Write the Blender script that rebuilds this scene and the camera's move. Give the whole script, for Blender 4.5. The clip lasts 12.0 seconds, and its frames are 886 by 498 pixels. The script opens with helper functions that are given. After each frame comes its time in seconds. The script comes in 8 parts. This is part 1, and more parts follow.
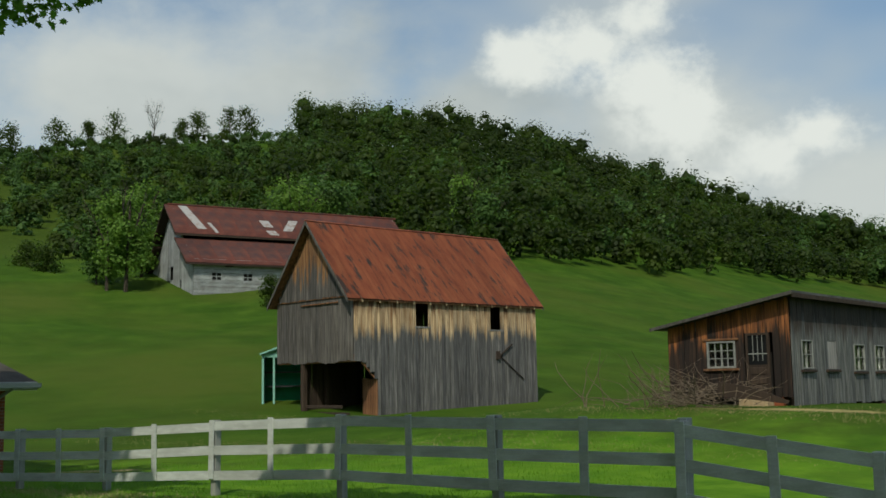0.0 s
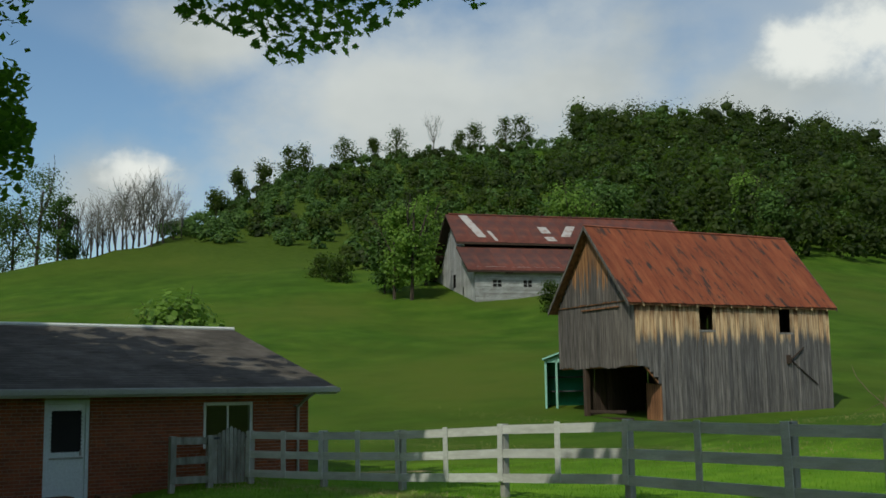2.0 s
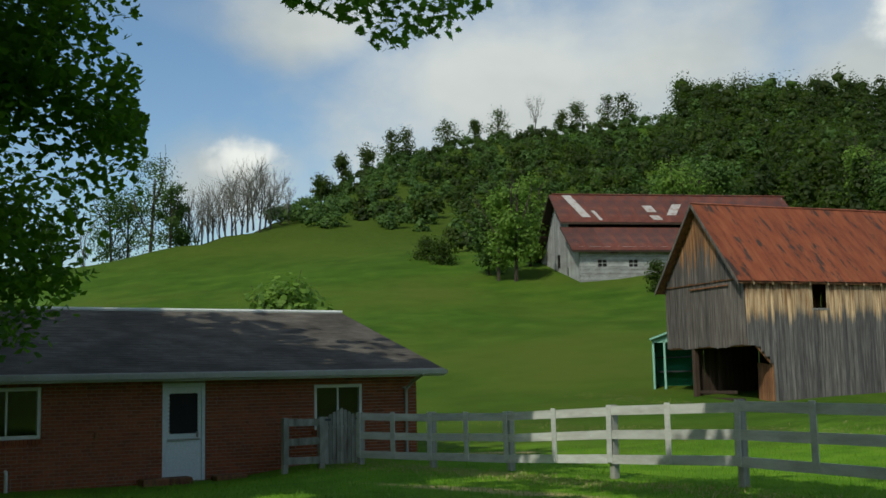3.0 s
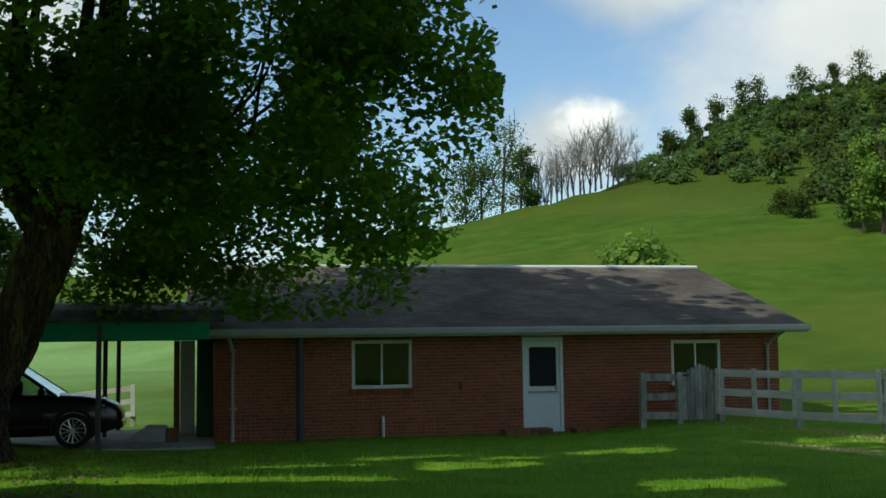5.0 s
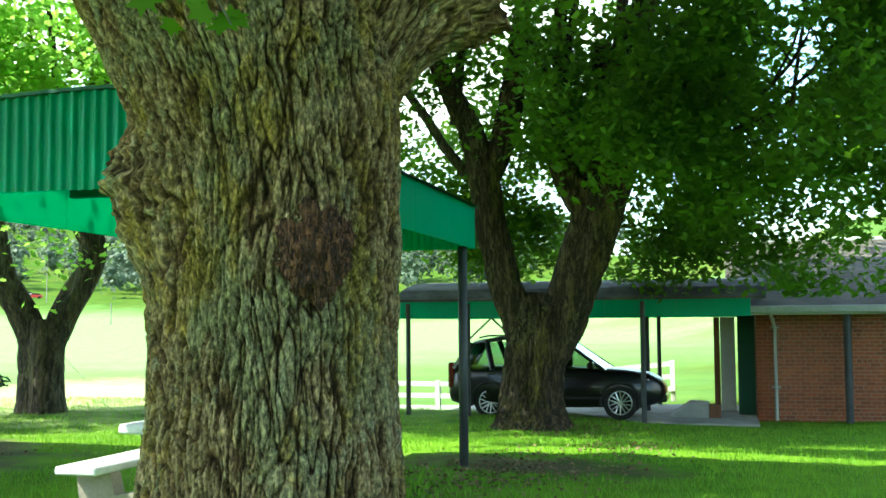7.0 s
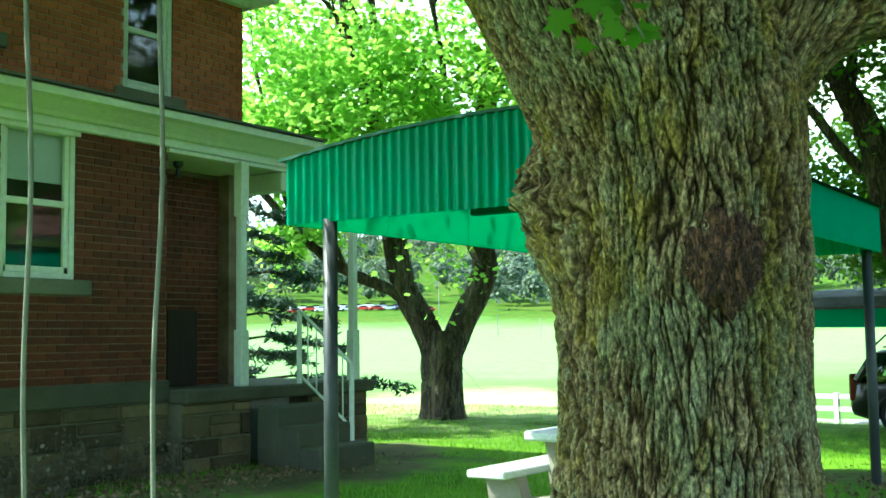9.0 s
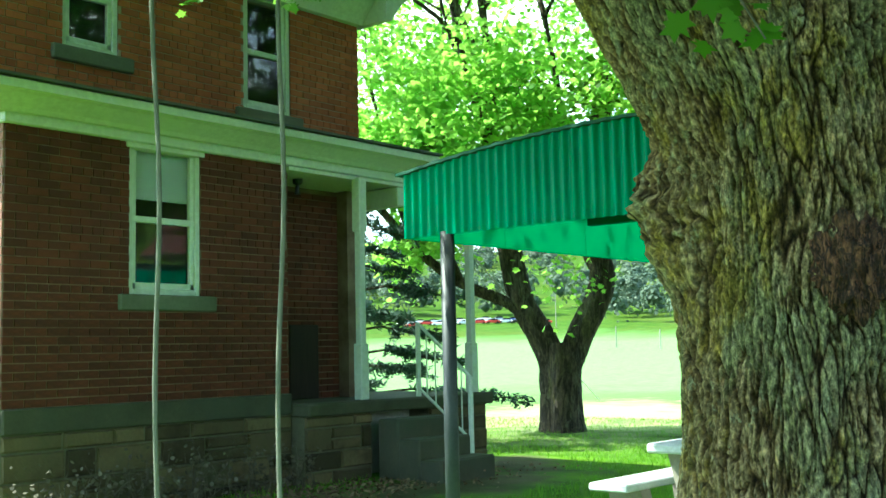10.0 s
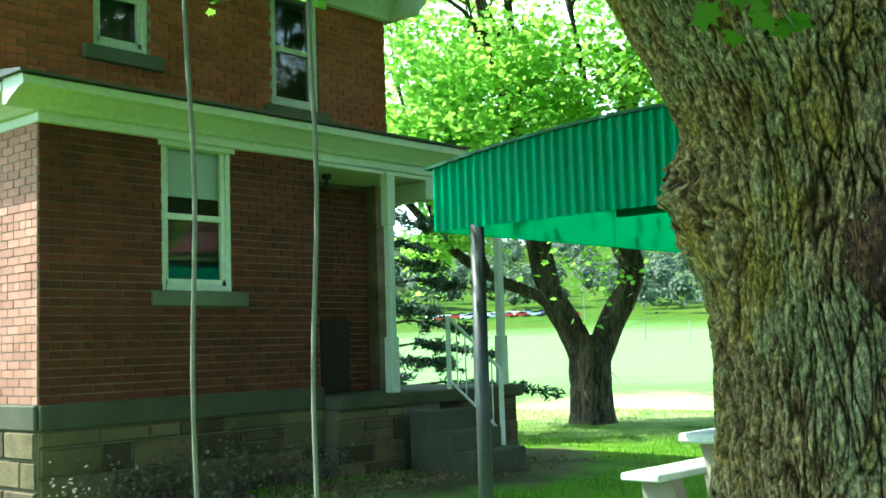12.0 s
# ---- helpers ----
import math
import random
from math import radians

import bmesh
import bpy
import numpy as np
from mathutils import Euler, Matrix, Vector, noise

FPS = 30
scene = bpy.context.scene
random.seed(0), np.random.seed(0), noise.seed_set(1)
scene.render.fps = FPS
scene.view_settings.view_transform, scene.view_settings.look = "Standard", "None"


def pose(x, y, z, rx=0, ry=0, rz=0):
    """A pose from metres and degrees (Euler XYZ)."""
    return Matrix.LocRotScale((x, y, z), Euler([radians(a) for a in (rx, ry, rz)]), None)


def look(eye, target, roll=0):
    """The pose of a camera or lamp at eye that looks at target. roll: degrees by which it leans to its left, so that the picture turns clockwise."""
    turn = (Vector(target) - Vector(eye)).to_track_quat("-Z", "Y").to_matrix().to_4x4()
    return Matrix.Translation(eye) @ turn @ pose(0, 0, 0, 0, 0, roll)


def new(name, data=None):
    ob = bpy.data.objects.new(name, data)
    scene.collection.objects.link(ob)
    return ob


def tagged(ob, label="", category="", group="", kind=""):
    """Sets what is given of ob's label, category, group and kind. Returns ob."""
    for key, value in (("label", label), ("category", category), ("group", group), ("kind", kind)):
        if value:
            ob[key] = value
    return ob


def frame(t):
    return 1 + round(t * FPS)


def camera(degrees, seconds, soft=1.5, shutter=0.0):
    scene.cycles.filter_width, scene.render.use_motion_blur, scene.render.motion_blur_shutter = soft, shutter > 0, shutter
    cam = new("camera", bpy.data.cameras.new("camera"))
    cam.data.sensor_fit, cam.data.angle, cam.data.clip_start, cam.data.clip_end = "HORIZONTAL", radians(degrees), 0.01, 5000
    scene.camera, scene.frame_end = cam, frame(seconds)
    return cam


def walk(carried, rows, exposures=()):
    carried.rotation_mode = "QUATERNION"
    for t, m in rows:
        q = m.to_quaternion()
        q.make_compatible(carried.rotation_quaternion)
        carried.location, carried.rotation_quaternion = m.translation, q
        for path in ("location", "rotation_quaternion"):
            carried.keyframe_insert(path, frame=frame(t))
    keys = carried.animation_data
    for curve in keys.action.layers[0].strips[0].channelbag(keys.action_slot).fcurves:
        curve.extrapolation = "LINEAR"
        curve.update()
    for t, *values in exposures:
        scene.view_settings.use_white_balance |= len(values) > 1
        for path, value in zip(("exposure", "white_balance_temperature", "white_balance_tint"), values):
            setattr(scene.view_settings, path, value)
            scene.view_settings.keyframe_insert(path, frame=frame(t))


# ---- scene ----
cam = camera(43.61, 12.0, soft=1.6)
# seconds, place of the eye in metres, yaw, pitch, roll in degrees
ROWS = [
    (0.0, -0.403, 0.352, 2.044, 39.92, 6.99, 1.02),
    (0.5, -0.382, 0.316, 2.045, 45.33, 7.06, 0.76),
    (1.0, -0.376, 0.307, 2.049, 48.92, 8.22, 0.75),
    (1.5, -0.380, 0.292, 2.038, 51.38, 8.29, 0.72),
    (2.0, -0.383, 0.258, 2.036, 54.30, 7.49, 0.88),
    (2.5, -0.377, 0.248, 2.044, 57.40, 7.16, 1.08),
    (4.5, -0.443, 0.128, 2.000, 70.20, 4.51, 1.16),
    (5.0, -0.424, 0.106, 1.975, 77.62, 4.77, 0.70),
    (5.5, -0.435, -0.012, 2.021, 83.88, 3.97, 0.90),
    (6.0, -0.452, -0.036, 2.002, 91.71, 4.41, 0.59),
    (6.5, -0.407, -0.088, 1.996, 96.22, 4.64, 0.48),
    (7.0, -0.418, -0.161, 1.969, 104.31, 3.84, 0.43),
    (7.5, -0.399, -0.204, 1.971, 110.39, 3.62, 0.63),
    (9.5, -0.332, -0.264, 1.969, 127.24, 4.74, 1.01),
    (10.0, -0.332, -0.267, 1.961, 129.81, 5.34, 1.27),
    (10.5, -0.354, -0.260, 1.976, 130.23, 10.11, 1.87),
    (11.0, -0.306, -0.242, 1.984, 130.56, 13.32, 2.20),
    (11.5, -0.290, -0.247, 1.971, 131.11, 9.65, 2.06),
    (12.0, -0.283, -0.251, 1.950, 131.28, 5.06, 1.82),
]
EXPOSURES = [(0.0, -1.0, 6550, 1), (2.7, -0.9, 6550, 3), (4.3, -0.6, 6550, 3), (5.0, -0.5, 6550, 3), (5.6, 0.0, 6550, 2), (6.2, 1.0, 6500, -2), (6.8, 1.72, 6450, -6), (7.7, 2.05, 6300, -9), (9.3, 1.85, 6000, -14), (12.0, 1.82, 6000, -15)]
walk(cam, [(t, pose(x, y, z, 90 + pitch, roll, yaw)) for t, x, y, z, yaw, pitch, roll in ROWS], EXPOSURES)

# ---- world, sun ----
SUN_EL, SUN_AZ = 50.0, 152.0   # elevation; compass angle of the sun from +y towards +x
world = bpy.data.worlds.new("sky")
scene.world = world
world.use_nodes = True
wt = world.node_tree
for n in list(wt.nodes):
    wt.nodes.remove(n)
wout = wt.nodes.new("ShaderNodeOutputWorld")
wbg = wt.nodes.new("ShaderNodeBackground")
wsky = wt.nodes.new("ShaderNodeTexSky")
wsky.sky_type, wsky.sun_disc = "NISHITA", False
wsky.sun_elevation, wsky.sun_rotation = radians(SUN_EL), radians(SUN_AZ)
wsky.dust_density = 1.2
wbg.inputs["Strength"].default_value = 0.17
# cumulus over the blue: round heaps of cloud at their bearings, frayed by noise, and scattered cloud elsewhere
L = wt.links.new


def wmath(op, a, b=None, c=None):
    n = wt.nodes.new("ShaderNodeMath")
    n.operation = op
    for i, v in enumerate((a, b, c)):
        if v is None:
            continue
        if isinstance(v, (int, float)):
            n.inputs[i].default_value = v
        else:
            L(v, n.inputs[i])
    return n.outputs[0]


wtc = wt.nodes.new("ShaderNodeTexCoord")
wdir = wtc.outputs["Generated"]


def wnoise(scale, detail, stretch, rough=0.55):
    m = wt.nodes.new("ShaderNodeMapping")
    m.inputs["Scale"].default_value = stretch
    m.inputs["Location"].default_value = (0.35, 0.1, 0.2)
    n = wt.nodes.new("ShaderNodeTexNoise")
    n.inputs["Scale"].default_value, n.inputs["Detail"].default_value, n.inputs["Roughness"].default_value = scale, detail, rough
    L(wdir, m.inputs["Vector"])
    L(m.outputs["Vector"], n.inputs["Vector"])
    return n.outputs["Fac"]


def heap(az, el, wide, high):
    """1 at the middle of a heap of cloud, 0 at its rim and below 0 beyond."""
    c = (-math.sin(radians(az)) * math.cos(radians(el)), math.cos(radians(az)) * math.cos(radians(el)), math.sin(radians(el)))
    s = wt.nodes.new("ShaderNodeVectorMath")
    s.operation = "SUBTRACT"
    L(wdir, s.inputs[0])
    s.inputs[1].default_value = c
    k = wt.nodes.new("ShaderNodeVectorMath")
    k.operation = "MULTIPLY"
    L(s.outputs[0], k.inputs[0])
    k.inputs[1].default_value = (1 / math.radians(wide), 1 / math.radians(wide), 1 / math.radians(high))
    n = wt.nodes.new("ShaderNodeVectorMath")
    n.operation = "LENGTH"
    L(k.outputs[0], n.inputs[0])
    return wmath("SUBTRACT", 1.0, n.outputs["Value"])


def heaps(rows):
    out = None
    for row in rows:
        h = heap(*row)
        out = h if out is None else wmath("SMOOTH_MAX", out, h, 0.35)
    return out


wfray = wnoise(5.5, 9.0, (1, 1, 1.5), 0.58)
soft = heaps([(57, 14.5, 12, 6.5), (47, 15.5, 9, 5.5), (38, 13.5, 8, 4.0), (27, 12, 9, 4.5), (19, 9, 9, 3.5), (70.5, 10.5, 4.2, 2.8), (66, 18, 6, 3), (105, 14, 14, 8), (130, 16, 14, 9), (-20, 15, 22, 9), (170, 20, 22, 10), (230, 18, 26, 10)])
crisp = heaps([(35.0, 16.5, 2.8, 1.9), (32.0, 17.0, 3.2, 2.4), (29.7, 18.6, 2.8, 2.6), (28.8, 15.6, 3.4, 2.8), (27.0, 13.0, 3.6, 2.6), (23.8, 11.0, 4.2, 2.3), (20.4, 12.2, 3.2, 1.8), (70.0, 11.4, 2.4, 1.4), (36.0, 17.0, 1.6, 1.0)])
d_soft = wmath("MULTIPLY_ADD", wmath("SUBTRACT", wfray, 0.5), 1.6, soft)
d_crisp = wmath("MULTIPLY_ADD", wmath("SUBTRACT", wfray, 0.5), 1.6, crisp)
d_crisp = wmath("MULTIPLY_ADD", wmath("SUBTRACT", wnoise(26.0, 6.0, (1, 1, 1.2), 0.6), 0.5), 1.5, d_crisp)


def wrange(v, a, b):
    n = wt.nodes.new("ShaderNodeMapRange")
    n.interpolation_type = "SMOOTHSTEP"
    n.inputs["From Min"].default_value, n.inputs["From Max"].default_value = a, b
    L(v, n.inputs["Value"])
    return n.outputs["Result"]


def wmix(f, a, b):
    m = wt.nodes.new("ShaderNodeMix")
    m.data_type = "RGBA"
    L(f, m.inputs["Factor"])
    for key, v in (("A", a), ("B", b)):
        if isinstance(v, tuple):
            m.inputs[key].default_value = (*v, 1)
        else:
            L(v, m.inputs[key])
    return m.outputs["Result"]


wtone = wrange(wnoise(3.2, 5.0, (1, 1, 1.6)), 0.3, 0.7)
grey_white = wmix(wtone, (4.4, 4.8, 5.1), (7.0, 7.2, 7.3))
wsat = wt.nodes.new("ShaderNodeHueSaturation")
wsat.inputs["Saturation"].default_value = 1.15
wsat.inputs["Value"].default_value = 1.35
L(wsky.outputs["Color"], wsat.inputs["Color"])
haze = wmix(wrange(wnoise(1.6, 4.0, (1, 1, 2.0)), 0.42, 0.75), wsat.outputs["Color"], (5.5, 5.9, 6.4))
sky1 = wmix(wrange(d_soft, -0.15, 0.75), haze, grey_white)
sky2 = wmix(wrange(d_crisp, -0.02, 0.75), sky1, (9.2, 9.2, 9.1))
L(sky2, wbg.inputs["Color"])
L(wbg.outputs["Background"], wout.inputs["Surface"])

sun_data = bpy.data.lights.new("sun", "SUN")
sun_data.energy, sun_data.angle, sun_data.color = 5.0, radians(0.55), (1.0, 0.95, 0.86)
sun = new("sun", sun_data)
se, sa = radians(SUN_EL), radians(SUN_AZ)
sun_dir = Vector((math.sin(sa) * math.cos(se), math.cos(sa) * math.cos(se), math.sin(se)))
sun.matrix_world = look(sun_dir * 80, (0, 0, 0))


# ---- materials ----
def ramp(nt, fac, stops):
    r = nt.nodes.new("ShaderNodeValToRGB")
    while len(r.color_ramp.elements) < len(stops):
        r.color_ramp.elements.new(0.5)
    for e, (p, c) in zip(r.color_ramp.elements, stops):
        e.position, e.color = p, (*c, 1)
    nt.links.new(fac, r.inputs["Fac"])
    return r.outputs["Color"]


def texture(nt, kind, scale, stretch=(1, 1, 1), detail=5.0, rough=0.6, vec=None):
    n = nt.nodes.new(kind)
    if vec is None:
        tc = nt.nodes.new("ShaderNodeTexCoord")
        vec = tc.outputs["Object"]
    m = nt.nodes.new("ShaderNodeMapping")
    m.inputs["Scale"].default_value = stretch
    nt.links.new(vec, m.inputs["Vector"])
    nt.links.new(m.outputs["Vector"], n.inputs["Vector"])
    n.inputs["Scale"].default_value = scale
    if kind == "ShaderNodeTexNoise":
        n.inputs["Detail"].default_value, n.inputs["Roughness"].default_value = detail, rough
    return n


def mixed(nt, fac, a, b, mode="MIX"):
    m = nt.nodes.new("ShaderNodeMix")
    m.data_type, m.blend_type = "RGBA", mode
    for key, v in (("Factor", fac), ("A", a), ("B", b)):
        if isinstance(v, (int, float)):
            m.inputs[key].default_value = v
        elif isinstance(v, tuple):
            m.inputs[key].default_value = (*v, 1)
        else:
            nt.links.new(v, m.inputs[key])
    return m.outputs["Result"]


def surface(name, colours, scale=3.0, rough=0.8, bump=0.2, fine=40.0, stretch=(1, 1, 1), metal=0.0, stain=None, stain_scale=0.6,
            piece=0.0, island=False, bump_size=0.01, spread=(0.3, 0.7), gloss=0.35, placed=False, stain_at=(0.45, 0.68)):
    """A painted, stained or raw surface: two to three colours over coarse noise, fine grain, stains, a little change from piece to piece, bump."""
    m = bpy.data.materials.new(name)
    m.use_nodes = True
    nt = m.node_tree
    b = nt.nodes["Principled BSDF"]
    vec = nt.nodes.new("ShaderNodeNewGeometry").outputs["Position"] if placed else None
    n1 = texture(nt, "ShaderNodeTexNoise", scale, stretch, vec=vec)
    k = len(colours)
    stops = [(spread[0] + (spread[1] - spread[0]) * i / max(1, k - 1), c) for i, c in enumerate(colours)]
    col = ramp(nt, n1.outputs["Fac"], stops) if k > 1 else mixed(nt, 0.0, colours[0], colours[0])
    n2 = texture(nt, "ShaderNodeTexNoise", fine, stretch, 3.0, vec=vec)
    grain = ramp(nt, n2.outputs["Fac"], [(0.25, (0.72, 0.72, 0.72)), (0.75, (1.15, 1.15, 1.15))])
    col = mixed(nt, 0.6, col, grain, "MULTIPLY")
    if stain:
        n3 = texture(nt, "ShaderNodeTexNoise", stain_scale, stretch, 6.0, 0.65, vec=vec)
        f = ramp(nt, n3.outputs["Fac"], [(stain_at[0], (0, 0, 0)), (stain_at[1], (1, 1, 1))])
        col = mixed(nt, f, col, stain)
    if piece:
        if island:
            g = nt.nodes.new("ShaderNodeNewGeometry").outputs["Random Per Island"]
        else:
            g = nt.nodes.new("ShaderNodeObjectInfo").outputs["Random"]
        tone = ramp(nt, g, [(0.0, (1 - piece,) * 3), (1.0, (1 + piece,) * 3)])
        col = mixed(nt, 1.0, col, tone, "MULTIPLY")
    nt.links.new(col, b.inputs["Base Color"])
    b.inputs["Specular IOR Level"].default_value = gloss
    b.inputs["Roughness"].default_value, b.inputs["Metallic"].default_value = rough, metal
    if bump:
        bp = nt.nodes.new("ShaderNodeBump")
        bp.inputs["Strength"].default_value, bp.inputs["Distance"].default_value = bump, bump_size
        s = nt.nodes.new("ShaderNodeMath")
        s.operation = "ADD"
        nt.links.new(n2.outputs["Fac"], s.inputs[0])
        nt.links.new(n1.outputs["Fac"], s.inputs[1])
        nt.links.new(s.outputs[0], bp.inputs["Height"])
        nt.links.new(bp.outputs["Normal"], b.inputs["Normal"])
    return m


def foliage(name, dark, light, glow, share=0.45, patch=0.5, leaf=0.5):
    """Leaves: reflect, and let light through."""
    m = bpy.data.materials.new(name)
    m.use_nodes = True
    nt = m.node_tree
    b = nt.nodes["Principled BSDF"]
    out = nt.nodes["Material Output"]
    g = nt.nodes.new("ShaderNodeNewGeometry").outputs["Random Per Island"]
    n1 = texture(nt, "ShaderNodeTexNoise", patch)
    a = nt.nodes.new("ShaderNodeMath")
    a.operation = "MULTIPLY_ADD"
    nt.links.new(g, a.inputs[0])
    a.inputs[1].default_value = leaf
    nt.links.new(n1.outputs["Fac"], a.inputs[2])
    col = ramp(nt, a.outputs[0], [(0.4, dark), (1.0, light)])
    nt.links.new(col, b.inputs["Base Color"])
    b.inputs["Roughness"].default_value = 0.6
    b.inputs["Specular IOR Level"].default_value = 0.25
    t = nt.nodes.new("ShaderNodeBsdfTranslucent")
    nt.links.new(mixed(nt, 0.5, col, glow), t.inputs["Color"])
    x = nt.nodes.new("ShaderNodeMixShader")
    x.inputs["Fac"].default_value = share
    nt.links.new(b.outputs[0], x.inputs[1])
    nt.links.new(t.outputs[0], x.inputs[2])
    nt.links.new(x.outputs[0], out.inputs["Surface"])
    return m


def glass(name, tint=(0.9, 0.95, 0.93)):
    m = bpy.data.materials.new(name)
    m.use_nodes = True
    b = m.node_tree.nodes["Principled BSDF"]
    b.inputs["Base Color"].default_value = (*tint, 1)
    b.inputs["Roughness"].default_value = 0.02
    b.inputs["Transmission Weight"].default_value = 1.0
    b.inputs["IOR"].default_value = 1.45
    return m


M_GRASS = surface("grass", [(0.030, 0.068, 0.006), (0.046, 0.096, 0.009), (0.070, 0.125, 0.013)], 0.35, 0.95, 0.5, 45.0, bump_size=0.03, stain=(0.072, 0.10, 0.014), stain_scale=0.05, gloss=0.05)


def add_grass_patch(m, cx, cy, turn, long_, wide, colour, rough=0.8, edge=0.25, fine=0.9):
    """Grass of another colour in an uneven oval: a mown lawn, dry hay, a far field with haze painted in."""
    nt = m.node_tree
    b = nt.nodes["Principled BSDF"]
    old = b.inputs["Base Color"].links[0].from_socket
    tc = nt.nodes.new("ShaderNodeTexCoord")
    mp = nt.nodes.new("ShaderNodeMapping")
    mp.vector_type = "TEXTURE"
    mp.inputs["Location"].default_value, mp.inputs["Rotation"].default_value = (cx, cy, 0), (0, 0, radians(turn))
    mp.inputs["Scale"].default_value = (long_, wide, 1000)
    nt.links.new(tc.outputs["Object"], mp.inputs["Vector"])
    ln = nt.nodes.new("ShaderNodeVectorMath")
    ln.operation = "LENGTH"
    nt.links.new(mp.outputs["Vector"], ln.inputs[0])
    n = texture(nt, "ShaderNodeTexNoise", fine, (1, 1, 1), 6.0)
    a = nt.nodes.new("ShaderNodeMath")
    a.operation = "MULTIPLY_ADD"
    nt.links.new(n.outputs["Fac"], a.inputs[0])
    a.inputs[1].default_value = rough
    nt.links.new(ln.outputs["Value"], a.inputs[2])
    f = ramp(nt, a.outputs[0], [(1.0 - edge, (0.9, 0.9, 0.9)), (1.0, (0, 0, 0))])
    if isinstance(colour, tuple):
        new_col = colour
    else:
        lift = texture(nt, "ShaderNodeTexNoise", 1.3, (1, 1, 1), 6.0)
        new_col = ramp(nt, lift.outputs["Fac"], colour)
    nt.links.new(mixed(nt, f, old, new_col), b.inputs["Base Color"])


add_grass_patch(M_GRASS, -11.0, 6.0, 0, 27.0, 25.0, [(0.3, (0.065, 0.165, 0.010)), (0.7, (0.155, 0.285, 0.02))], 0.5)
# far field: haze painted in as a paler, mintier grass colour
add_grass_patch(M_GRASS, -125.0, -88.0, 32, 165.0, 125.0, [(0.3, (0.13, 0.25, 0.075)), (0.7, (0.20, 0.32, 0.12))], 0.4, fine=0.05)
for cx, cy, turn, long_, wide in ((-22.6, 14.6, 55, 3.4, 0.8), (-15.4, 9.6, 10, 6.5, 0.7), (-17.6, 29.9, -35, 6.5, 1.3), (-11.0, 25.9, 0, 6.0, 0.8)):
    add_grass_patch(M_GRASS, cx, cy, turn, long_, wide, (0.42, 0.33, 0.15), 1.0, 0.3, 2.5)
# bare soil: x, y, turn, half-lengths
DIRT = [(-9.0, -7.6, 0, 5.6, 1.7), (-11.9, -8.7, 35, 4.0, 1.3), (-12.0, -2.2, 75, 4.0, 1.5)]
for cx, cy, turn, long_, wide in DIRT:
    add_grass_patch(M_GRASS, cx, cy, turn, long_, wide, [(0.35, (0.05, 0.042, 0.028)), (0.65, (0.11, 0.09, 0.062))], 0.9, 0.35, 1.6)
add_grass_patch(M_GRASS, -27.5, -16.5, 29, 22.0, 9.0, (0.34, 0.37, 0.16))
add_grass_patch(M_GRASS, -150.0, 95.0, 58, 120.0, 88.0, [(0.3, (0.034, 0.058, 0.006)), (0.7, (0.060, 0.090, 0.012))], 0.5, fine=0.05)
M_BRICK = surface("red_brick", [(0.20, 0.054, 0.020), (0.29, 0.086, 0.034)], 2.0, 0.85, 0.3, 70.0, piece=0.25, bump_size=0.004)
M_BRICK_STUFF = surface("red_brick_joined", [(0.20, 0.054, 0.020), (0.29, 0.086, 0.034)], 2.0, 0.85, 0.3, 70.0, piece=0.25, island=True, bump_size=0.004)
# paler brick copy: sunlight on the side wall is put into its colour
M_BRICK_SUNLIT = surface("sunlit_pink_brick", [(0.30, 0.13, 0.095), (0.42, 0.21, 0.165)], 2.0, 0.85, 0.3, 70.0, piece=0.2, island=True, bump_size=0.004)
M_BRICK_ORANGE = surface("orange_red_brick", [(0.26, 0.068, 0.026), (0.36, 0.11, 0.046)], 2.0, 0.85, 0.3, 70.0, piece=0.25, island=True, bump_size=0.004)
# brown-red old brick, darkened to put the lower walls' shade into the colour
M_BRICK_SHADED = surface("shaded_old_brick", [(0.062, 0.016, 0.008), (0.115, 0.029, 0.013)], 2.0, 0.85, 0.3, 70.0, piece=0.3, bump_size=0.004)
M_BRICK_SHADED_STUFF = surface("shaded_old_brick_joined", [(0.062, 0.016, 0.008), (0.115, 0.029, 0.013)], 2.0, 0.85, 0.3, 70.0, piece=0.3, island=True, bump_size=0.004)
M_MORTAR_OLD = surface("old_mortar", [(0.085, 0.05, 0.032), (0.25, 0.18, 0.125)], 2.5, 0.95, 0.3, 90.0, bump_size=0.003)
M_MORTAR = surface("mortar", [(0.30, 0.24, 0.20), (0.36, 0.30, 0.25)], 6.0, 0.95, 0.3, 90.0, bump_size=0.003)
M_WHITE = surface("white_paint", [(0.58, 0.60, 0.57), (0.68, 0.70, 0.66)], 1.5, 0.55, 0.1, 30.0, stain=(0.55, 0.58, 0.53), stain_scale=1.2, bump_size=0.003)
M_FENCE = surface("fence_white_paint", [(0.52, 0.53, 0.49), (0.68, 0.69, 0.65)], 2.0, 0.7, 0.25, 30.0, (1, 1, 4), stain=(0.42, 0.42, 0.38), stain_scale=1.4, piece=0.08, bump_size=0.004)
M_SHINGLE = surface("grey_shingle", [(0.075, 0.066, 0.054), (0.145, 0.13, 0.108)], 1.2, 0.95, 0.4, 50.0, stain=(0.055, 0.05, 0.042), stain_scale=0.5, piece=0.12, island=True, bump_size=0.006, gloss=0.08)
M_RUST = surface("rusted_tin", [(0.20, 0.055, 0.03), (0.29, 0.085, 0.045), (0.33, 0.13, 0.08)], 1.4, 0.7, 0.2, 20.0, (1, 1, 1), stain=(0.10, 0.035, 0.025), stain_scale=0.9, piece=0.18, island=True, bump_size=0.006)
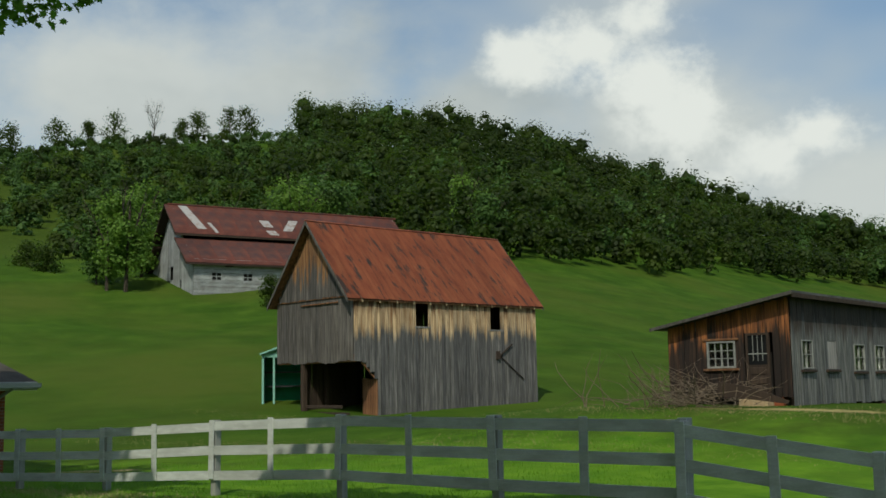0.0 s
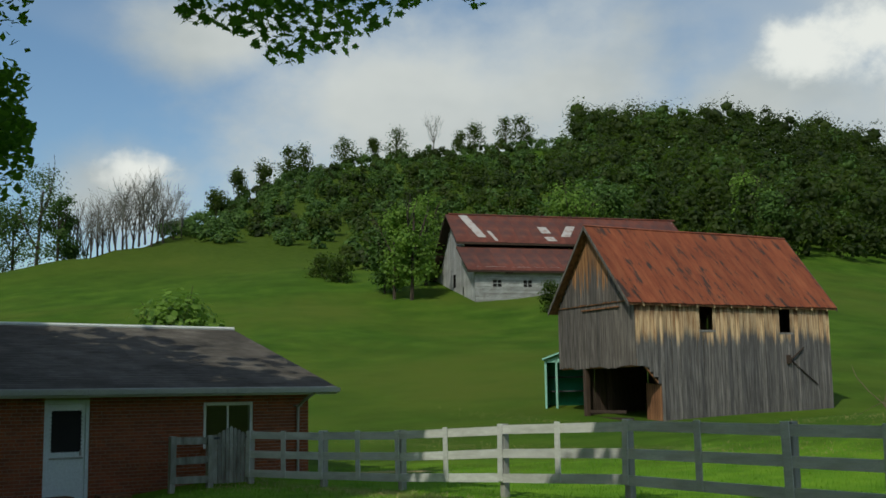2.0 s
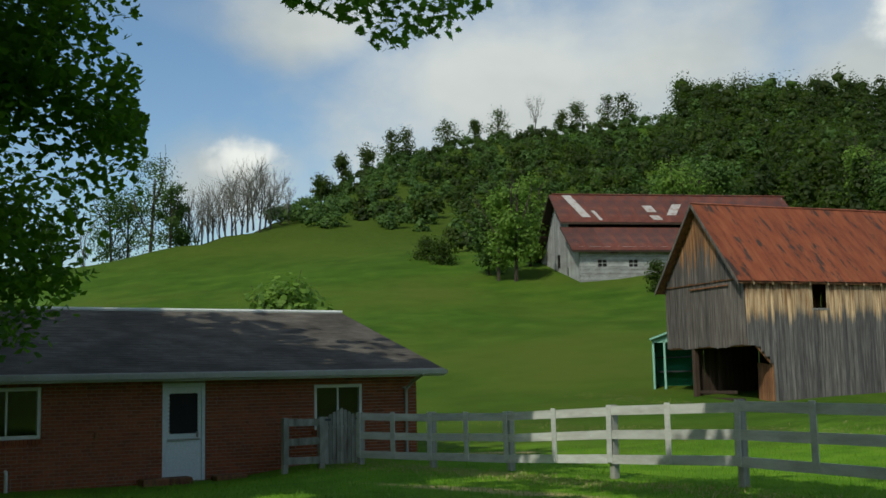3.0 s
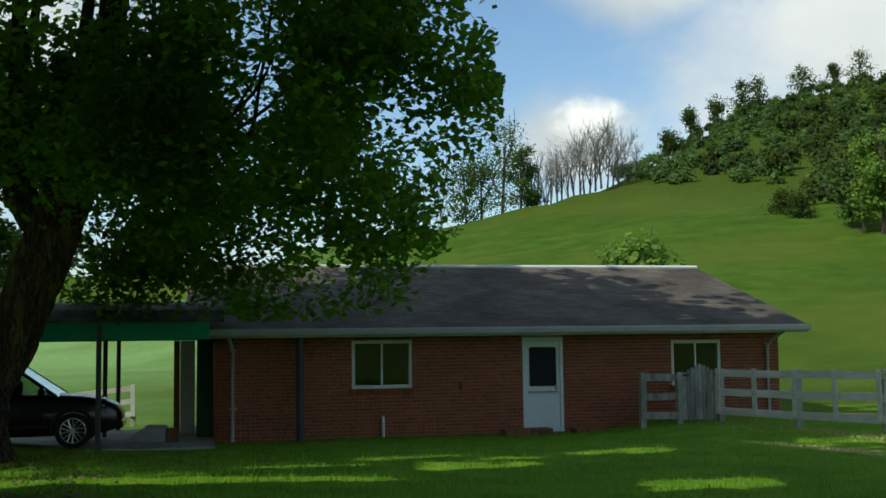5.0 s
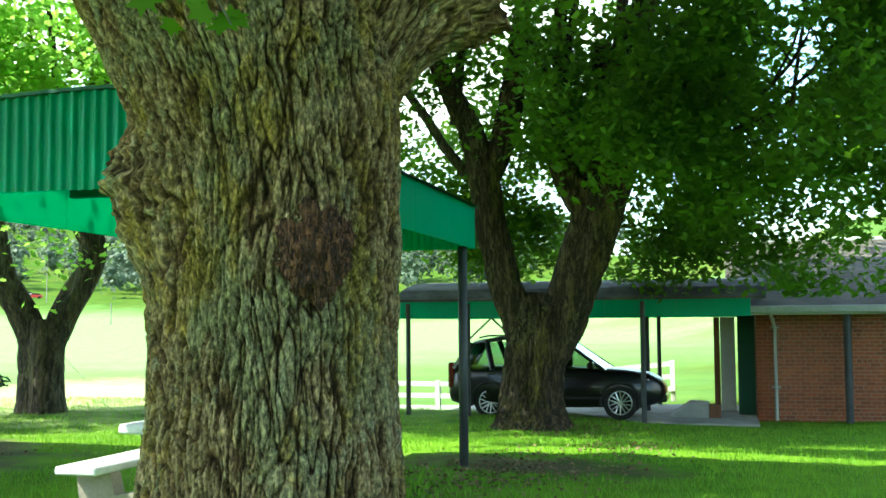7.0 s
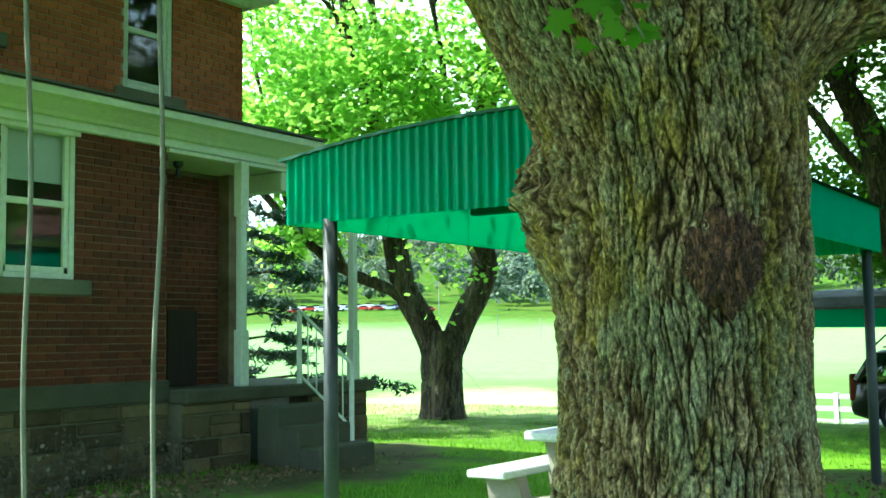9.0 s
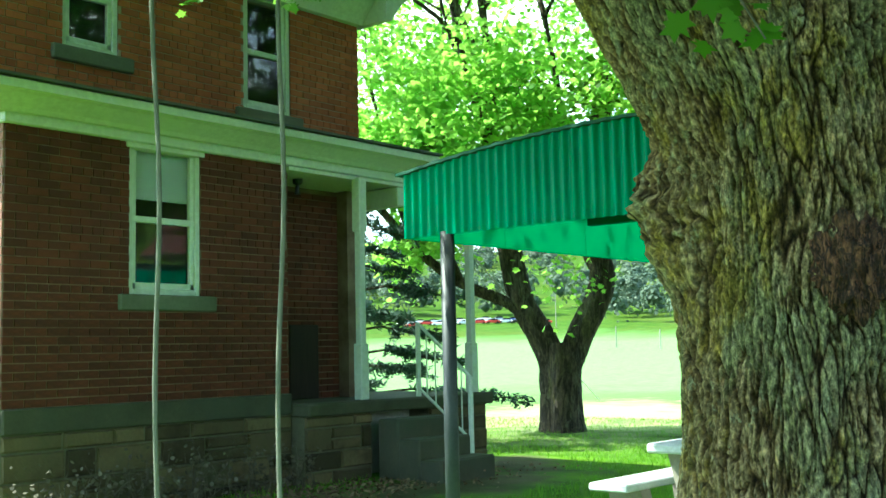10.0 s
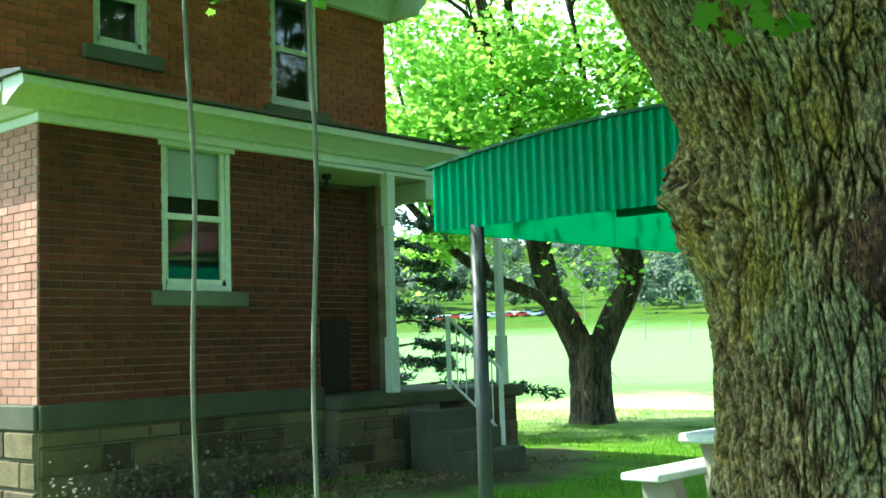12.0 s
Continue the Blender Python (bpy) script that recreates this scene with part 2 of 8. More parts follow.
M_BOARD = surface("weathered_board", [(0.16, 0.145, 0.135), (0.25, 0.23, 0.21), (0.34, 0.31, 0.28)], 2.2, 0.9, 0.5, 30.0, (6, 6, 0.5), piece=0.3, bump_size=0.006)
M_BOARD_TAN = surface("sheltered_board", [(0.36, 0.24, 0.12), (0.50, 0.37, 0.22)], 2.2, 0.85, 0.5, 30.0, (6, 6, 0.5), piece=0.22, bump_size=0.006)
M_BROWN = surface("brown_board", [(0.07, 0.035, 0.02), (0.20, 0.09, 0.04), (0.30, 0.15, 0.07)], 1.6, 0.85, 0.5, 30.0, (5, 5, 0.6), piece=0.3, bump_size=0.006)
M_WHITEWASH = surface("whitewashed_board", [(0.24, 0.25, 0.24), (0.44, 0.45, 0.43)], 1.0, 0.9, 0.4, 20.0, (1, 1, 3), stain=(0.22, 0.21, 0.19), stain_scale=0.8, piece=0.12, bump_size=0.006)
M_GREEN = surface("green_metal", [(0.004, 0.20, 0.105), (0.006, 0.25, 0.13)], 1.0, 0.45, 0.05, 20.0, stain=(0.006, 0.15, 0.085), stain_scale=1.5, bump_size=0.002)
M_DARKPOST = surface("dark_post_paint", [(0.025, 0.03, 0.035), (0.05, 0.055, 0.06)], 4.0, 0.5, 0.1, 50.0, bump_size=0.002)
M_STONE = surface("foundation_stone", [(0.046, 0.034, 0.017), (0.150, 0.112, 0.058)], 3.0, 0.95, 0.6, 25.0, stain=(0.050, 0.048, 0.024), stain_scale=1.5, piece=0.6, bump_size=0.012)
M_JOINT = surface("mossy_joint", [(0.075, 0.07, 0.042), (0.135, 0.125, 0.08)], 3.0, 0.95, 0.4, 60.0, bump_size=0.004)
M_CONCRETE = surface("concrete", [(0.28, 0.28, 0.25), (0.40, 0.40, 0.36)], 2.0, 0.9, 0.3, 40.0, stain=(0.18, 0.18, 0.15), stain_scale=1.2, bump_size=0.004)
# near-black colour that paints the shade inside rooms and hollow spaces
M_INSIDE_SHADE = surface("inside_shade", [(0.015, 0.013, 0.012), (0.03, 0.026, 0.022)], 2.0, 0.9, 0.0)
M_LEAF = foliage("maple_leaf", (0.030, 0.085, 0.009), (0.078, 0.19, 0.02), (0.42, 0.80, 0.09), 0.55)
M_LEAF_YOUNG = foliage("young_maple_leaf", (0.085, 0.25, 0.03), (0.26, 0.48, 0.055), (0.58, 0.95, 0.17), 0.62)
# darker copy of the maple leaf, with crown shade put into its colour
M_LEAF_SHADE = foliage("shaded_maple_leaf", (0.022, 0.060, 0.005), (0.060, 0.145, 0.010), (0.31, 0.62, 0.035), 0.5)
M_WOOD_FAR = foliage("woodland_leaf", (0.019, 0.035, 0.004), (0.050, 0.074, 0.008), (0.11, 0.20, 0.02), 0.42, 0.13, 0.10)


# ---- mesh helpers ----
class Buf:
    """Vertices and faces of one mesh, gathered piece by piece."""

    def __init__(self):
        self.v, self.f = [], []

    def add(self, verts, faces):
        n = len(self.v)
        self.v.extend([tuple(p) for p in verts])
        self.f.extend([tuple(n + i for i in q) for q in faces])
        return self

    def box(self, x0, y0, z0, x1, y1, z1, m=None):
        x0, x1 = min(x0, x1), max(x0, x1)
        y0, y1 = min(y0, y1), max(y0, y1)
        z0, z1 = min(z0, z1), max(z0, z1)
        p = [Vector(c) for c in ((x0, y0, z0), (x1, y0, z0), (x1, y1, z0), (x0, y1, z0), (x0, y0, z1), (x1, y0, z1), (x1, y1, z1), (x0, y1, z1))]
        if m is not None:
            p = [m @ c for c in p]
        return self.add(p, ((0, 3, 2, 1), (4, 5, 6, 7), (0, 1, 5, 4), (1, 2, 6, 5), (2, 3, 7, 6), (3, 0, 4, 7)))

    def bevelbox(self, x0, y0, z0, x1, y1, z1, b=0.01, m=None):
        """A box whose edges are cut off by b."""
        pts, ids = [], {}
        lo, hi = (x0, y0, z0), (x1, y1, z1)
        for c in range(8):
            bits = (c & 1, c >> 1 & 1, c >> 2 & 1)
            for ax in range(3):
                p = [(hi[k] if bits[k] else lo[k]) + (0 if k == ax else (-b if bits[k] else b)) for k in range(3)]
                ids[(c, ax)] = len(pts)
                pts.append(Vector(p))
        fs = []
        for ax in range(3):
            u, w = [k for k in range(3) if k != ax]
            for s in (0, 1):
                q = [s << ax, s << ax | 1 << u, s << ax | 1 << u | 1 << w, s << ax | 1 << w]
                q = [ids[(c, ax)] for c in q]
                fs.append(tuple(q))
        for ax in range(3):
            u, w = [k for k in range(3) if k != ax]
            for a in (0, 1):
                for b2 in (0, 1):
                    c0 = a << u | b2 << w
                    c1 = c0 | 1 << ax
                    fs.append((ids[(c0, u)], ids[(c0, w)], ids[(c1, w)], ids[(c1, u)]))
        for c in range(8):
            fs.append((ids[(c, 0)], ids[(c, 1)], ids[(c, 2)]))
        if m is not None:
            pts = [m @ p for p in pts]
        return self.add(pts, fs)

    def tube(self, path, radii, seg=8, wob=0.0, caps=True):
        path = [Vector(p) for p in path]
        n0 = len(self.v)
        up = Vector((0.13, 0.21, 1)).normalized()
        for i, p in enumerate(path):
            d = (path[min(i + 1, len(path) - 1)] - path[max(i - 1, 0)]).normalized()
            a = d.cross(up if abs(d.dot(up)) < 0.95 else Vector((1, 0, 0))).normalized()
            b = d.cross(a)
            for k in range(seg):
                t = 2 * math.pi * k / seg
                r = radii[i] * (1 + (wob * noise.noise((p + a * math.cos(t) * radii[i] + b * math.sin(t) * radii[i]) * 2.3) if wob else 0))
                self.v.append(tuple(p + (a * math.cos(t) + b * math.sin(t)) * r))
        for i in range(len(path) - 1):
            for k in range(seg):
                k2 = (k + 1) % seg
                self.f.append((n0 + i * seg + k, n0 + i * seg + k2, n0 + (i + 1) * seg + k2, n0 + (i + 1) * seg + k))
        if caps:
            self.f.append(tuple(n0 + k for k in reversed(range(seg))))
            e = n0 + (len(path) - 1) * seg
            self.f.append(tuple(e + k for k in range(seg)))
        return self

    def cyl(self, p0, p1, r, seg=10, r1=None):
        return self.tube([p0, p1], [r, r if r1 is None else r1], seg)

    def extrude(self, outline, vec):
        """A flat outline of points, drawn out along vec."""
        n = len(outline)
        a = [Vector(p) for p in outline]
        b = [p + Vector(vec) for p in a]
        return self.add(a + b, [tuple(range(n))[::-1], tuple(range(n, 2 * n))] + [(i, (i + 1) % n, n + (i + 1) % n, n + i) for i in range(n)])


def link(name, buf, material, parent=None, label="", smooth=False):
    me = bpy.data.meshes.new(name)
    if isinstance(buf, Buf):
        me.from_pydata(buf.v, [], buf.f)
        b = bmesh.new()
        b.from_mesh(me)
        bmesh.ops.recalc_face_normals(b, faces=b.faces) if len(b.faces) < 20000 else None
        b.to_mesh(me)
        b.free()
    else:
        me.from_pydata(buf[0].tolist(), [], buf[1].tolist() if isinstance(buf[1], np.ndarray) else buf[1])
    me.materials.append(material)
    if smooth:
        me.polygons.foreach_set("use_smooth", [True] * len(me.polygons))
    me.update()
    ob = new(name, me)
    if parent is not None:
        ob.parent = parent
    if label:
        ob["label"] = label
    return ob


def part(name, buf, material, parent, label="", smooth=False):
    return link(name, buf, material, parent, label, smooth)


def thing(name, x, y, z, label, category, group="", kind="", turn=0.0):
    e = new(name)
    e.empty_display_size = 0.2
    e.matrix_world = pose(x, y, z, 0, 0, turn)
    return tagged(e, label, category, group, kind)


def piece(name, mesh, parent, x=0.0, y=0.0, z=0.0, turn=0.0, size=(1, 1, 1), tilt=0.0):
    """One more piece on shared mesh data."""
    o = new(name, mesh)
    o.parent = parent
    o.matrix_basis = pose(x, y, z, 0, tilt, turn) @ Matrix.Diagonal((*size, 1))
    return o


# ---- ground ----
NEAR = [(-24, 7, -0.06), (-24, 0, -0.06), (-24, 13.2, 0.28), (-20.7, 11.7, 0.2), (-15.5, 12.4, 0.27), (-12.4, 12.4, 0.36), (-6.8, 12.7, 0.4), (-4.6, 12.8, 0.14), (-2.0, 13.0, -0.08),
        (-30, 30.3, 0.85), (-28.5, 40, 0.75), (-12, 28, 1.35), (-15.4, 28, 1.4), (-11.6, -2.8, 0.48), (-5.9, -4.9, 0.5), (-8.2, -9, 0.62), (-5, -9, 0.6),
        (-18.6, -12.5, 0.38), (-20, -3.7, 0.12), (0, 0, 0.45), (10, -10, 0.5), (10, 10, 0.5), (-32, -8, -0.5), (-45, -30, 0.0)]
# azimuth from +y towards -x, elevation of the ridge, its distance, distance where the rise begins
RIDGE = [(-60, 3.0, 300, 60), (0, 3.0, 290, 60), (10, 4.2, 280, 50), (18, 5.2, 270, 48), (25, 7.5, 265, 46), (33, 10.6, 262, 44), (39, 12.3, 260, 42), (43, 12.6, 262, 42),
         (47, 12.75, 265, 42), (49, 12.8, 264, 42), (53, 12.6, 262, 42), (58, 12.0, 250, 42), (62, 11.2, 225, 42), (66, 9.2, 180, 42), (70, 7.5, 150, 42), (74, 6.7, 140, 44),
         (78, 5.8, 138, 46), (85, 4.4, 150, 55), (95, 3.4, 300, 100), (108, 4.6, 560, 140), (125, 5.2, 620, 140), (150, 5.2, 620, 140), (220, 4.0, 400, 120), (300, 3.0, 300, 60)]


def smoothstep(a, b, x):
    t = min(1.0, max(0.0, (x - a) / (b - a)))
    return t * t * (3 - 2 * t)


def ridge(az):
    for a, b in zip(RIDGE, RIDGE[1:]):
        if a[0] <= az <= b[0]:
            t = (az - a[0]) / (b[0] - a[0])
            return [a[k] + (b[k] - a[k]) * t for k in (1, 2, 3)]


def near_height(x, y):
    sw = sz = 0.0
    for px, py, pz in NEAR:
        w = 1.0 / ((px - x) ** 2 + (py - y) ** 2 + 1.5) ** 1.6
        sw += w
        sz += w * pz
    return sz / sw


def ground_z(x, y):
    r = math.hypot(x, y)
    az = math.degrees(math.atan2(-x, y))
    if az < -60:
        az += 360
    el, far, foot = ridge(az)
    zn = near_height(x, y)
    if r <= foot:
        return zn
    top = 2.0 + far * math.tan(radians(el))
    if r <= far:
        s = (r - foot) / (far - foot)
        z = zn + (top - zn) * s ** (1.3 + 0.55 * smoothstep(88, 105, az))
    else:
        z = top - 0.06 * (r - far) if r < far + 400 else top - 24
        z = max(z, 5)
    bump = 0.9 * noise.noise((x * 0.03, y * 0.03, 2.0)) + 0.3 * noise.noise((x * 0.11, y * 0.11, 5.0))
    return z + bump * smoothstep(foot, foot + 40, r)


def build_ground():
    rings = [0.0] + [1.2 * 1.055 ** i for i in range(150)]
    rings = [r for r in rings if r < 3200]
    seg = 300
    verts, faces = [(0, 0, ground_z(0.01, 0.01))], []
    for r in rings[1:]:
        for k in range(seg):
            a = 2 * math.pi * k / seg
            x, y = -math.sin(a) * r, math.cos(a) * r
            verts.append((x, y, ground_z(x, y)))
    for k in range(seg):
        faces.append((0, 1 + k, 1 + (k + 1) % seg))
    for i in range(len(rings) - 2):
        b = 1 + i * seg
        for k in range(seg):
            k2 = (k + 1) % seg
            faces.append((b + k, b + seg + k, b + seg + k2, b + k2))
    bf = Buf()
    bf.v, bf.f = verts, faces
    g = link("ground", bf, M_GRASS, smooth=True)
    tagged(g, "mown lawn and pasture rising into green hills", "ground", kind="structure")
    return g


build_ground()


# ---- walls of brick or boards ----
def cut(a, b, holes):
    """The stretch a..b less the holes."""
    out = [(a, b)]
    for h0, h1 in holes:
        nxt = []
        for s, e in out:
            if h1 <= s or h0 >= e:
                nxt.append((s, e))
            else:
                if h0 > s:
                    nxt.append((s, h0))
                if h1 < e:
                    nxt.append((h1, e))
        out = nxt
    return out


def panel_with_holes(length, z0, z1, holes, thick):
    """A wall in the plane y = 0, outside towards -y, in one piece that leaves the holes free. holes: u0, u1, z0, z1."""
    b = Buf()
    us = sorted({0.0, length, *[min(max(h[k], 0.0), length) for h in holes for k in (0, 1)]})
    zs = sorted({z0, z1, *[min(max(h[k], z0), z1) for h in holes for k in (2, 3)]})
    nu, nz = len(us), len(zs)
    ids = {}

    def vid(i, j, k):
        if (i, j, k) not in ids:
            ids[(i, j, k)] = len(b.v)
            b.v.append((us[i], (0.0, thick)[k], zs[j]))
        return ids[(i, j, k)]

    def solid(i, j):
        if not (0 <= i < nu - 1 and 0 <= j < nz - 1):
            return False
        u, z = (us[i] + us[i + 1]) / 2, (zs[j] + zs[j + 1]) / 2
        return not any(h[0] < u < h[1] and h[2] < z < h[3] for h in holes)

    for i in range(nu - 1):
        for j in range(nz - 1):
            if not solid(i, j):
                continue
            for k in (0, 1):
                b.f.append((vid(i, j, k), vid(i + 1, j, k), vid(i + 1, j + 1, k), vid(i, j + 1, k)))
            for di, dj, p, q in ((-1, 0, (i, j), (i, j + 1)), (1, 0, (i + 1, j), (i + 1, j + 1)), (0, -1, (i, j), (i + 1, j)), (0, 1, (i, j + 1), (i + 1, j + 1))):
                if not solid(i + di, j + dj):
                    b.f.append((vid(*p, 0), vid(*q, 0), vid(*q, 1), vid(*p, 1)))
    return b


def brick_wall(name, parent, x, y, z, turn, length, height, holes=(), thick=0.22, course=0.075, brick=0.205, near=None, old=False, coat=None):
    """A brick wall with recessed mortar; the bricks inside near (u0, u1, z0, z1) are pieces of their own."""
    w = new(name)
    w.parent = parent
    w.matrix_basis = pose(x, y, z, 0, 0, turn)
    part("mortar_bed", panel_with_holes(length, 0, height, holes, thick), M_MORTAR_OLD if old else M_MORTAR, w)
    rest = Buf()
    unit = Buf().bevelbox(0, -0.009, 0, 1, 0.02, 1, 0.004)
    shared = None
    joint = 0.011
    r = random.Random(int(length * 100))
    rows = int(height / course)
    count = 0
    for k in range(rows):
        za, zb = k * course + joint / 2, (k + 1) * course - joint / 2
        u = -brick / 2 if k % 2 else 0.0
        header = k % 7 == 6
        step = brick / 2 + 0.003 if header else brick
        blocked = [(h[0], h[1]) for h in holes if h[2] < zb and h[3] > za]
        while u < length:
            for a, c in cut(max(u + joint / 2, 0.0), min(u + step - joint / 2, length), blocked):
                if c - a < 0.03:
                    continue
                out = -0.008 - 0.004 * r.random()
                if near and near[0] < a < near[1] and near[2] < za < near[3] and count < 300:
                    if shared is None:
                        first = link("brick", Buf().bevelbox(-0.5, -1, -0.5, 0.5, 1, 0.5, 0.03), M_BRICK_SHADED if old else M_BRICK, w)
                        shared = first.data
                        first.matrix_basis = pose((a + c) / 2, 0.0, (za + zb) / 2) @ Matrix.Diagonal((c - a, -out, zb - za, 1))
                    else:
                        piece("brick", shared, w, (a + c) / 2, 0.0, (za + zb) / 2, 0, (c - a, -out, zb - za), r.uniform(-0.4, 0.4))
                    count += 1
                else:
                    rest.add([(a, out, za), (c, out, za), (c, out, zb), (a, out, zb), (a, 0.01, za), (c, 0.01, za), (c, 0.01, zb), (a, 0.01, zb)],
                             ((0, 1, 2, 3), (0, 3, 7, 4), (1, 5, 6, 2), (3, 2, 6, 7), (0, 4, 5, 1)))
            u += step
    o = part("brickwork", rest, coat or (M_BRICK_SHADED_STUFF if old else M_BRICK_STUFF), w)
    o["kind"] = "stuff"
    return w


def sash_window(name, parent, w, h, x, y, z, turn=0.0, frame_w=0.07, split="slide", deep=0.10, blind=0.0, muntins=(0, 0), material=None):
    """A framed window in a wall's plane y = 0 (outside towards -y), its lower left corner at x, z."""
    wm = material or M_WHITE
    e = new(name)
    e.parent = parent
    e.matrix_basis = pose(x, y, z, 0, 0, turn)
    f = Buf()
    f.bevelbox(0, -0.02, 0, frame_w, deep, h, 0.006)
    f.bevelbox(w - frame_w, -0.02, 0, w, deep, h, 0.006)
    f.bevelbox(frame_w, -0.02, 0, w - frame_w, deep, frame_w, 0.006)
    f.bevelbox(frame_w, -0.02, h - frame_w, w - frame_w, deep, h, 0.006)
    part("window_frame", f, wm, e)
    s = Buf()
    if split == "slide":
        s.bevelbox(w / 2 - 0.022, 0.01, frame_w, w / 2 + 0.022, 0.06, h - frame_w, 0.004)
    else:
        s.bevelbox(frame_w, 0.0, h * 0.5 - 0.03, w - frame_w, 0.055, h * 0.5 + 0.03, 0.004)
        s.bevelbox(frame_w, 0.005, frame_w, frame_w + 0.045, 0.055, h - frame_w, 0.004)
        s.bevelbox(w - frame_w - 0.045, 0.005, frame_w, w - frame_w, 0.055, h - frame_w, 0.004)
        s.bevelbox(frame_w, 0.005, frame_w, w - frame_w, 0.055, frame_w + 0.06, 0.004)
    part("sash", s, wm, e)
    nx, nz = muntins
    if nx or nz:
        for i in range(nx):
            u = frame_w + (w - 2 * frame_w) * (i + 1) / (nx + 1)
            part("muntin", Buf().box(u - 0.012, 0.0, frame_w, u + 0.012, 0.03, h - frame_w), wm, e)
        for i in range(nz):
            v = frame_w + (h - 2 * frame_w) * (i + 1) / (nz + 1)
            part("muntin", Buf().box(frame_w, -0.002, v - 0.012, w - frame_w, 0.028, v + 0.012), wm, e)
    p = part("pane", Buf().box(frame_w, 0.035, frame_w, w - frame_w, 0.041, h - frame_w), M_PANE, e)
    p.visible_shadow = False
    if blind:
        part("roller_blind", Buf().box(frame_w, 0.075, h * (1 - blind), w - frame_w, 0.08, h - frame_w), M_BLIND, e, "pale roller blind half drawn")
    return e


M_PANE = glass("window_glass")
M_BLIND = surface("roller_blind", [(0.55, 0.60, 0.52), (0.60, 0.65, 0.57)], 2.0, 0.8, 0.0)
M_GUTTER = surface("painted_gutter", [(0.34, 0.34, 0.31), (0.46, 0.46, 0.42)], 2.0, 0.5, 0.1, 20.0, stain=(0.35, 0.36, 0.34), stain_scale=1.0, bump_size=0.002)
M_DOORWHITE = surface("white_door_paint", [(0.60, 0.66, 0.68), (0.68, 0.73, 0.75)], 1.0, 0.4, 0.02, 20.0)
M_SCREEN = surface("dark_screen_glass", [(0.006, 0.006, 0.006), (0.01, 0.01, 0.01)], 1.0, 0.55, 0.0, gloss=0.2)
M_ROOM = surface("room_wall", [(0.16, 0.17, 0.13), (0.20, 0.21, 0.16)], 1.0, 0.9, 0.0)


# ---- brick garage with a long low roof ----
def shingle_slope(length, run, rise, rows, r):
    """Courses of shingles up a slope that starts at y = 0, z = 0 and climbs towards +y; along x."""
    b = Buf()
    for k in range(rows):
        t0, t1 = k / rows, (k + 1) / rows + 0.004
        u = -r.uniform(0.0, 0.3)
        while u < length:
            w = r.uniform(0.26, 0.34)
            a, c = max(0.0, u), min(length, u + w - 0.006)
            lift = 0.008 + r.uniform(0, 0.004)
            if c > a + 0.02:
                b.add([(a, run * t0, rise * t0 + lift), (c, run * t0, rise * t0 + lift), (c, run * t1, rise * t1 + 0.004), (a, run * t1, rise * t1 + 0.004),
                       (a, run * t0, rise * t0), (c, run * t0, rise * t0)], ((0, 1, 2, 3), (4, 5, 1, 0)))
            u += w
    return b


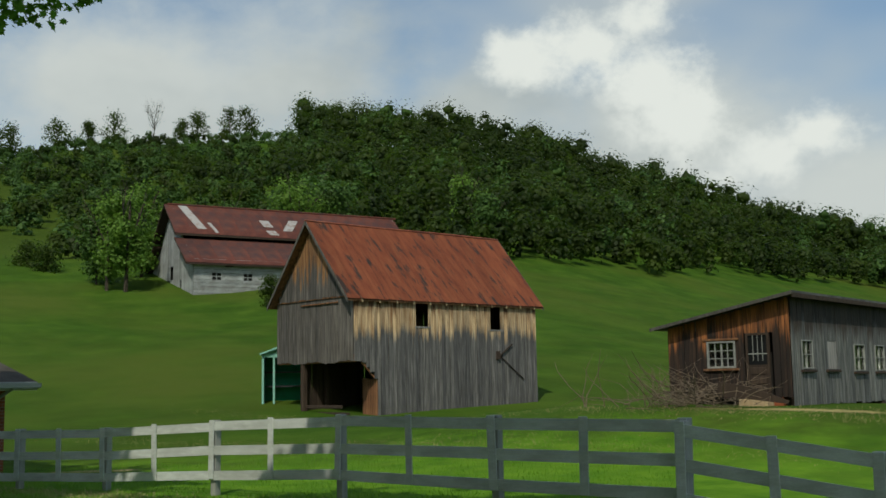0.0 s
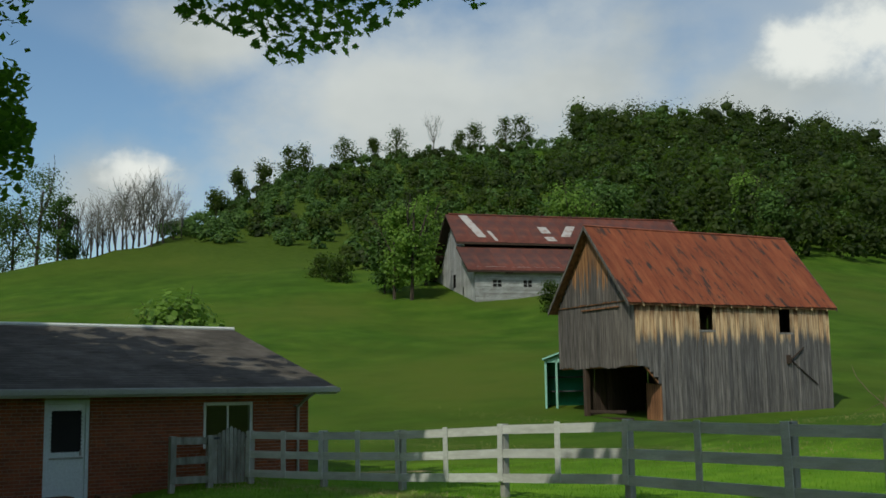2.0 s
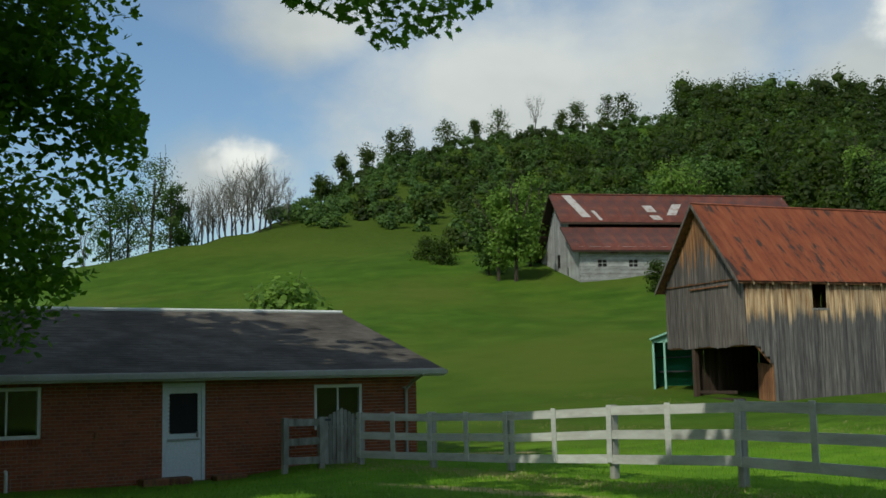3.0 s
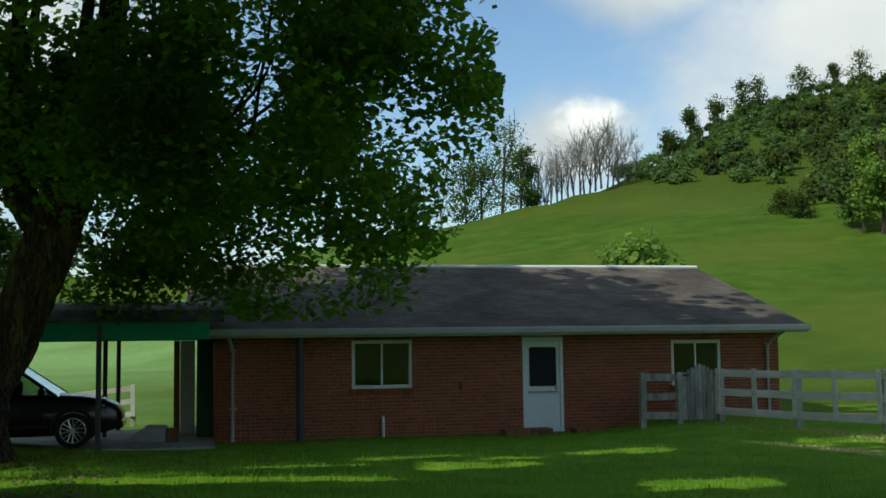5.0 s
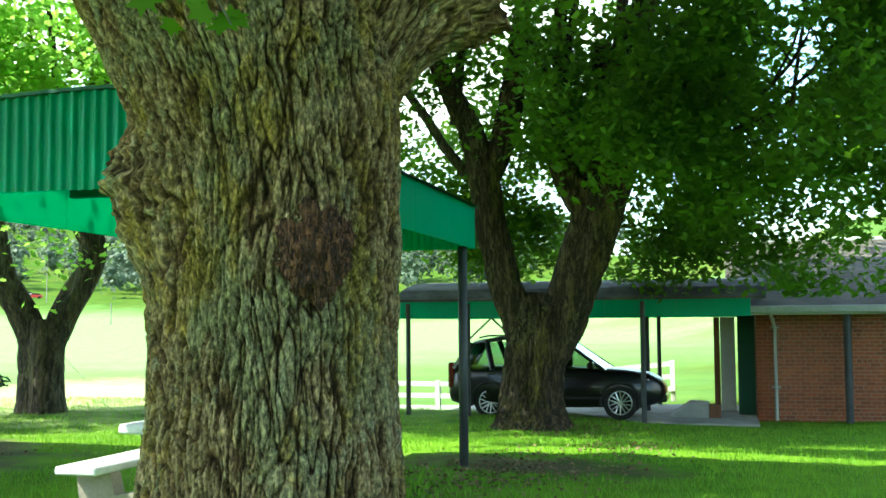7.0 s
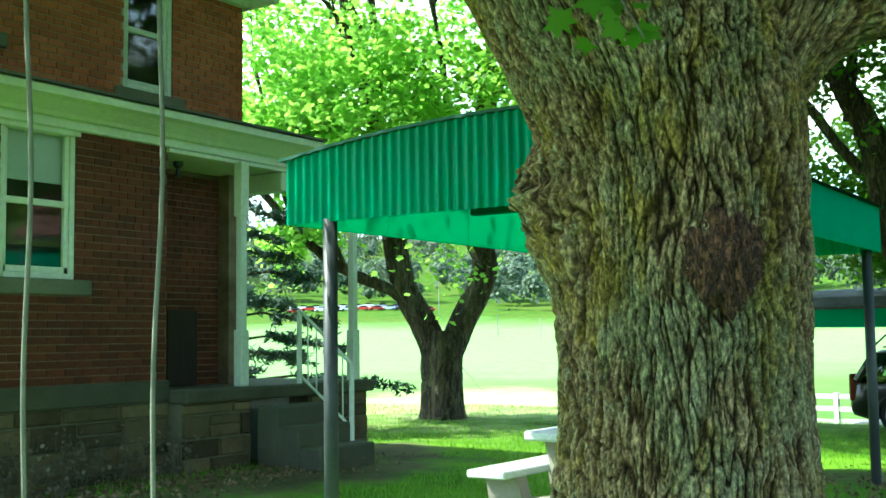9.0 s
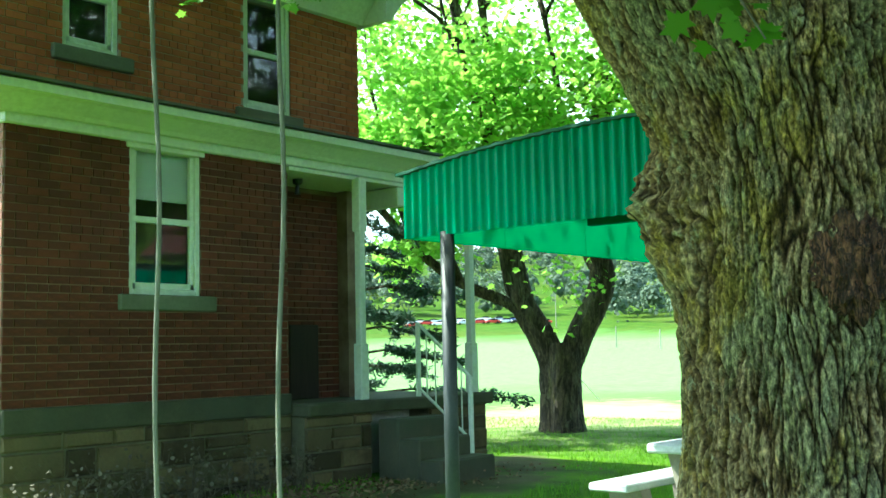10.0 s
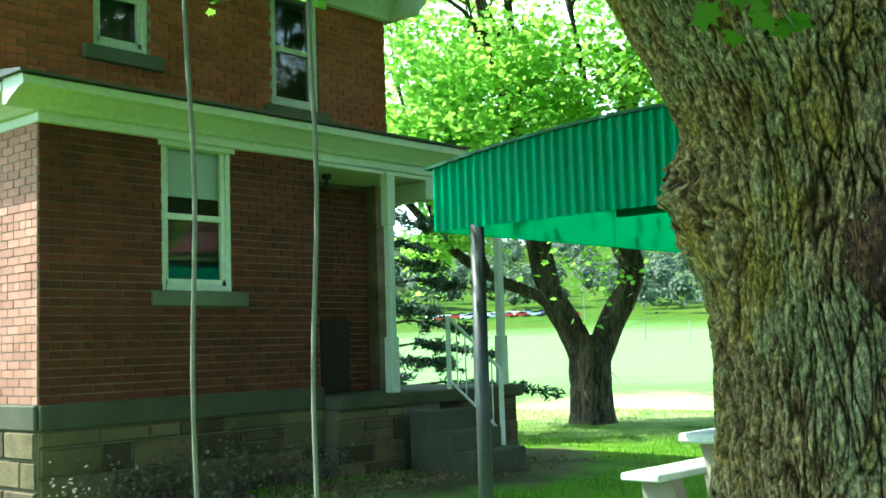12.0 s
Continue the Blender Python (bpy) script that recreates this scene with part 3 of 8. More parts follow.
def build_garage():
    g = thing("garage", -23.91, 0.44, -0.08, "long low red brick garage building with a grey shingle roof", "garage")
    # local: x along the front (world +y), y away from the camera (world -x)
    g.matrix_world = pose(-23.91, 0.44, -0.08, 0, 0, 90)
    length, deep, height = 12.76, 10.2, 2.40
    holes = [(2.83, 4.14, 1.07, 2.10), (6.60, 7.54, 0.05, 2.12), (10.10, 11.32, 1.00, 2.02)]
    brick_wall("wall_front", g, 0, 0, -0.3, 0, length, height + 0.3, [(a, b, c + 0.3, d + 0.3) for a, b, c, d in holes], near=(7.6, 12.7, 0.6, 1.5))
    back = brick_wall("wall_back", g, length, deep, -0.3, 180, length, height + 0.3, [(1.2, 2.6, 1.2, 2.3), (8.6, 9.9, 1.2, 2.3)])
    side = brick_wall("wall_side", g, length, 0, -0.3, 90, deep, height + 0.3)
    side.matrix_basis = pose(length, 0.02, -0.3, 0, 0, 90)
    lside = brick_wall("wall_side", g, 0, deep, -0.3, 270, deep, height + 0.3, [(5.0, 8.6, 0.35, 2.4)])
    # gables over the end walls
    for x, d in ((0.0, 0.2), (length - 0.2, 0.2)):
        gb = Buf().extrude([(x, 0.1, height), (x, deep / 2, height + 1.60), (x, deep - 0.1, height)], (d, 0, 0))
        part("gable", gb, M_BRICK, g)
    part("floor_slab", Buf().box(0.2, 0.2, -0.02, length - 0.2, deep - 0.2, 0.05), M_CONCRETE, g)
    part("ceiling_board", Buf().box(0.2, 0.22, height + 0.01, length - 0.2, deep - 0.22, height + 0.04), M_ROOM, g)
    # roof
    over, rise = 0.62, 1.66
    run = deep / 2 + over
    rl = length + 1.02
    z0 = height - 0.06
    deck = Buf()
    deck.extrude([(-0.6, -over, z0), (-0.6, deep / 2, z0 + rise), (-0.6, deep / 2, z0 + rise - 0.12), (-0.6, -over, z0 - 0.1)], (rl, 0, 0))
    deck.extrude([(-0.6, deep + over, z0), (-0.6, deep / 2, z0 + rise), (-0.6, deep / 2, z0 + rise - 0.12), (-0.6, deep + over, z0 - 0.1)], (rl, 0, 0))
    roof = part("roof", deck, M_SHINGLE, g)
    r = random.Random(3)
    sh = part("shingles", shingle_slope(rl, run, rise, 40, r), M_SHINGLE, roof)
    sh["kind"] = "stuff"
    sh.matrix_basis = pose(-0.6, -over, z0)
    cap = Buf().tube([(-0.62, deep / 2, z0 + rise + 0.02), (rl - 0.58, deep / 2, z0 + rise + 0.02)], [0.06, 0.06], 8)
    part("ridge_cap", cap, M_WHITE, roof, "pale metal ridge cap")
    fa = Buf().bevelbox(-0.6, -over - 0.03, z0 - 0.16, rl - 0.6, -over, z0 + 0.01, 0.006)
    part("fascia", fa, M_GUTTER, g)
    so = Buf().box(-0.6, -over, z0 - 0.17, rl - 0.6, 0.0, z0 - 0.14)
    part("soffit", so, M_WHITE, g)
    gut = Buf()
    prof = [(-0.0, 0.0), (-0.10, 0.01), (-0.12, 0.11), (-0.105, 0.11), (-0.09, 0.025), (-0.0, 0.015)]
    gut.extrude([(-0.62, -over - 0.035 + a, z0 - 0.13 + c) for a, c in prof], (rl + 0.04, 0, 0))
    part("gutter", gut, M_GUTTER, g)
    for i in range(12):
        u = 0.3 + i * 1.12
        part("gutter_bracket", Buf().box(u, -over - 0.16, z0 - 0.03, u + 0.02, -over - 0.03, z0 - 0.015), M_WHITE, g)
    for u, s in ((0.35, 1), (12.45, -1)):
        d = Buf().tube([(u - 0.12 * s, -over - 0.08, z0 - 0.12), (u - 0.05 * s, -0.35, z0 - 0.28), (u, -0.07, z0 - 0.45), (u, -0.07, 0.2), (u, -0.07, 0.05)], [0.038] * 5, 8)
        ds = part("downspout", d, M_GUTTER, g)
        for zz in (0.7, 1.9):
            part("strap", Buf().box(u - 0.09, -0.115, zz, u + 0.09, -0.012, zz + 0.03), M_GUTTER, ds)
    # openings
    for (a, b, c, d) in (holes[0], holes[2]):
        sash_window("window", g, b - a, d - c, a, 0.03, c, split="slide", frame_w=0.075)
        sill = Buf()
        u = a - 0.06
        while u < b + 0.02:
            sill.bevelbox(u, -0.05, c - 0.10, u + 0.062, 0.1, c - 0.005, 0.005)
            u += 0.074
        part("brick_sill", sill, M_BRICK_STUFF, g)
    dr = new("door")
    dr.parent = g
    dr.matrix_basis = pose(6.60, 0.03, 0.05)
    f = Buf()
    f.bevelbox(0, -0.03, 0, 0.08, 0.1, 2.07, 0.006).bevelbox(0.86, -0.03, 0, 0.94, 0.1, 2.07, 0.006).bevelbox(0.08, -0.03, 1.99, 0.86, 0.1, 2.07, 0.006)
    part("door_frame", f, M_DOORWHITE, dr)
    part("door_leaf", panel_with_holes(0.78, 0, 1.98, [(0.06, 0.72, 0.98, 1.87)], 0.04), M_DOORWHITE, dr).matrix_basis = pose(0.08, 0.0, 0.005)
    part("door_glass", Buf().box(0.13, 0.015, 0.97, 0.81, 0.021, 1.88), M_SCREEN, dr, "dark storm door glass")
    sc = Buf()
    for i in range(11):
        for side in (0, 1):
            v = 1.02 + i * 0.082
            sc.cyl(((0.125, 0.815)[side], 0.006, v), ((0.125, 0.815)[side], -0.004, v), 0.042, 10)
    for i in range(8):
        for v in (0.975, 1.875):
            u = 0.19 + i * 0.08
            sc.cyl((u, 0.006, v + (0.01 if v > 1.5 else -0.01)), (u, -0.004, v + (0.01 if v > 1.5 else -0.01)), 0.04, 10)
    part("scalloped_trim", sc, M_DOORWHITE, dr)
    part("push_bar", Buf().bevelbox(0.12, -0.05, 0.86, 0.82, -0.01, 0.90, 0.008), M_GUTTER, dr, "grey metal push bar")
    part("door_handle", Buf().bevelbox(0.75, -0.06, 0.92, 0.79, 0.0, 1.04, 0.008), M_GUTTER, dr)
    part("electric_box", Buf().bevelbox(5.19, -0.07, 1.02, 5.27, -0.012, 1.16, 0.01), M_BROWN, g, "small brown box on the bricks")
    part("vent_pipe", Buf().tube([(3.48, -0.12, -0.1), (3.48, -0.12, 0.40), (3.48, -0.10, 0.45), (3.48, -0.05, 0.46)], [0.035] * 4, 8), M_WHITE, g, "short white vent pipe")
    # step blocks by the door
    for x0, x1, z1 in ((6.05, 6.62, 0.17), (6.60, 7.1, 0.17), (7.62, 8.3, 0.16)):
        st = tagged(link("step_block", Buf().bevelbox(-(x1 - x0) / 2, -0.2, -0.1, (x1 - x0) / 2, 0.2, z1, 0.02), M_BROWN), "low dark timber step block by the door", "step", "timber blocks by the door")
        st.matrix_world = g.matrix_world @ pose((x0 + x1) / 2, -0.35, 0.0, 0, 0, random.uniform(-4, 4))
    # dark pole under the eave
    p = tagged(link("pole", Buf().cyl((0, 0, -0.2), (0, 0, 2.36), 0.075, 12), M_DARKPOST), "dark round steel pole standing before the brick wall", "pole")
    p.matrix_world = g.matrix_world @ pose(1.70, -0.45, 0)
    return g


build_garage()


# ---- white board fence and gate ----
M_GATE = surface("weathered_gate_paint", [(0.20, 0.20, 0.17), (0.36, 0.36, 0.32)], 3.0, 0.85, 0.4, 30.0, (3, 3, 0.6), stain=(0.13, 0.12, 0.10), stain_scale=2.0, piece=0.2, bump_size=0.005)
M_POSTWOOD = surface("grey_post_wood", [(0.30, 0.29, 0.26), (0.42, 0.41, 0.37)], 2.0, 0.85, 0.4, 30.0, (3, 3, 0.6), piece=0.1, bump_size=0.006)


def board_fence(name, posts, top, label, group, mid_battens=True, rails=3, spread=0.95, width=0.15, paint=None):
    """Posts along a line of points, rails between them on the near side, a batten over each post and at each middle."""
    f = thing(name, *posts[0], label, "fence")
    base = Vector(posts[0])
    f.matrix_world = Matrix.Translation(base)
    for i, p in enumerate(posts):
        p = Vector(p) - base
        pt = Buf().bevelbox(-0.06, -0.06, -0.3, 0.06, 0.06, top[i], 0.008)
        o = part("post", pt, M_POSTWOOD, f)
        o.matrix_basis = Matrix.Translation(p) @ pose(0, 0, 0, random.uniform(-1.2, 1.2), random.uniform(-1.0, 1.0), 0)
    for i in range(len(posts) - 1):
        a, b = Vector(posts[i]) - base, Vector(posts[i + 1]) - base
        d = b - a
        flat = Vector((d.x, d.y, 0)).normalized()
        n = Vector((flat.y, -flat.x, 0))
        if n.y > 0:
            n = -n
        for k in range(rails):
            za = top[i] - 0.03 - k * (spread - width) / (rails - 1)
            zb = top[i + 1] - 0.03 - k * (spread - width) / (rails - 1)
            jz = random.uniform(-0.012, 0.012)
            p0, p1 = a + n * 0.062 + Vector((0, 0, za + jz)), b + n * 0.062 + Vector((0, 0, zb - jz))
            q = n * 0.028
            w = Vector((0, 0, -width))
            v = [p0, p1, p1 + w, p0 + w]
            part("rail", Buf().add(v + [c + q for c in v], ((0, 1, 2, 3), (4, 7, 6, 5), (0, 4, 5, 1), (1, 5, 6, 2), (2, 6, 7, 3), (3, 7, 4, 0))), paint or M_FENCE, f)
        spots = [(a, top[i])] + ([((a + b) / 2, (top[i] + top[i + 1]) / 2)] if mid_battens else [])
        if i == len(posts) - 2:
            spots.append((b, top[i + 1]))
        for c, t in spots:
            c = c + n * 0.105
            m = Matrix.Translation(c) @ pose(0, 0, 0, random.uniform(-1, 1), random.uniform(-1.5, 1.5), math.degrees(math.atan2(flat.y, flat.x)))
            part("batten", Buf().bevelbox(-0.06, -0.012, t - spread - 0.02, 0.06, 0.012, t, 0.004), paint or M_FENCE, f).matrix_basis = m
    return f


def fence_line():
    xs = [-22.45, -20.6, -18.45, -15.5, -12.48, -9.40, -6.84]
    ys = [11.0, 11.75, 12.25, 12.40, 12.38, 12.2, 12.55]
    tops = [1.33, 1.34, 1.37, 1.52, 1.63, 1.635, 1.60]
    pts = [(x, y, ground_z(x, y)) for x, y in zip(xs, ys)]
    board_fence("fence", pts, [t - p[2] for t, p in zip(tops, pts)], "weathered white three-rail board fence across the lawn", "")
    more = [(-6.84, 12.55), (-4.62, 12.76), (-2.3, 12.95), (0.2, 13.1)]
    pts = [(x, y, ground_z(x, y)) for x, y in more]
    tops = [1.57, 1.24, 1.02, 0.85]
    pts[0] = (pts[0][0] + 0.05, pts[0][1] - 0.16, pts[0][2])
    board_fence("fence", pts, [t - p[2] for t, p in zip(tops, pts)], "white board fence running off from the corner post", "")
    short = [(-22.65, 9.30), (-22.55, 10.10)]
    pts = [(x, y, ground_z(x, y)) for x, y in short]
    board_fence("fence", pts, [1.26 - p[2] for p in pts], "short worn white fence panel before the garage wall", "", mid_battens=False, paint=M_GATE)


fence_line()




def build_gate():
    z = ground_z(-22.5, 10.5)
    g = thing("gate", -22.5, 10.14, z, "weathered white picket gate with an arched top", "gate", turn=86)
    n = 9
    w = 0.78
    for i in range(n):
        u = 0.03 + i * w / n
        t = abs((i + 0.5) / n - 0.5) * 2
        h = 1.22 - z + 0.20 * (1 - t ** 1.2)
        b = Buf().extrude([(u, 0, 0.06), (u + w / n - 0.012, 0, 0.06), (u + w / n - 0.012, 0, h - 0.01), (u + (w / n) / 2, 0, h + 0.02), (u, 0, h - 0.01)], (0, 0.02, 0))
        part("picket", b, M_GATE, g)
    for zz in (0.25, 0.95):
        part("cross_rail", Buf().bevelbox(0.02, 0.022, zz, w, 0.05, zz + 0.09, 0.004), M_GATE, g)
    part("brace", Buf().extrude([(0.03, 0.022, 0.34), (0.1, 0.022, 0.34), (w - 0.02, 0.022, 0.95), (w - 0.09, 0.022, 0.95)], (0, 0.025, 0)), M_GATE, g)
    part("hinge", Buf().box(-0.01, -0.01, 0.98, 0.16, 0.0, 1.03), M_DARKPOST, g)
    part("latch", Buf().box(w - 0.05, -0.02, 1.0, w + 0.05, 0.0, 1.03), M_DARKPOST, g)


build_gate()


# ---- two-storey brick house with a porch ----
M_FRIEZE = surface("pale_house_paint", [(0.52, 0.55, 0.48), (0.60, 0.63, 0.55)], 1.2, 0.6, 0.08, 20.0, stain=(0.50, 0.54, 0.46), stain_scale=0.8, bump_size=0.003)
M_DARKWOOD_DOOR = surface("dark_hatch_wood", [(0.012, 0.008, 0.006), (0.03, 0.018, 0.012)], 2.0, 0.7, 0.3, 30.0, (6, 6, 0.5), bump_size=0.004)
M_SILL = surface("weathered_sill_stone", [(0.11, 0.115, 0.08), (0.19, 0.195, 0.145)], 3.0, 0.9, 0.3, 40.0, stain=(0.08, 0.085, 0.055), stain_scale=1.5, bump_size=0.004)
M_SLATE = surface("dark_roofing", [(0.06, 0.065, 0.07), (0.11, 0.115, 0.12)], 3.0, 0.8, 0.3, 30.0, bump_size=0.006)
M_DECK = surface("porch_concrete", [(0.038, 0.038, 0.022), (0.082, 0.08, 0.05)], 2.0, 0.85, 0.2, 40.0, stain=(0.05, 0.058, 0.04), stain_scale=1.5, bump_size=0.004)


def stone_wall(name, parent, x, y, z, turn, length, height, seed, cap=0.22):
    """Squared rubble stones in uneven courses with sunk joints under a plastered cap course."""
    w = new(name)
    w.parent = parent
    w.matrix_basis = pose(x, y, z, 0, 0, turn)
    part("mortar_bed", Buf().box(0, 0, 0, length, 0.3, height), M_JOINT, w)
    r = random.Random(seed)
    zz = 0.0
    body = height - cap
    while zz < body - 0.03:
        h = min(r.choice((0.16, 0.2, 0.25, 0.3)), body - zz)
        if body - zz - h < 0.1:
            h = body - zz
        u = 0.0
        while u < length - 0.02:
            l = min(r.uniform(0.28, 0.72), length - u)
            if length - u - l < 0.15:
                l = length - u
            halves = [(zz, h)] if r.random() < 0.75 or h < 0.24 else [(zz, h * 0.5), (zz + h * 0.5, h * 0.5)]
            for za, hh in halves:
                g = 0.008
                out = 0.018 + 0.022 * r.random()
                j = [r.uniform(-0.008, 0.008) for _ in range(8)]
                a0, a1, b0, b1 = u + g, u + l - g, za + g, za + hh - g
                bev = 0.016
                v = [(a0 + j[0], 0, b0), (a1 + j[1], 0, b0), (a1 + j[2], 0, b1), (a0 + j[3], 0, b1),
                     (a0 + bev + j[4], -out, b0 + bev), (a1 - bev + j[5], -out, b0 + bev), (a1 - bev + j[6], -out, b1 - bev), (a0 + bev + j[7], -out, b1 - bev)]
                part("stone", Buf().add(v, ((4, 5, 6, 7), (0, 1, 5, 4), (1, 2, 6, 5), (2, 3, 7, 6), (3, 0, 4, 7))), M_STONE, w)
            u += l
        zz += h
    if cap:
        part("cap_course", Buf().bevelbox(0, -0.035, body, length, 0.3, height, 0.015), M_DECK, w, "smooth plastered cap course")
    return w


def double_hung(parent, x, y, z, w, h, sill_label, blind=0.0, bars=(0, 0), turn=180):
    """Sash window with casing and stone sill; x, z its lower left corner seen from outside; the wall faces +y."""
    e = sash_window("window", parent, w, h, x, y, z, turn, 0.055, "hung", 0.10, blind, bars, M_FRIEZE)
    part("window_sill", Buf().bevelbox(-0.12, -0.09, -0.15, w + 0.16, 0.06, -0.002, 0.012), M_SILL, e, sill_label)
    return e


def build_house():
    h = thing("house", -5.08, -9.0, 0.5, "red brick two-storey house on a stone foundation with pale trim", "house")
    h.matrix_world = Matrix.Identity(4)
    zg = 0.45
    # one-storey part; its front faces +y, so walls run from +x to -x
    zf, ze = 1.57, 4.0
    stone_wall("foundation", h, -5.08, -9.0, zg, 180, 3.22, zf - zg, 5)
    stone_wall("foundation", h, -5.08, -13.0, zg, 90, 3.99, zf - zg, 8)
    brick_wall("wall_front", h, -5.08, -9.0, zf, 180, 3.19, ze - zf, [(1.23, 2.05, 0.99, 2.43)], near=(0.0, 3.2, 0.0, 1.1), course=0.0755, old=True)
    brick_wall("wall_side", h, -5.08, -13.0, zf, 90, 3.99, ze - zf, course=0.0755, coat=M_BRICK_SUNLIT)
    double_hung(h, -6.31, -9.03, 2.56, 0.82, 1.42, "grey stone window sill", blind=0.36)
    part("head_casing", Buf().bevelbox(-7.17, -9.04, 3.93, -6.27, -8.975, 4.02, 0.006), M_FRIEZE, h)
    # solid near-black blocks stand in for the shade inside the rooms
    part("room_shade_block", Buf().box(-8.0, -12.5, zf + 0.1, -5.4, -9.28, ze - 0.1), M_INSIDE_SHADE, h)
    part("room_shade_block", Buf().box(-9.7, -16.0, 4.5, -5.3, -9.9, 5.95), M_INSIDE_SHADE, h)
    # lower eave with frieze board, soffit and thin roof edge
    xa, xb, yo = -4.72, -10.35, -8.58
    fr = Buf().bevelbox(xb, -9.02, ze - 0.02, -5.04, -8.93, ze + 0.09, 0.01)
    part("frieze_board", fr, M_FRIEZE, h)
    mould = [(0.0, 0.0), (0.06, 0.0), (0.10, 0.03), (0.20, 0.08), (0.26, 0.11), (0.34, 0.13), (0.34, 0.20), (0.30, 0.22), (0.0, 0.22)]
    part("eave_moulding", Buf().extrude([(xb, -8.93 + a, ze + 0.07 + c) for a, c in mould], (xa - xb, 0, 0)), M_FRIEZE, h)
    part("eave_moulding", Buf().extrude([(-5.06 + a, -13.0, ze + 0.07 + c) for a, c in mould], (0, 13.0 - 8.95, 0)), M_FRIEZE, h)
    part("frieze_board", Buf().bevelbox(-5.10, -13.0, ze - 0.02, -5.05, -9.02, ze + 0.09, 0.01), M_FRIEZE, h)
    part("lower_roof", Buf().extrude([(xb - 0.02, -8.56, ze + 0.292), (xb - 0.02, -8.56, ze + 0.315), (xb - 0.02, -9.62, ze + 0.45), (xb - 0.02, -9.62, ze + 0.292)], (xa - xb + 0.06, 0, 0)), M_SLATE, h)
    part("lower_roof", Buf().box(-9.9, -13.0, ze + 0.292, -4.70, -9.63, ze + 0.45), M_SLATE, h)
    # upper storey
    zu, zt, yu = 4.2, 6.02, -9.62
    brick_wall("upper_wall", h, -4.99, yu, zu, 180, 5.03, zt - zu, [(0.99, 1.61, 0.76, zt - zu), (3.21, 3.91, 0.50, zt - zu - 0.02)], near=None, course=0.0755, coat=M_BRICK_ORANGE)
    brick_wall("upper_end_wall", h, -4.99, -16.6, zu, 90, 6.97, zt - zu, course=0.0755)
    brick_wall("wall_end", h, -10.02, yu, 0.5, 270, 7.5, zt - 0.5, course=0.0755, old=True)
    double_hung(h, -5.98, yu - 0.03, 4.96, 0.62, 1.10, "weathered stone window sill", bars=(0, 1))
    double_hung(h, -8.20, yu - 0.03, 4.70, 0.70, 1.34, "weathered stone window sill", bars=(0, 0))
    big = [(0.0, 0.0), (0.10, 0.0), (0.14, 0.06), (0.30, 0.26), (0.46, 0.36), (0.5, 0.40), (0.5, 0.50), (0.0, 0.50)]
    part("cornice", Buf().extrude([(-10.1, yu + 0.0 + a, zt - 0.02 + c) for a, c in big], (5.11, 0, 0)), M_FRIEZE, h)
    part("cornice", Buf().extrude([(-4.99 + a, -17.0, zt - 0.02 + c) for a, c in big], (0, 17.0 + yu + 0.5, 0)), M_FRIEZE, h)
    part("cornice", Buf().extrude([(-10.02 - a, -17.0, zt - 0.02 + c) for a, c in big], (0, 17.0 + yu + 0.5, 0)), M_FRIEZE, h)
    rf = Buf()
    x0, x1, y0, y1, zr = -10.6, -4.4, yu + 0.58, -17.5, zt + 0.48
    rf.add([(x0, y0, zr), (x1, y0, zr), (x1, y1, zr), (x0, y1, zr), ((x0 + x1) / 2, y0 - 3.1, zr + 1.7), ((x0 + x1) / 2, y1 + 3.1, zr + 1.7)],
           ((0, 1, 4), (1, 2, 5, 4), (2, 3, 5), (3, 0, 4, 5), (3, 2, 1, 0)))
    part("hip_roof", rf, M_SLATE, h)
    # porch: deck, columns, ceiling, back wall
    zd = 1.46
    part("porch_deck", Buf().bevelbox(-11.45, -10.6, zd - 0.14, -8.30, -8.72, zd, 0.02), M_DECK, h)
    stone_wall("porch_base", h, -8.30, -8.80, zg, 180, 1.0, zd - 0.14 - zg, 12, cap=0)
    stone_wall("porch_base", h, -10.30, -8.82, zg, 180, 1.10, zd - 0.14 - zg, 14, cap=0)
    part("porch_fill", Buf().box(-11.4, -10.5, zg, -8.4, -9.12, zd - 0.145), M_CONCRETE, h)
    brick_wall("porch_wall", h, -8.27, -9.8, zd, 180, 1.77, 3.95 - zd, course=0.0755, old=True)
    part("porch_door", Buf().bevelbox(-9.46, -9.83, zd, -9.0, -9.775, zd + 0.86, 0.01), M_DARKWOOD_DOOR, h, "dark low wooden hatch door")
    part("porch_ceiling", Buf().box(-10.3, -9.8, 3.93, -8.25, -8.94, 3.97), M_FRIEZE, h)
    part("porch_beam", Buf().bevelbox(-10.12, -9.78, 3.70, -9.98, -8.95, 3.925, 0.01), M_FRIEZE, h)
    lamp = Buf().tube([(-8.75, -9.35, 3.93), (-8.75, -9.35, 3.88), (-8.75, -9.35, 3.86), (-8.75, -9.35, 3.76)], [0.055, 0.055, 0.02, 0.035], 10)
    part("porch_lamp", lamp, M_DARKPOST, h)
    for cx, cy in ((-9.30, -8.93), (-11.28, -8.93)):
        c = new("porch_column")
        c.parent = h
        c.matrix_basis = pose(cx, cy, zd)
        part("shaft", Buf().bevelbox(-0.045, -0.045, 0.6, 0.045, 0.045, 2.50, 0.01), M_FRIEZE, c)
        part("base", Buf().bevelbox(-0.062, -0.062, 0.0, 0.062, 0.062, 0.62, 0.01), M_FRIEZE, c)
        part("upper_block", Buf().bevelbox(-0.062, -0.062, 1.88, 0.062, 0.062, 2.48, 0.01), M_FRIEZE, c)
    return h


build_house()


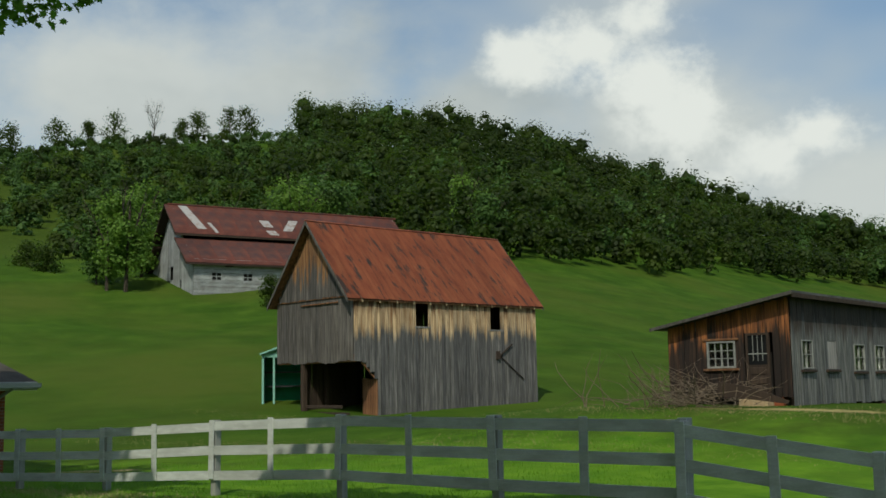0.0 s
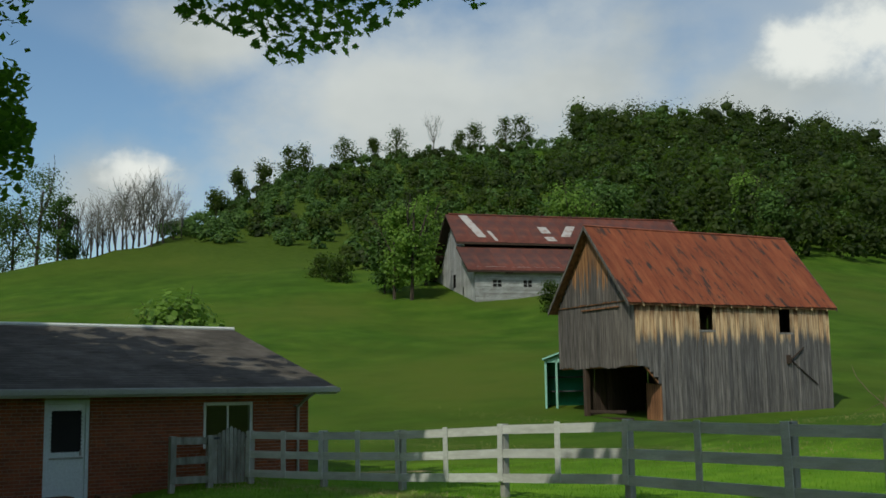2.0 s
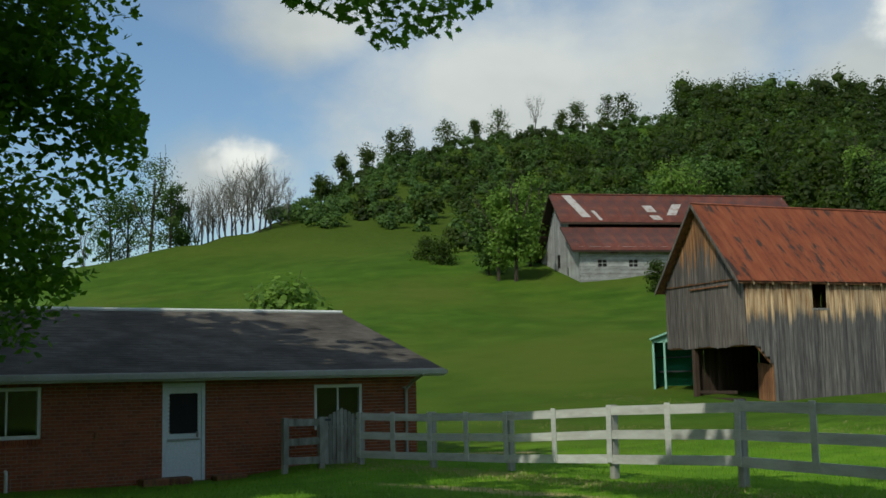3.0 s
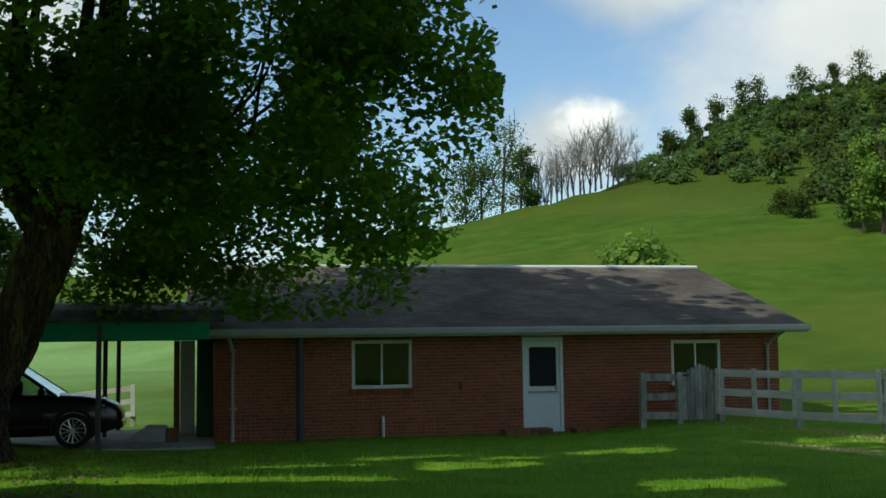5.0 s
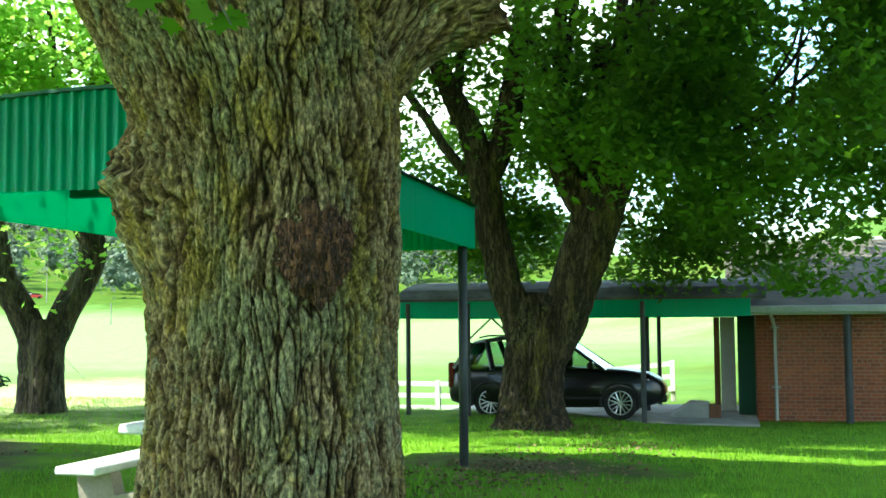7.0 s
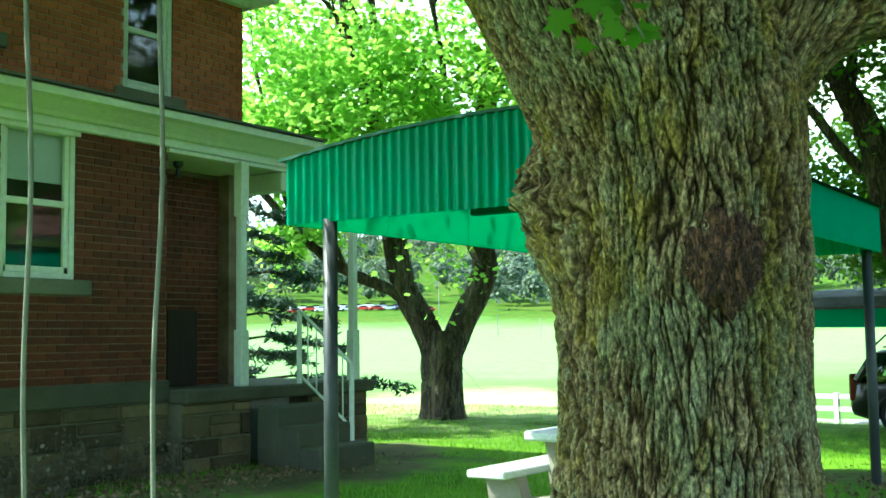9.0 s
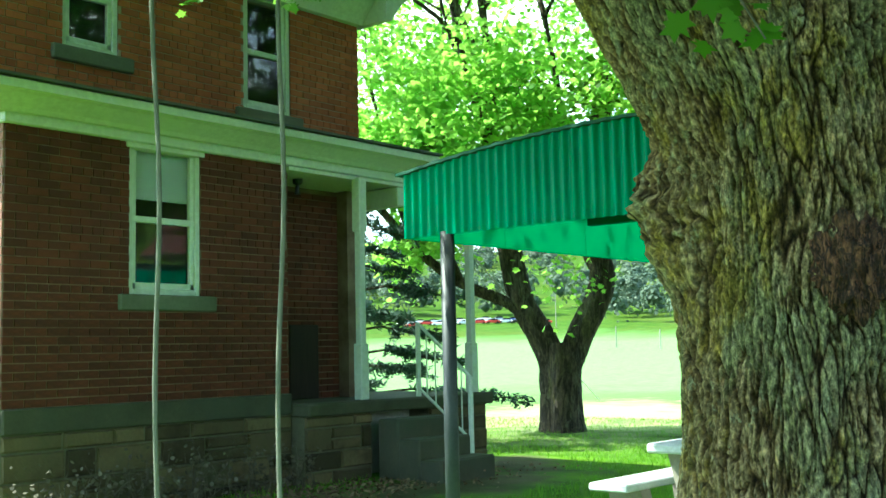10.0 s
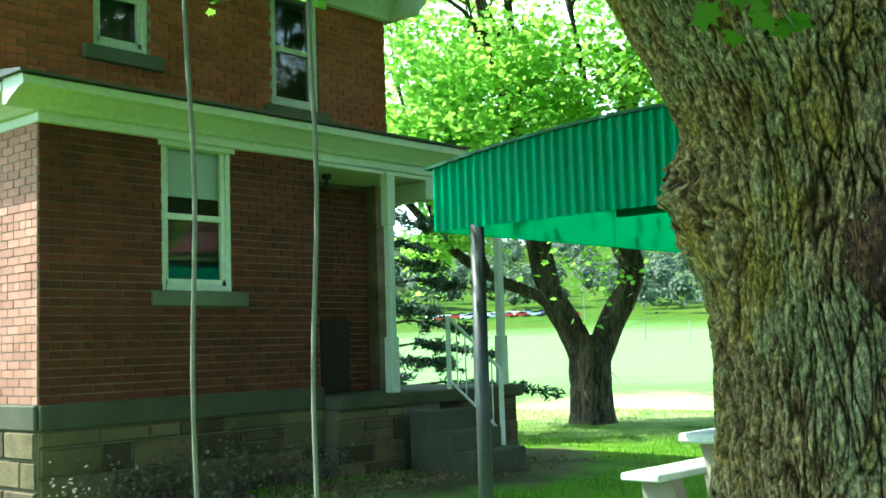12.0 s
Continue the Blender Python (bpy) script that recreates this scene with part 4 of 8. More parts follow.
def build_steps():
    s = thing("porch_steps", -10.1, -8.7, 0.45, "worn concrete porch steps with a thin white handrail", "steps")
    s.matrix_world = Matrix.Identity(4)
    zg, zd, n = 0.45, 1.46, 3
    for i in range(n):
        z1 = zd - (i + 1) * 0.21
        y1 = -8.70 + (i + 1) * 0.30
        part("step", Buf().bevelbox(-10.24, -8.70 + i * 0.30, zg - 0.1, -9.30, y1, z1, 0.02), M_DECK, s)
    rail = new("handrail")
    rail.parent = s
    top = Vector((-10.14, -8.82, zd))
    bot = Vector((-10.20, -8.10, 0.83))
    part("newel", Buf().cyl(top, top + Vector((0, 0, 0.85)), 0.03, 8), M_FRIEZE, rail)
    part("newel", Buf().cyl(bot, bot + Vector((0, 0, 0.85)), 0.03, 8), M_FRIEZE, rail)
    part("top_rail", Buf().cyl(top + Vector((0, 0, 0.85)), bot + Vector((0, 0, 0.85)), 0.02, 8), M_FRIEZE, rail)
    part("bottom_rail", Buf().cyl(top + Vector((0, 0, 0.10)), bot + Vector((0, 0, 0.14)), 0.016, 8), M_FRIEZE, rail)
    for i in range(1, 6):
        p = top.lerp(bot, i / 6)
        part("baluster", Buf().cyl(p + Vector((0, 0, 0.11)), p + Vector((0, 0, 0.85)), 0.009, 6), M_FRIEZE, rail)


build_steps()


# ---- green metal canopy on steel posts ----
def build_canopy():
    x0, x1, y0, y1 = -6.10, -11.95, -5.40, -2.75
    zb, rise = 2.76, 0.45
    c = thing("canopy", (x0 + x1) / 2, (y0 + y1) / 2, 0.48, "green corrugated metal canopy with an arched roof on dark posts", "canopy")
    c.matrix_world = Matrix.Identity(4)

    def crown(y):
        t = (y + 3.6) / 1.82 if y < -3.6 else (y + 3.6) / 0.85
        return zb + rise - 0.01 + 0.14 * (1 - t * t)

    # corrugated end sheet
    n = 288
    for x, s in ((x0, 1), (x1, -1)):
        b = Buf()
        vs = []
        for i in range(n + 1):
            y = y0 + (y1 - y0) * i / n
            ph = (i / n) * 36
            off = 0.014 * math.copysign(abs(math.sin(math.pi * 2 * ph)) ** 0.5, math.sin(math.pi * 2 * ph))
            vs.append((x + s * off, y, zb))
            vs.append((x + s * off, y, crown(y)))
        b.add(vs, [(2 * i, 2 * i + 2, 2 * i + 3, 2 * i + 1) for i in range(n)])
        k = len(b.v)
        b.add([(p[0] - s * 0.006, p[1], p[2]) for p in vs], [(2 * i + 1, 2 * i + 3, 2 * i + 2, 2 * i) for i in range(n)])
        part("end_sheet", b, M_GREEN_THIN, c, smooth=True)
    # side valances, made of plain sheets
    for y in (y0, y1):
        for i in range(5):
            xa, xb = x0 + (x1 - x0) * i / 5, x0 + (x1 - x0) * (i + 1) / 5
            part("side_sheet", Buf().bevelbox(min(xa, xb) + 0.002, y - 0.008, zb, max(xa, xb) - 0.002, y + 0.008, zb + rise, 0.003), M_GREEN_THIN, c)
    # arched roof with ribs
    b = Buf()
    m = 40
    prof = [(y0 - 0.05 + (y1 - y0 + 0.1) * i / m) for i in range(m + 1)]
    top = [(y, crown(min(max(y, y0), y1)) + 0.018 + 0.005 * (i % 2)) for i, y in enumerate(prof)]
    vs = [(x0 + 0.035, y, z) for y, z in top] + [(x1 - 0.035, y, z) for y, z in top]
    b.add(vs, [(i, i + 1, m + 2 + i, m + 1 + i) for i in range(m)])
    vs2 = [(p[0], p[1], p[2] - 0.02) for p in vs]
    b.add(vs2, [(m + 1 + i, m + 2 + i, i + 1, i) for i in range(m)])
    b.add([v for i in range(m + 1) for v in (vs[i], vs2[i])], [(2 * i, 2 * i + 2, 2 * i + 3, 2 * i + 1) for i in range(m)])
    b.add([v for i in range(m + 1) for v in (vs[m + 1 + i], vs2[m + 1 + i])], [(2 * i, 2 * i + 2, 2 * i + 3, 2 * i + 1) for i in range(m)])
    part("roof_sheet", b, M_GREEN_DARK, c)
    for i in range(6):
        x = x0 - 0.15 + (x1 - x0 + 0.3) * i / 5
        part("cross_beam", Buf().bevelbox(x - 0.04, y0 + 0.03, zb + 0.26, x + 0.04, y1 - 0.03, zb + 0.36, 0.006), M_CONCRETE if i == 0 else M_GREEN_DARK, c)
    for x in (x0 - 0.03, x1 + 0.14):
        for y in (y0 + 0.36, y1 - 0.1 if x < -8 else y1 - 0.25):
            z = ground_z(x, y)
            part("post", Buf().tube([(x, y, z - 0.3), (x, y, zb + 0.02)], [0.05, 0.05], 14), M_DARKPOST, c, smooth=True)


def thin_sheet(name, col, glow, share):
    m = bpy.data.materials.new(name)
    m.use_nodes = True
    nt = m.node_tree
    b = nt.nodes["Principled BSDF"]
    n1 = texture(nt, "ShaderNodeTexNoise", 1.3)
    c = ramp(nt, n1.outputs["Fac"], [(0.35, tuple(0.78 * v for v in col)), (0.65, col)])
    nt.links.new(c, b.inputs["Base Color"])
    b.inputs["Roughness"].default_value = 0.42
    t = nt.nodes.new("ShaderNodeBsdfTranslucent")
    t.inputs["Color"].default_value = (*glow, 1)
    x = nt.nodes.new("ShaderNodeMixShader")
    x.inputs["Fac"].default_value = share
    nt.links.new(b.outputs[0], x.inputs[1])
    nt.links.new(t.outputs[0], x.inputs[2])
    nt.links.new(x.outputs[0], nt.nodes["Material Output"].inputs["Surface"])
    return m


M_GREEN_THIN = thin_sheet("green_fibreglass_sheet", (0.003, 0.36, 0.215), (0.005, 0.72, 0.44), 0.45)
M_GREEN_DARK = surface("dark_green_roofing", [(0.003, 0.055, 0.032), (0.006, 0.10, 0.058)], 1.0, 0.6, 0.1, 20.0, bump_size=0.003)
build_canopy()


# ---- long carport beside the garage ----
M_TAR = surface("dark_roof_felt", [(0.05, 0.05, 0.05), (0.09, 0.09, 0.088)], 1.5, 0.9, 0.3, 20.0, stain=(0.16, 0.16, 0.15), stain_scale=0.8, bump_size=0.006)


def build_carport():
    c = thing("carport", -24.5, -3.0, -0.1, "long carport with a green valance and dark curved roof", "carport")
    c.matrix_world = Matrix.Identity(4)
    ya, yb, xf, xr = -6.60, 0.30, -22.2, -27.6
    zb = 2.07
    for i in range(5):
        a, b = ya + (yb - ya) * i / 5, ya + (yb - ya) * (i + 1) / 5
        part("valance_sheet", Buf().bevelbox(xf - 0.015, a + 0.003, zb, xf + 0.015, b - 0.003, zb + 0.38, 0.004), M_GREEN_THIN, c)
        part("back_valance", Buf().bevelbox(xr - 0.015, a + 0.003, zb, xr + 0.015, b - 0.003, zb + 0.30, 0.004), M_GREEN_THIN, c)
    part("end_valance", Buf().bevelbox(xr, ya - 0.03, zb, xf, ya, zb + 0.38, 0.004), M_GREEN_THIN, c)
    prof = [(xf + 0.12, zb + 0.38), (xf - 0.3, zb + 0.58), (xf - 1.2, zb + 0.74), (xf - 2.7, zb + 0.82), (xf - 4.2, zb + 0.74), (xr + 0.3, zb + 0.56), (xr - 0.12, zb + 0.36)]
    low = [(x, z - 0.05) for x, z in reversed(prof)]
    part("roof", Buf().extrude([(x, ya - 0.08, z) for x, z in prof + low], (0, yb - ya + 0.35, 0)), M_TAR, c)
    for y in (-6.45, -5.2, -1.88, -1.73):
        for x in (xf + 0.0, xr + 0.1) if y != -1.88 else (xr + 2.0,):
            part("post", Buf().cyl((x, y, ground_z(x, y) - 0.3), (x, y, zb + 0.3), 0.05, 10), M_DARKPOST, c)
    for y, d in ((-6.45, 1), (-5.2, -1), (-5.2, 1)):
        part("brace", Buf().cyl((xr + 0.1, y, zb - 0.55), (xr + 0.1, y + d * 0.62, zb + 0.02), 0.025, 6), M_DARKPOST, c)
    part("floor_slab", Buf().box(xr, ya + 0.3, -0.25, xf - 0.3, 0.42, 0.0), M_CONCRETE, c)
    # panels by the garage corner
    p = tagged(link("panel", Buf().bevelbox(-26.02, -0.30, 0.0, -25.95, 0.02, 2.06, 0.008), M_WHITE), "pale painted door leaf standing open", "door")
    p = tagged(link("panel", Buf().bevelbox(-24.95, 0.06, 0.0, -24.88, 0.42, 2.2, 0.008), M_GREEN_DARK), "dark green wall panel beside the carport", "panel")
    tagged(link("door_jamb", Buf().bevelbox(-26.1, -0.44, 0.0, -25.98, -0.31, 2.06, 0.008), M_BROWN), "brown wooden door jamb under the carport", "jamb")
    rampb = Buf().extrude([(-23.9, -1.35, 0.0), (-23.9, -0.55, 0.0), (-23.9, -0.55, 0.26), (-23.9, -0.95, 0.28)], (-1.2, 0, 0))
    tagged(link("ramp_slab", rampb, M_CONCRETE), "pale concrete slab leaning by the carport", "slab")
    tagged(link("wooden_block", Buf().bevelbox(-24.1, -0.53, -0.06, -23.85, -0.30, 0.28, 0.015), M_BROWN), "brown wooden block under the carport", "block")


build_carport()


# ---- weathered barn with a rusted tin roof ----
def board_material(name, low, high, level, band, eave_shade=None):
    """Boards grey where the weather reaches them and still tan under the eave; the line between runs ragged from board
    to board. The last argument is the height above which the eave's shadow, with some stain, is painted dark brown.
    """
    m = bpy.data.materials.new(name)
    m.use_nodes = True
    nt = m.node_tree
    b = nt.nodes["Principled BSDF"]
    geo = nt.nodes.new("ShaderNodeNewGeometry")
    n1 = texture(nt, "ShaderNodeTexNoise", 2.0, (7, 7, 0.45), vec=geo.outputs["Position"])
    grey = ramp(nt, n1.outputs["Fac"], [(0.28, low[0]), (0.5, low[1]), (0.75, low[2])])
    tan = ramp(nt, n1.outputs["Fac"], [(0.3, high[0]), (0.7, high[1])])
    n2 = texture(nt, "ShaderNodeTexNoise", 3.0, (3, 3, 0.2), vec=geo.outputs["Position"])
    sep = nt.nodes.new("ShaderNodeSeparateXYZ")
    nt.links.new(geo.outputs["Position"], sep.inputs[0])
    a = nt.nodes.new("ShaderNodeMath")
    a.operation = "MULTIPLY_ADD"
    nt.links.new(n2.outputs["Fac"], a.inputs[0])
    a.inputs[1].default_value = band
    own = nt.nodes.new("ShaderNodeMath")
    own.operation = "MULTIPLY_ADD"
    nt.links.new(nt.nodes.new("ShaderNodeObjectInfo").outputs["Random"], own.inputs[0])
    own.inputs[1].default_value = min(band, 1.0) * 0.55
    nt.links.new(sep.outputs["Z"], own.inputs[2])
    nt.links.new(own.outputs[0], a.inputs[2])
    mr = nt.nodes.new("ShaderNodeMapRange")
    mr.inputs["From Min"].default_value, mr.inputs["From Max"].default_value = level + band * 0.5 + min(band, 1.0) * 0.27 - 0.2, level + band * 0.5 + min(band, 1.0) * 0.27 + 0.2
    nt.links.new(a.outputs[0], mr.inputs["Value"])
    col = mixed(nt, mr.outputs["Result"], grey, tan)
    # dark brown band paints the eave's shadow, with a little stain
    if eave_shade:
        up = nt.nodes.new("ShaderNodeMapRange")
        up.inputs["From Min"].default_value, up.inputs["From Max"].default_value = eave_shade + band * 0.5 - 0.05, eave_shade + band * 0.5 + 0.45
        nt.links.new(a.outputs[0], up.inputs["Value"])
        col = mixed(nt, up.outputs["Result"], col, (0.085, 0.034, 0.013))
    n3 = texture(nt, "ShaderNodeTexNoise", 40.0, (5, 5, 0.3), 3.0, vec=geo.outputs["Position"])
    col = mixed(nt, 0.7, col, ramp(nt, n3.outputs["Fac"], [(0.25, (0.6, 0.6, 0.6)), (0.75, (1.25, 1.25, 1.25))]), "MULTIPLY")
    g = nt.nodes.new("ShaderNodeObjectInfo").outputs["Random"]
    col = mixed(nt, 1.0, col, ramp(nt, g, [(0.0, (0.68, 0.68, 0.70)), (1.0, (1.25, 1.22, 1.18))]), "MULTIPLY")
    nt.links.new(col, b.inputs["Base Color"])
    b.inputs["Roughness"].default_value = 0.9
    bp = nt.nodes.new("ShaderNodeBump")
    bp.inputs["Strength"].default_value, bp.inputs["Distance"].default_value = 0.5, 0.006
    nt.links.new(n3.outputs["Fac"], bp.inputs["Height"])
    nt.links.new(bp.outputs["Normal"], b.inputs["Normal"])
    return m


GREY3 = ((0.05, 0.047, 0.045), (0.135, 0.127, 0.12), (0.27, 0.255, 0.24))
M_BARN = board_material("barn_board", GREY3, ((0.30, 0.14, 0.05), (0.86, 0.66, 0.40)), 4.15, 0.9, 5.15)
# gable colours set below the long wall's to paint in that end's shade
M_BARN_GABLE = board_material("barn_gable_board", ((0.035, 0.03, 0.026), (0.10, 0.088, 0.077), (0.20, 0.18, 0.16)), ((0.11, 0.045, 0.017), (0.40, 0.21, 0.085)), 6.6, 3.6)


def boards(parent, x, y, z, turn, length, z0, top, material, width=0.2, holes=(), low=None, seed=1, thick=0.025):
    """Upright boards side by side in the plane y = 0, outside towards -y; top(u), low(u) give their ends."""
    r = random.Random(seed)
    m = pose(x, y, z, 0, 0, turn)
    u = 0.0
    while u < length - 0.02:
        w = min(width * r.uniform(0.75, 1.25), length - u)
        if length - u - w < 0.07:
            w = length - u
        mid = u + w / 2
        a = (low(mid) if low else z0) + r.uniform(-0.03, 0.03)
        b = top(mid)
        for s, e in cut(a, b, [(h[2], h[3]) for h in holes if h[0] < mid < h[1]]):
            if e - s < 0.05:
                continue
            g = 0.006
            out = r.uniform(0.0, 0.012)
            o = part("board", Buf().bevelbox(-w / 2 + g, -thick - out, 0, w / 2 - g, -out, e - s, 0.004), material, parent)
            o.matrix_basis = m @ pose(mid, 0, s, 0, r.uniform(-0.25, 0.25), 0)
        u += w


def tin_slope(length, run, rise, sheet, r, rows=2):
    """Lapped tin sheets with standing seams and lifted edges up a slope from y = 0, z = 0 towards +y."""
    b = Buf()
    u = 0.0
    while u < length - 0.01:
        w = min(sheet, length - u)
        for k in range(rows):
            t0, t1 = k / rows, (k + 1) / rows + (0.02 if k < rows - 1 else 0)
            l0, l1 = 0.02 + r.uniform(0, 0.012) * (rows - k), 0.012 + r.uniform(0, 0.008)
            n = 6
            vs = []
            for i in range(n + 1):
                uu = u + w * i / n
                crest = 0.022 if i in (0, n) else (0.006 if i % 2 else 0.0)
                vs.append((uu, run * t0 + r.uniform(-0.01, 0.01), rise * t0 + l0 + crest))
                vs.append((uu, run * t1, rise * t1 + l1 + crest))
            b.add(vs, [(2 * i, 2 * i + 2, 2 * i + 3, 2 * i + 1) for i in range(n)])
        u += w
    return b


def build_barn():
    bx, by, bz = -29.83, 30.32, 0.86
    b = thing("barn", bx, by, bz, "weathered grey board barn with rusted tin roof and open bay", "barn", turn=81.4)
    L_, W_, E_, R_ = 9.9, 5.2, 4.6, 7.66
    zo = 2.12     # bottom of the boards over the open bay
    wins = [(3.05, 3.78, 3.50, 4.42), (7.15, 7.85, 3.45, 4.40)]

    def low(u):
        if u < 0.42:
            return zo
        if u < 1.15:
            return zo - (u - 0.42) / 0.73 * 0.75
        return 0.03

    boards(b, 0, 0, 0, 0, L_, 0, lambda u: E_ - 0.02, M_BARN, 0.19, wins, low, 11)
    boards(b, L_, W_, 0, 180, L_, 0, lambda u: E_ - 0.02, M_BARN, 0.24, (), lambda u: zo if u > L_ - 3.0 else 0.0, 12)
    boards(b, L_, 0, 0, 90, W_, 0, lambda u: E_ + (R_ - E_) * (1 - abs(u - W_ / 2) / (W_ / 2)) - 0.1, M_BARN_GABLE, 0.22, (), None, 13)
    # gable end towards the camera, in two layers with a band between
    boards(b, 0, W_, 0, 270, W_, zo, lambda u: E_ + 0.02, M_BARN_GABLE, 0.2, (), lambda u: zo + 0.05 * math.sin(u * 3), 14)
    boards(b, -0.05, W_, 0, 270, W_, E_ + 0.06, lambda u: E_ + (R_ - E_) * (1 - abs(u - W_ / 2) / (W_ / 2)) - 0.08, M_BARN_GABLE, 0.18, (), lambda u: E_ + 0.03, 15)
    part("gable_band", Buf().bevelbox(-0.075, 0.0, E_ - 0.02, -0.03, W_, E_ + 0.07, 0.01), M_BROWN, b)
    part("door_track", Buf().bevelbox(-0.09, 0.9, E_ - 0.22, -0.05, 3.4, E_ - 0.16, 0.01), M_BROWN, b)
    # frame inside the open bay, the bay's shade put into its dark colours
    for x, y in ((0.1, 3.45), (1.25, 0.12), (1.25, 3.45), (2.95, W_ - 0.12)):
        part("bay_post", Buf().bevelbox(x - 0.1, y - 0.1, -0.25, x + 0.1, y + 0.1, zo + 0.15, 0.015), M_DARKWOOD, b)
    part("bay_beam", Buf().bevelbox(0.02, 0.05, zo - 0.02, 0.2, W_ - 0.05, zo + 0.2, 0.015), M_BROWN, b)
    part("loft_floor", Buf().box(0.03, 0.04, zo + 0.2, L_ - 0.05, W_ - 0.04, zo + 0.26), M_BROWN, b)
    # near-black floor and walls paint the bay's deep shade
    part("bay_floor", Buf().box(0.02, 0.06, -0.05, 5.2, 3.5, 0.03), M_INSIDE_SHADE, b, "bay floor painted near-black for shade")
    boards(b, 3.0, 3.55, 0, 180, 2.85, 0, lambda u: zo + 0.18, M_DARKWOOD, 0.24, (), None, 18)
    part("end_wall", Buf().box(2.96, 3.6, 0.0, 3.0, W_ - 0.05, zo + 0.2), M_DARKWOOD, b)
    part("bay_shade_wall", Buf().box(5.2, 0.05, 0, 5.25, W_ - 0.05, zo + 0.2), M_INSIDE_SHADE, b)
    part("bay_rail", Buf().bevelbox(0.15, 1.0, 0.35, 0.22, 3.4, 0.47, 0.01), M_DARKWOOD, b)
    part("bay_rail", Buf().bevelbox(0.18, 0.6, 0.10, 0.25, 3.4, 0.2, 0.01), M_DARKWOOD, b)
    wing = Buf().extrude([(0.42, 0.01, zo + 0.02), (1.15, 0.01, zo - 0.72), (1.15, 0.01, 0.1), (1.08, 0.01, 0.1), (1.08, 0.01, zo - 0.75), (0.38, 0.01, zo - 0.05)], (0, 0.05, 0))
    part("bay_brace", wing, M_BROWN, b)
    boards(b, 1.12, 0.9, 0, 270, 0.9, 0.05, lambda u: 1.5 - 0.1 * u, M_BROWN, 0.15, (), None, 17)
    for h in wins:
        part("window_lintel", Buf().box(h[0] - 0.05, -0.045, h[2] - 0.07, h[1] + 0.05, 0.02, h[2]), M_BOARD, b)
    # rafter ends and roof
    run, over = W_ / 2 + 0.17, 0.17
    slope = (R_ - E_) / (W_ / 2)
    for i in range(12):
        u = 0.3 + i * (L_ - 0.5) / 11
        part("rafter_end", Buf().extrude([(u, 0, E_ - 0.08), (u, -over + 0.03, E_ - 0.08 - slope * (over - 0.03)), (u, -over + 0.03, E_ + 0.02 - slope * (over - 0.03)), (u, 0, E_ + 0.02)], (0.07, 0, 0)), M_BOARD_TAN, b)
    rl = L_ + 0.75
    roof = new("roof")
    roof.parent = b
    z_eave = E_ - slope * over + 0.06
    r = random.Random(5)
    for turn, px, py in ((0, -0.4, -over), (180, rl - 0.4, W_ + over)):
        deck = Buf().extrude([(0, 0.04, -0.01), (0, run, slope * run - 0.01), (0, run, slope * run - 0.07), (0, 0.04, -0.06)], (rl, 0, 0))
        part("roof_deck", deck, M_BROWN, roof).matrix_basis = pose(px, py, z_eave, 0, 0, turn)
        u = 0.0
        i = 0
        while u < rl - 0.01:
            w = min(0.66, rl - u)
            s = part("tin_sheet", tin_slope(w, run + 0.02, slope * (run + 0.02), 0.66, r, 1), M_RUST_ONE, roof)
            s.matrix_basis = pose(px, py, z_eave, 0, 0, turn) @ pose(u, 0, 0.002 * (i % 2))
            u += w
            i += 1
    for turn, px, py in ((0, -0.42, 0), (0, rl - 0.40, 0)):
        vb = Buf()
        for side in (-1, 1):
            vb.extrude([(px, W_ / 2, R_ + 0.10), (px, W_ / 2 + side * run, R_ + 0.10 - slope * run), (px, W_ / 2 + side * run, R_ - 0.06 - slope * run), (px, W_ / 2, R_ - 0.06)], (0.03, 0, 0))
        part("verge_board", vb, M_BOARD_OLD, roof)
    part("ridge_roll", Buf().tube([(-0.42, W_ / 2, R_ + 0.11), (rl / 3, W_ / 2, R_ + 0.09), (rl * 0.7, W_ / 2, R_ + 0.12), (rl - 0.4, W_ / 2, R_ + 0.1)], [0.042] * 4, 8), M_RUST, roof)
    # hay arm on the long wall
    arm = new("hay_arm")
    arm.parent = b
    part("arm_bar", Buf().cyl((8.35, -0.08, 2.85), (7.55, -0.08, 2.3), 0.028, 6), M_DARKWOOD, arm)
    part("arm_bar", Buf().cyl((7.50, -0.07, 2.45), (9.05, -0.07, 1.35), 0.022, 6), M_DARKWOOD, arm)
    part("arm_bracket", Buf().bevelbox(7.42, -0.12, 2.2, 7.62, -0.04, 2.55, 0.01), M_DARKWOOD, arm)
    for x, y in ((0.4, 0.1), (2.2, 0.15), (4.6, 0.15), (7.0, 0.15), (9.6, 0.15), (0.4, 2.6), (9.6, 5.0), (0.4, 5.0)):
        part("foundation_stone", Buf().bevelbox(x - 0.35, y - 0.2, -0.45, x + 0.35, y + 0.25, 0.02, 0.05), M_STONE, b)
    return b


M_BOARD_OLD = surface("dark_weathered_board", [(0.045, 0.04, 0.034), (0.12, 0.108, 0.092)], 2.2, 0.9, 0.5, 30.0, (6, 6, 0.5), piece=0.3, bump_size=0.006)
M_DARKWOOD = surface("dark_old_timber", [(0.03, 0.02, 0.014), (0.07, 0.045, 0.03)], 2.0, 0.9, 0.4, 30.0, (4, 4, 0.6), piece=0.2)
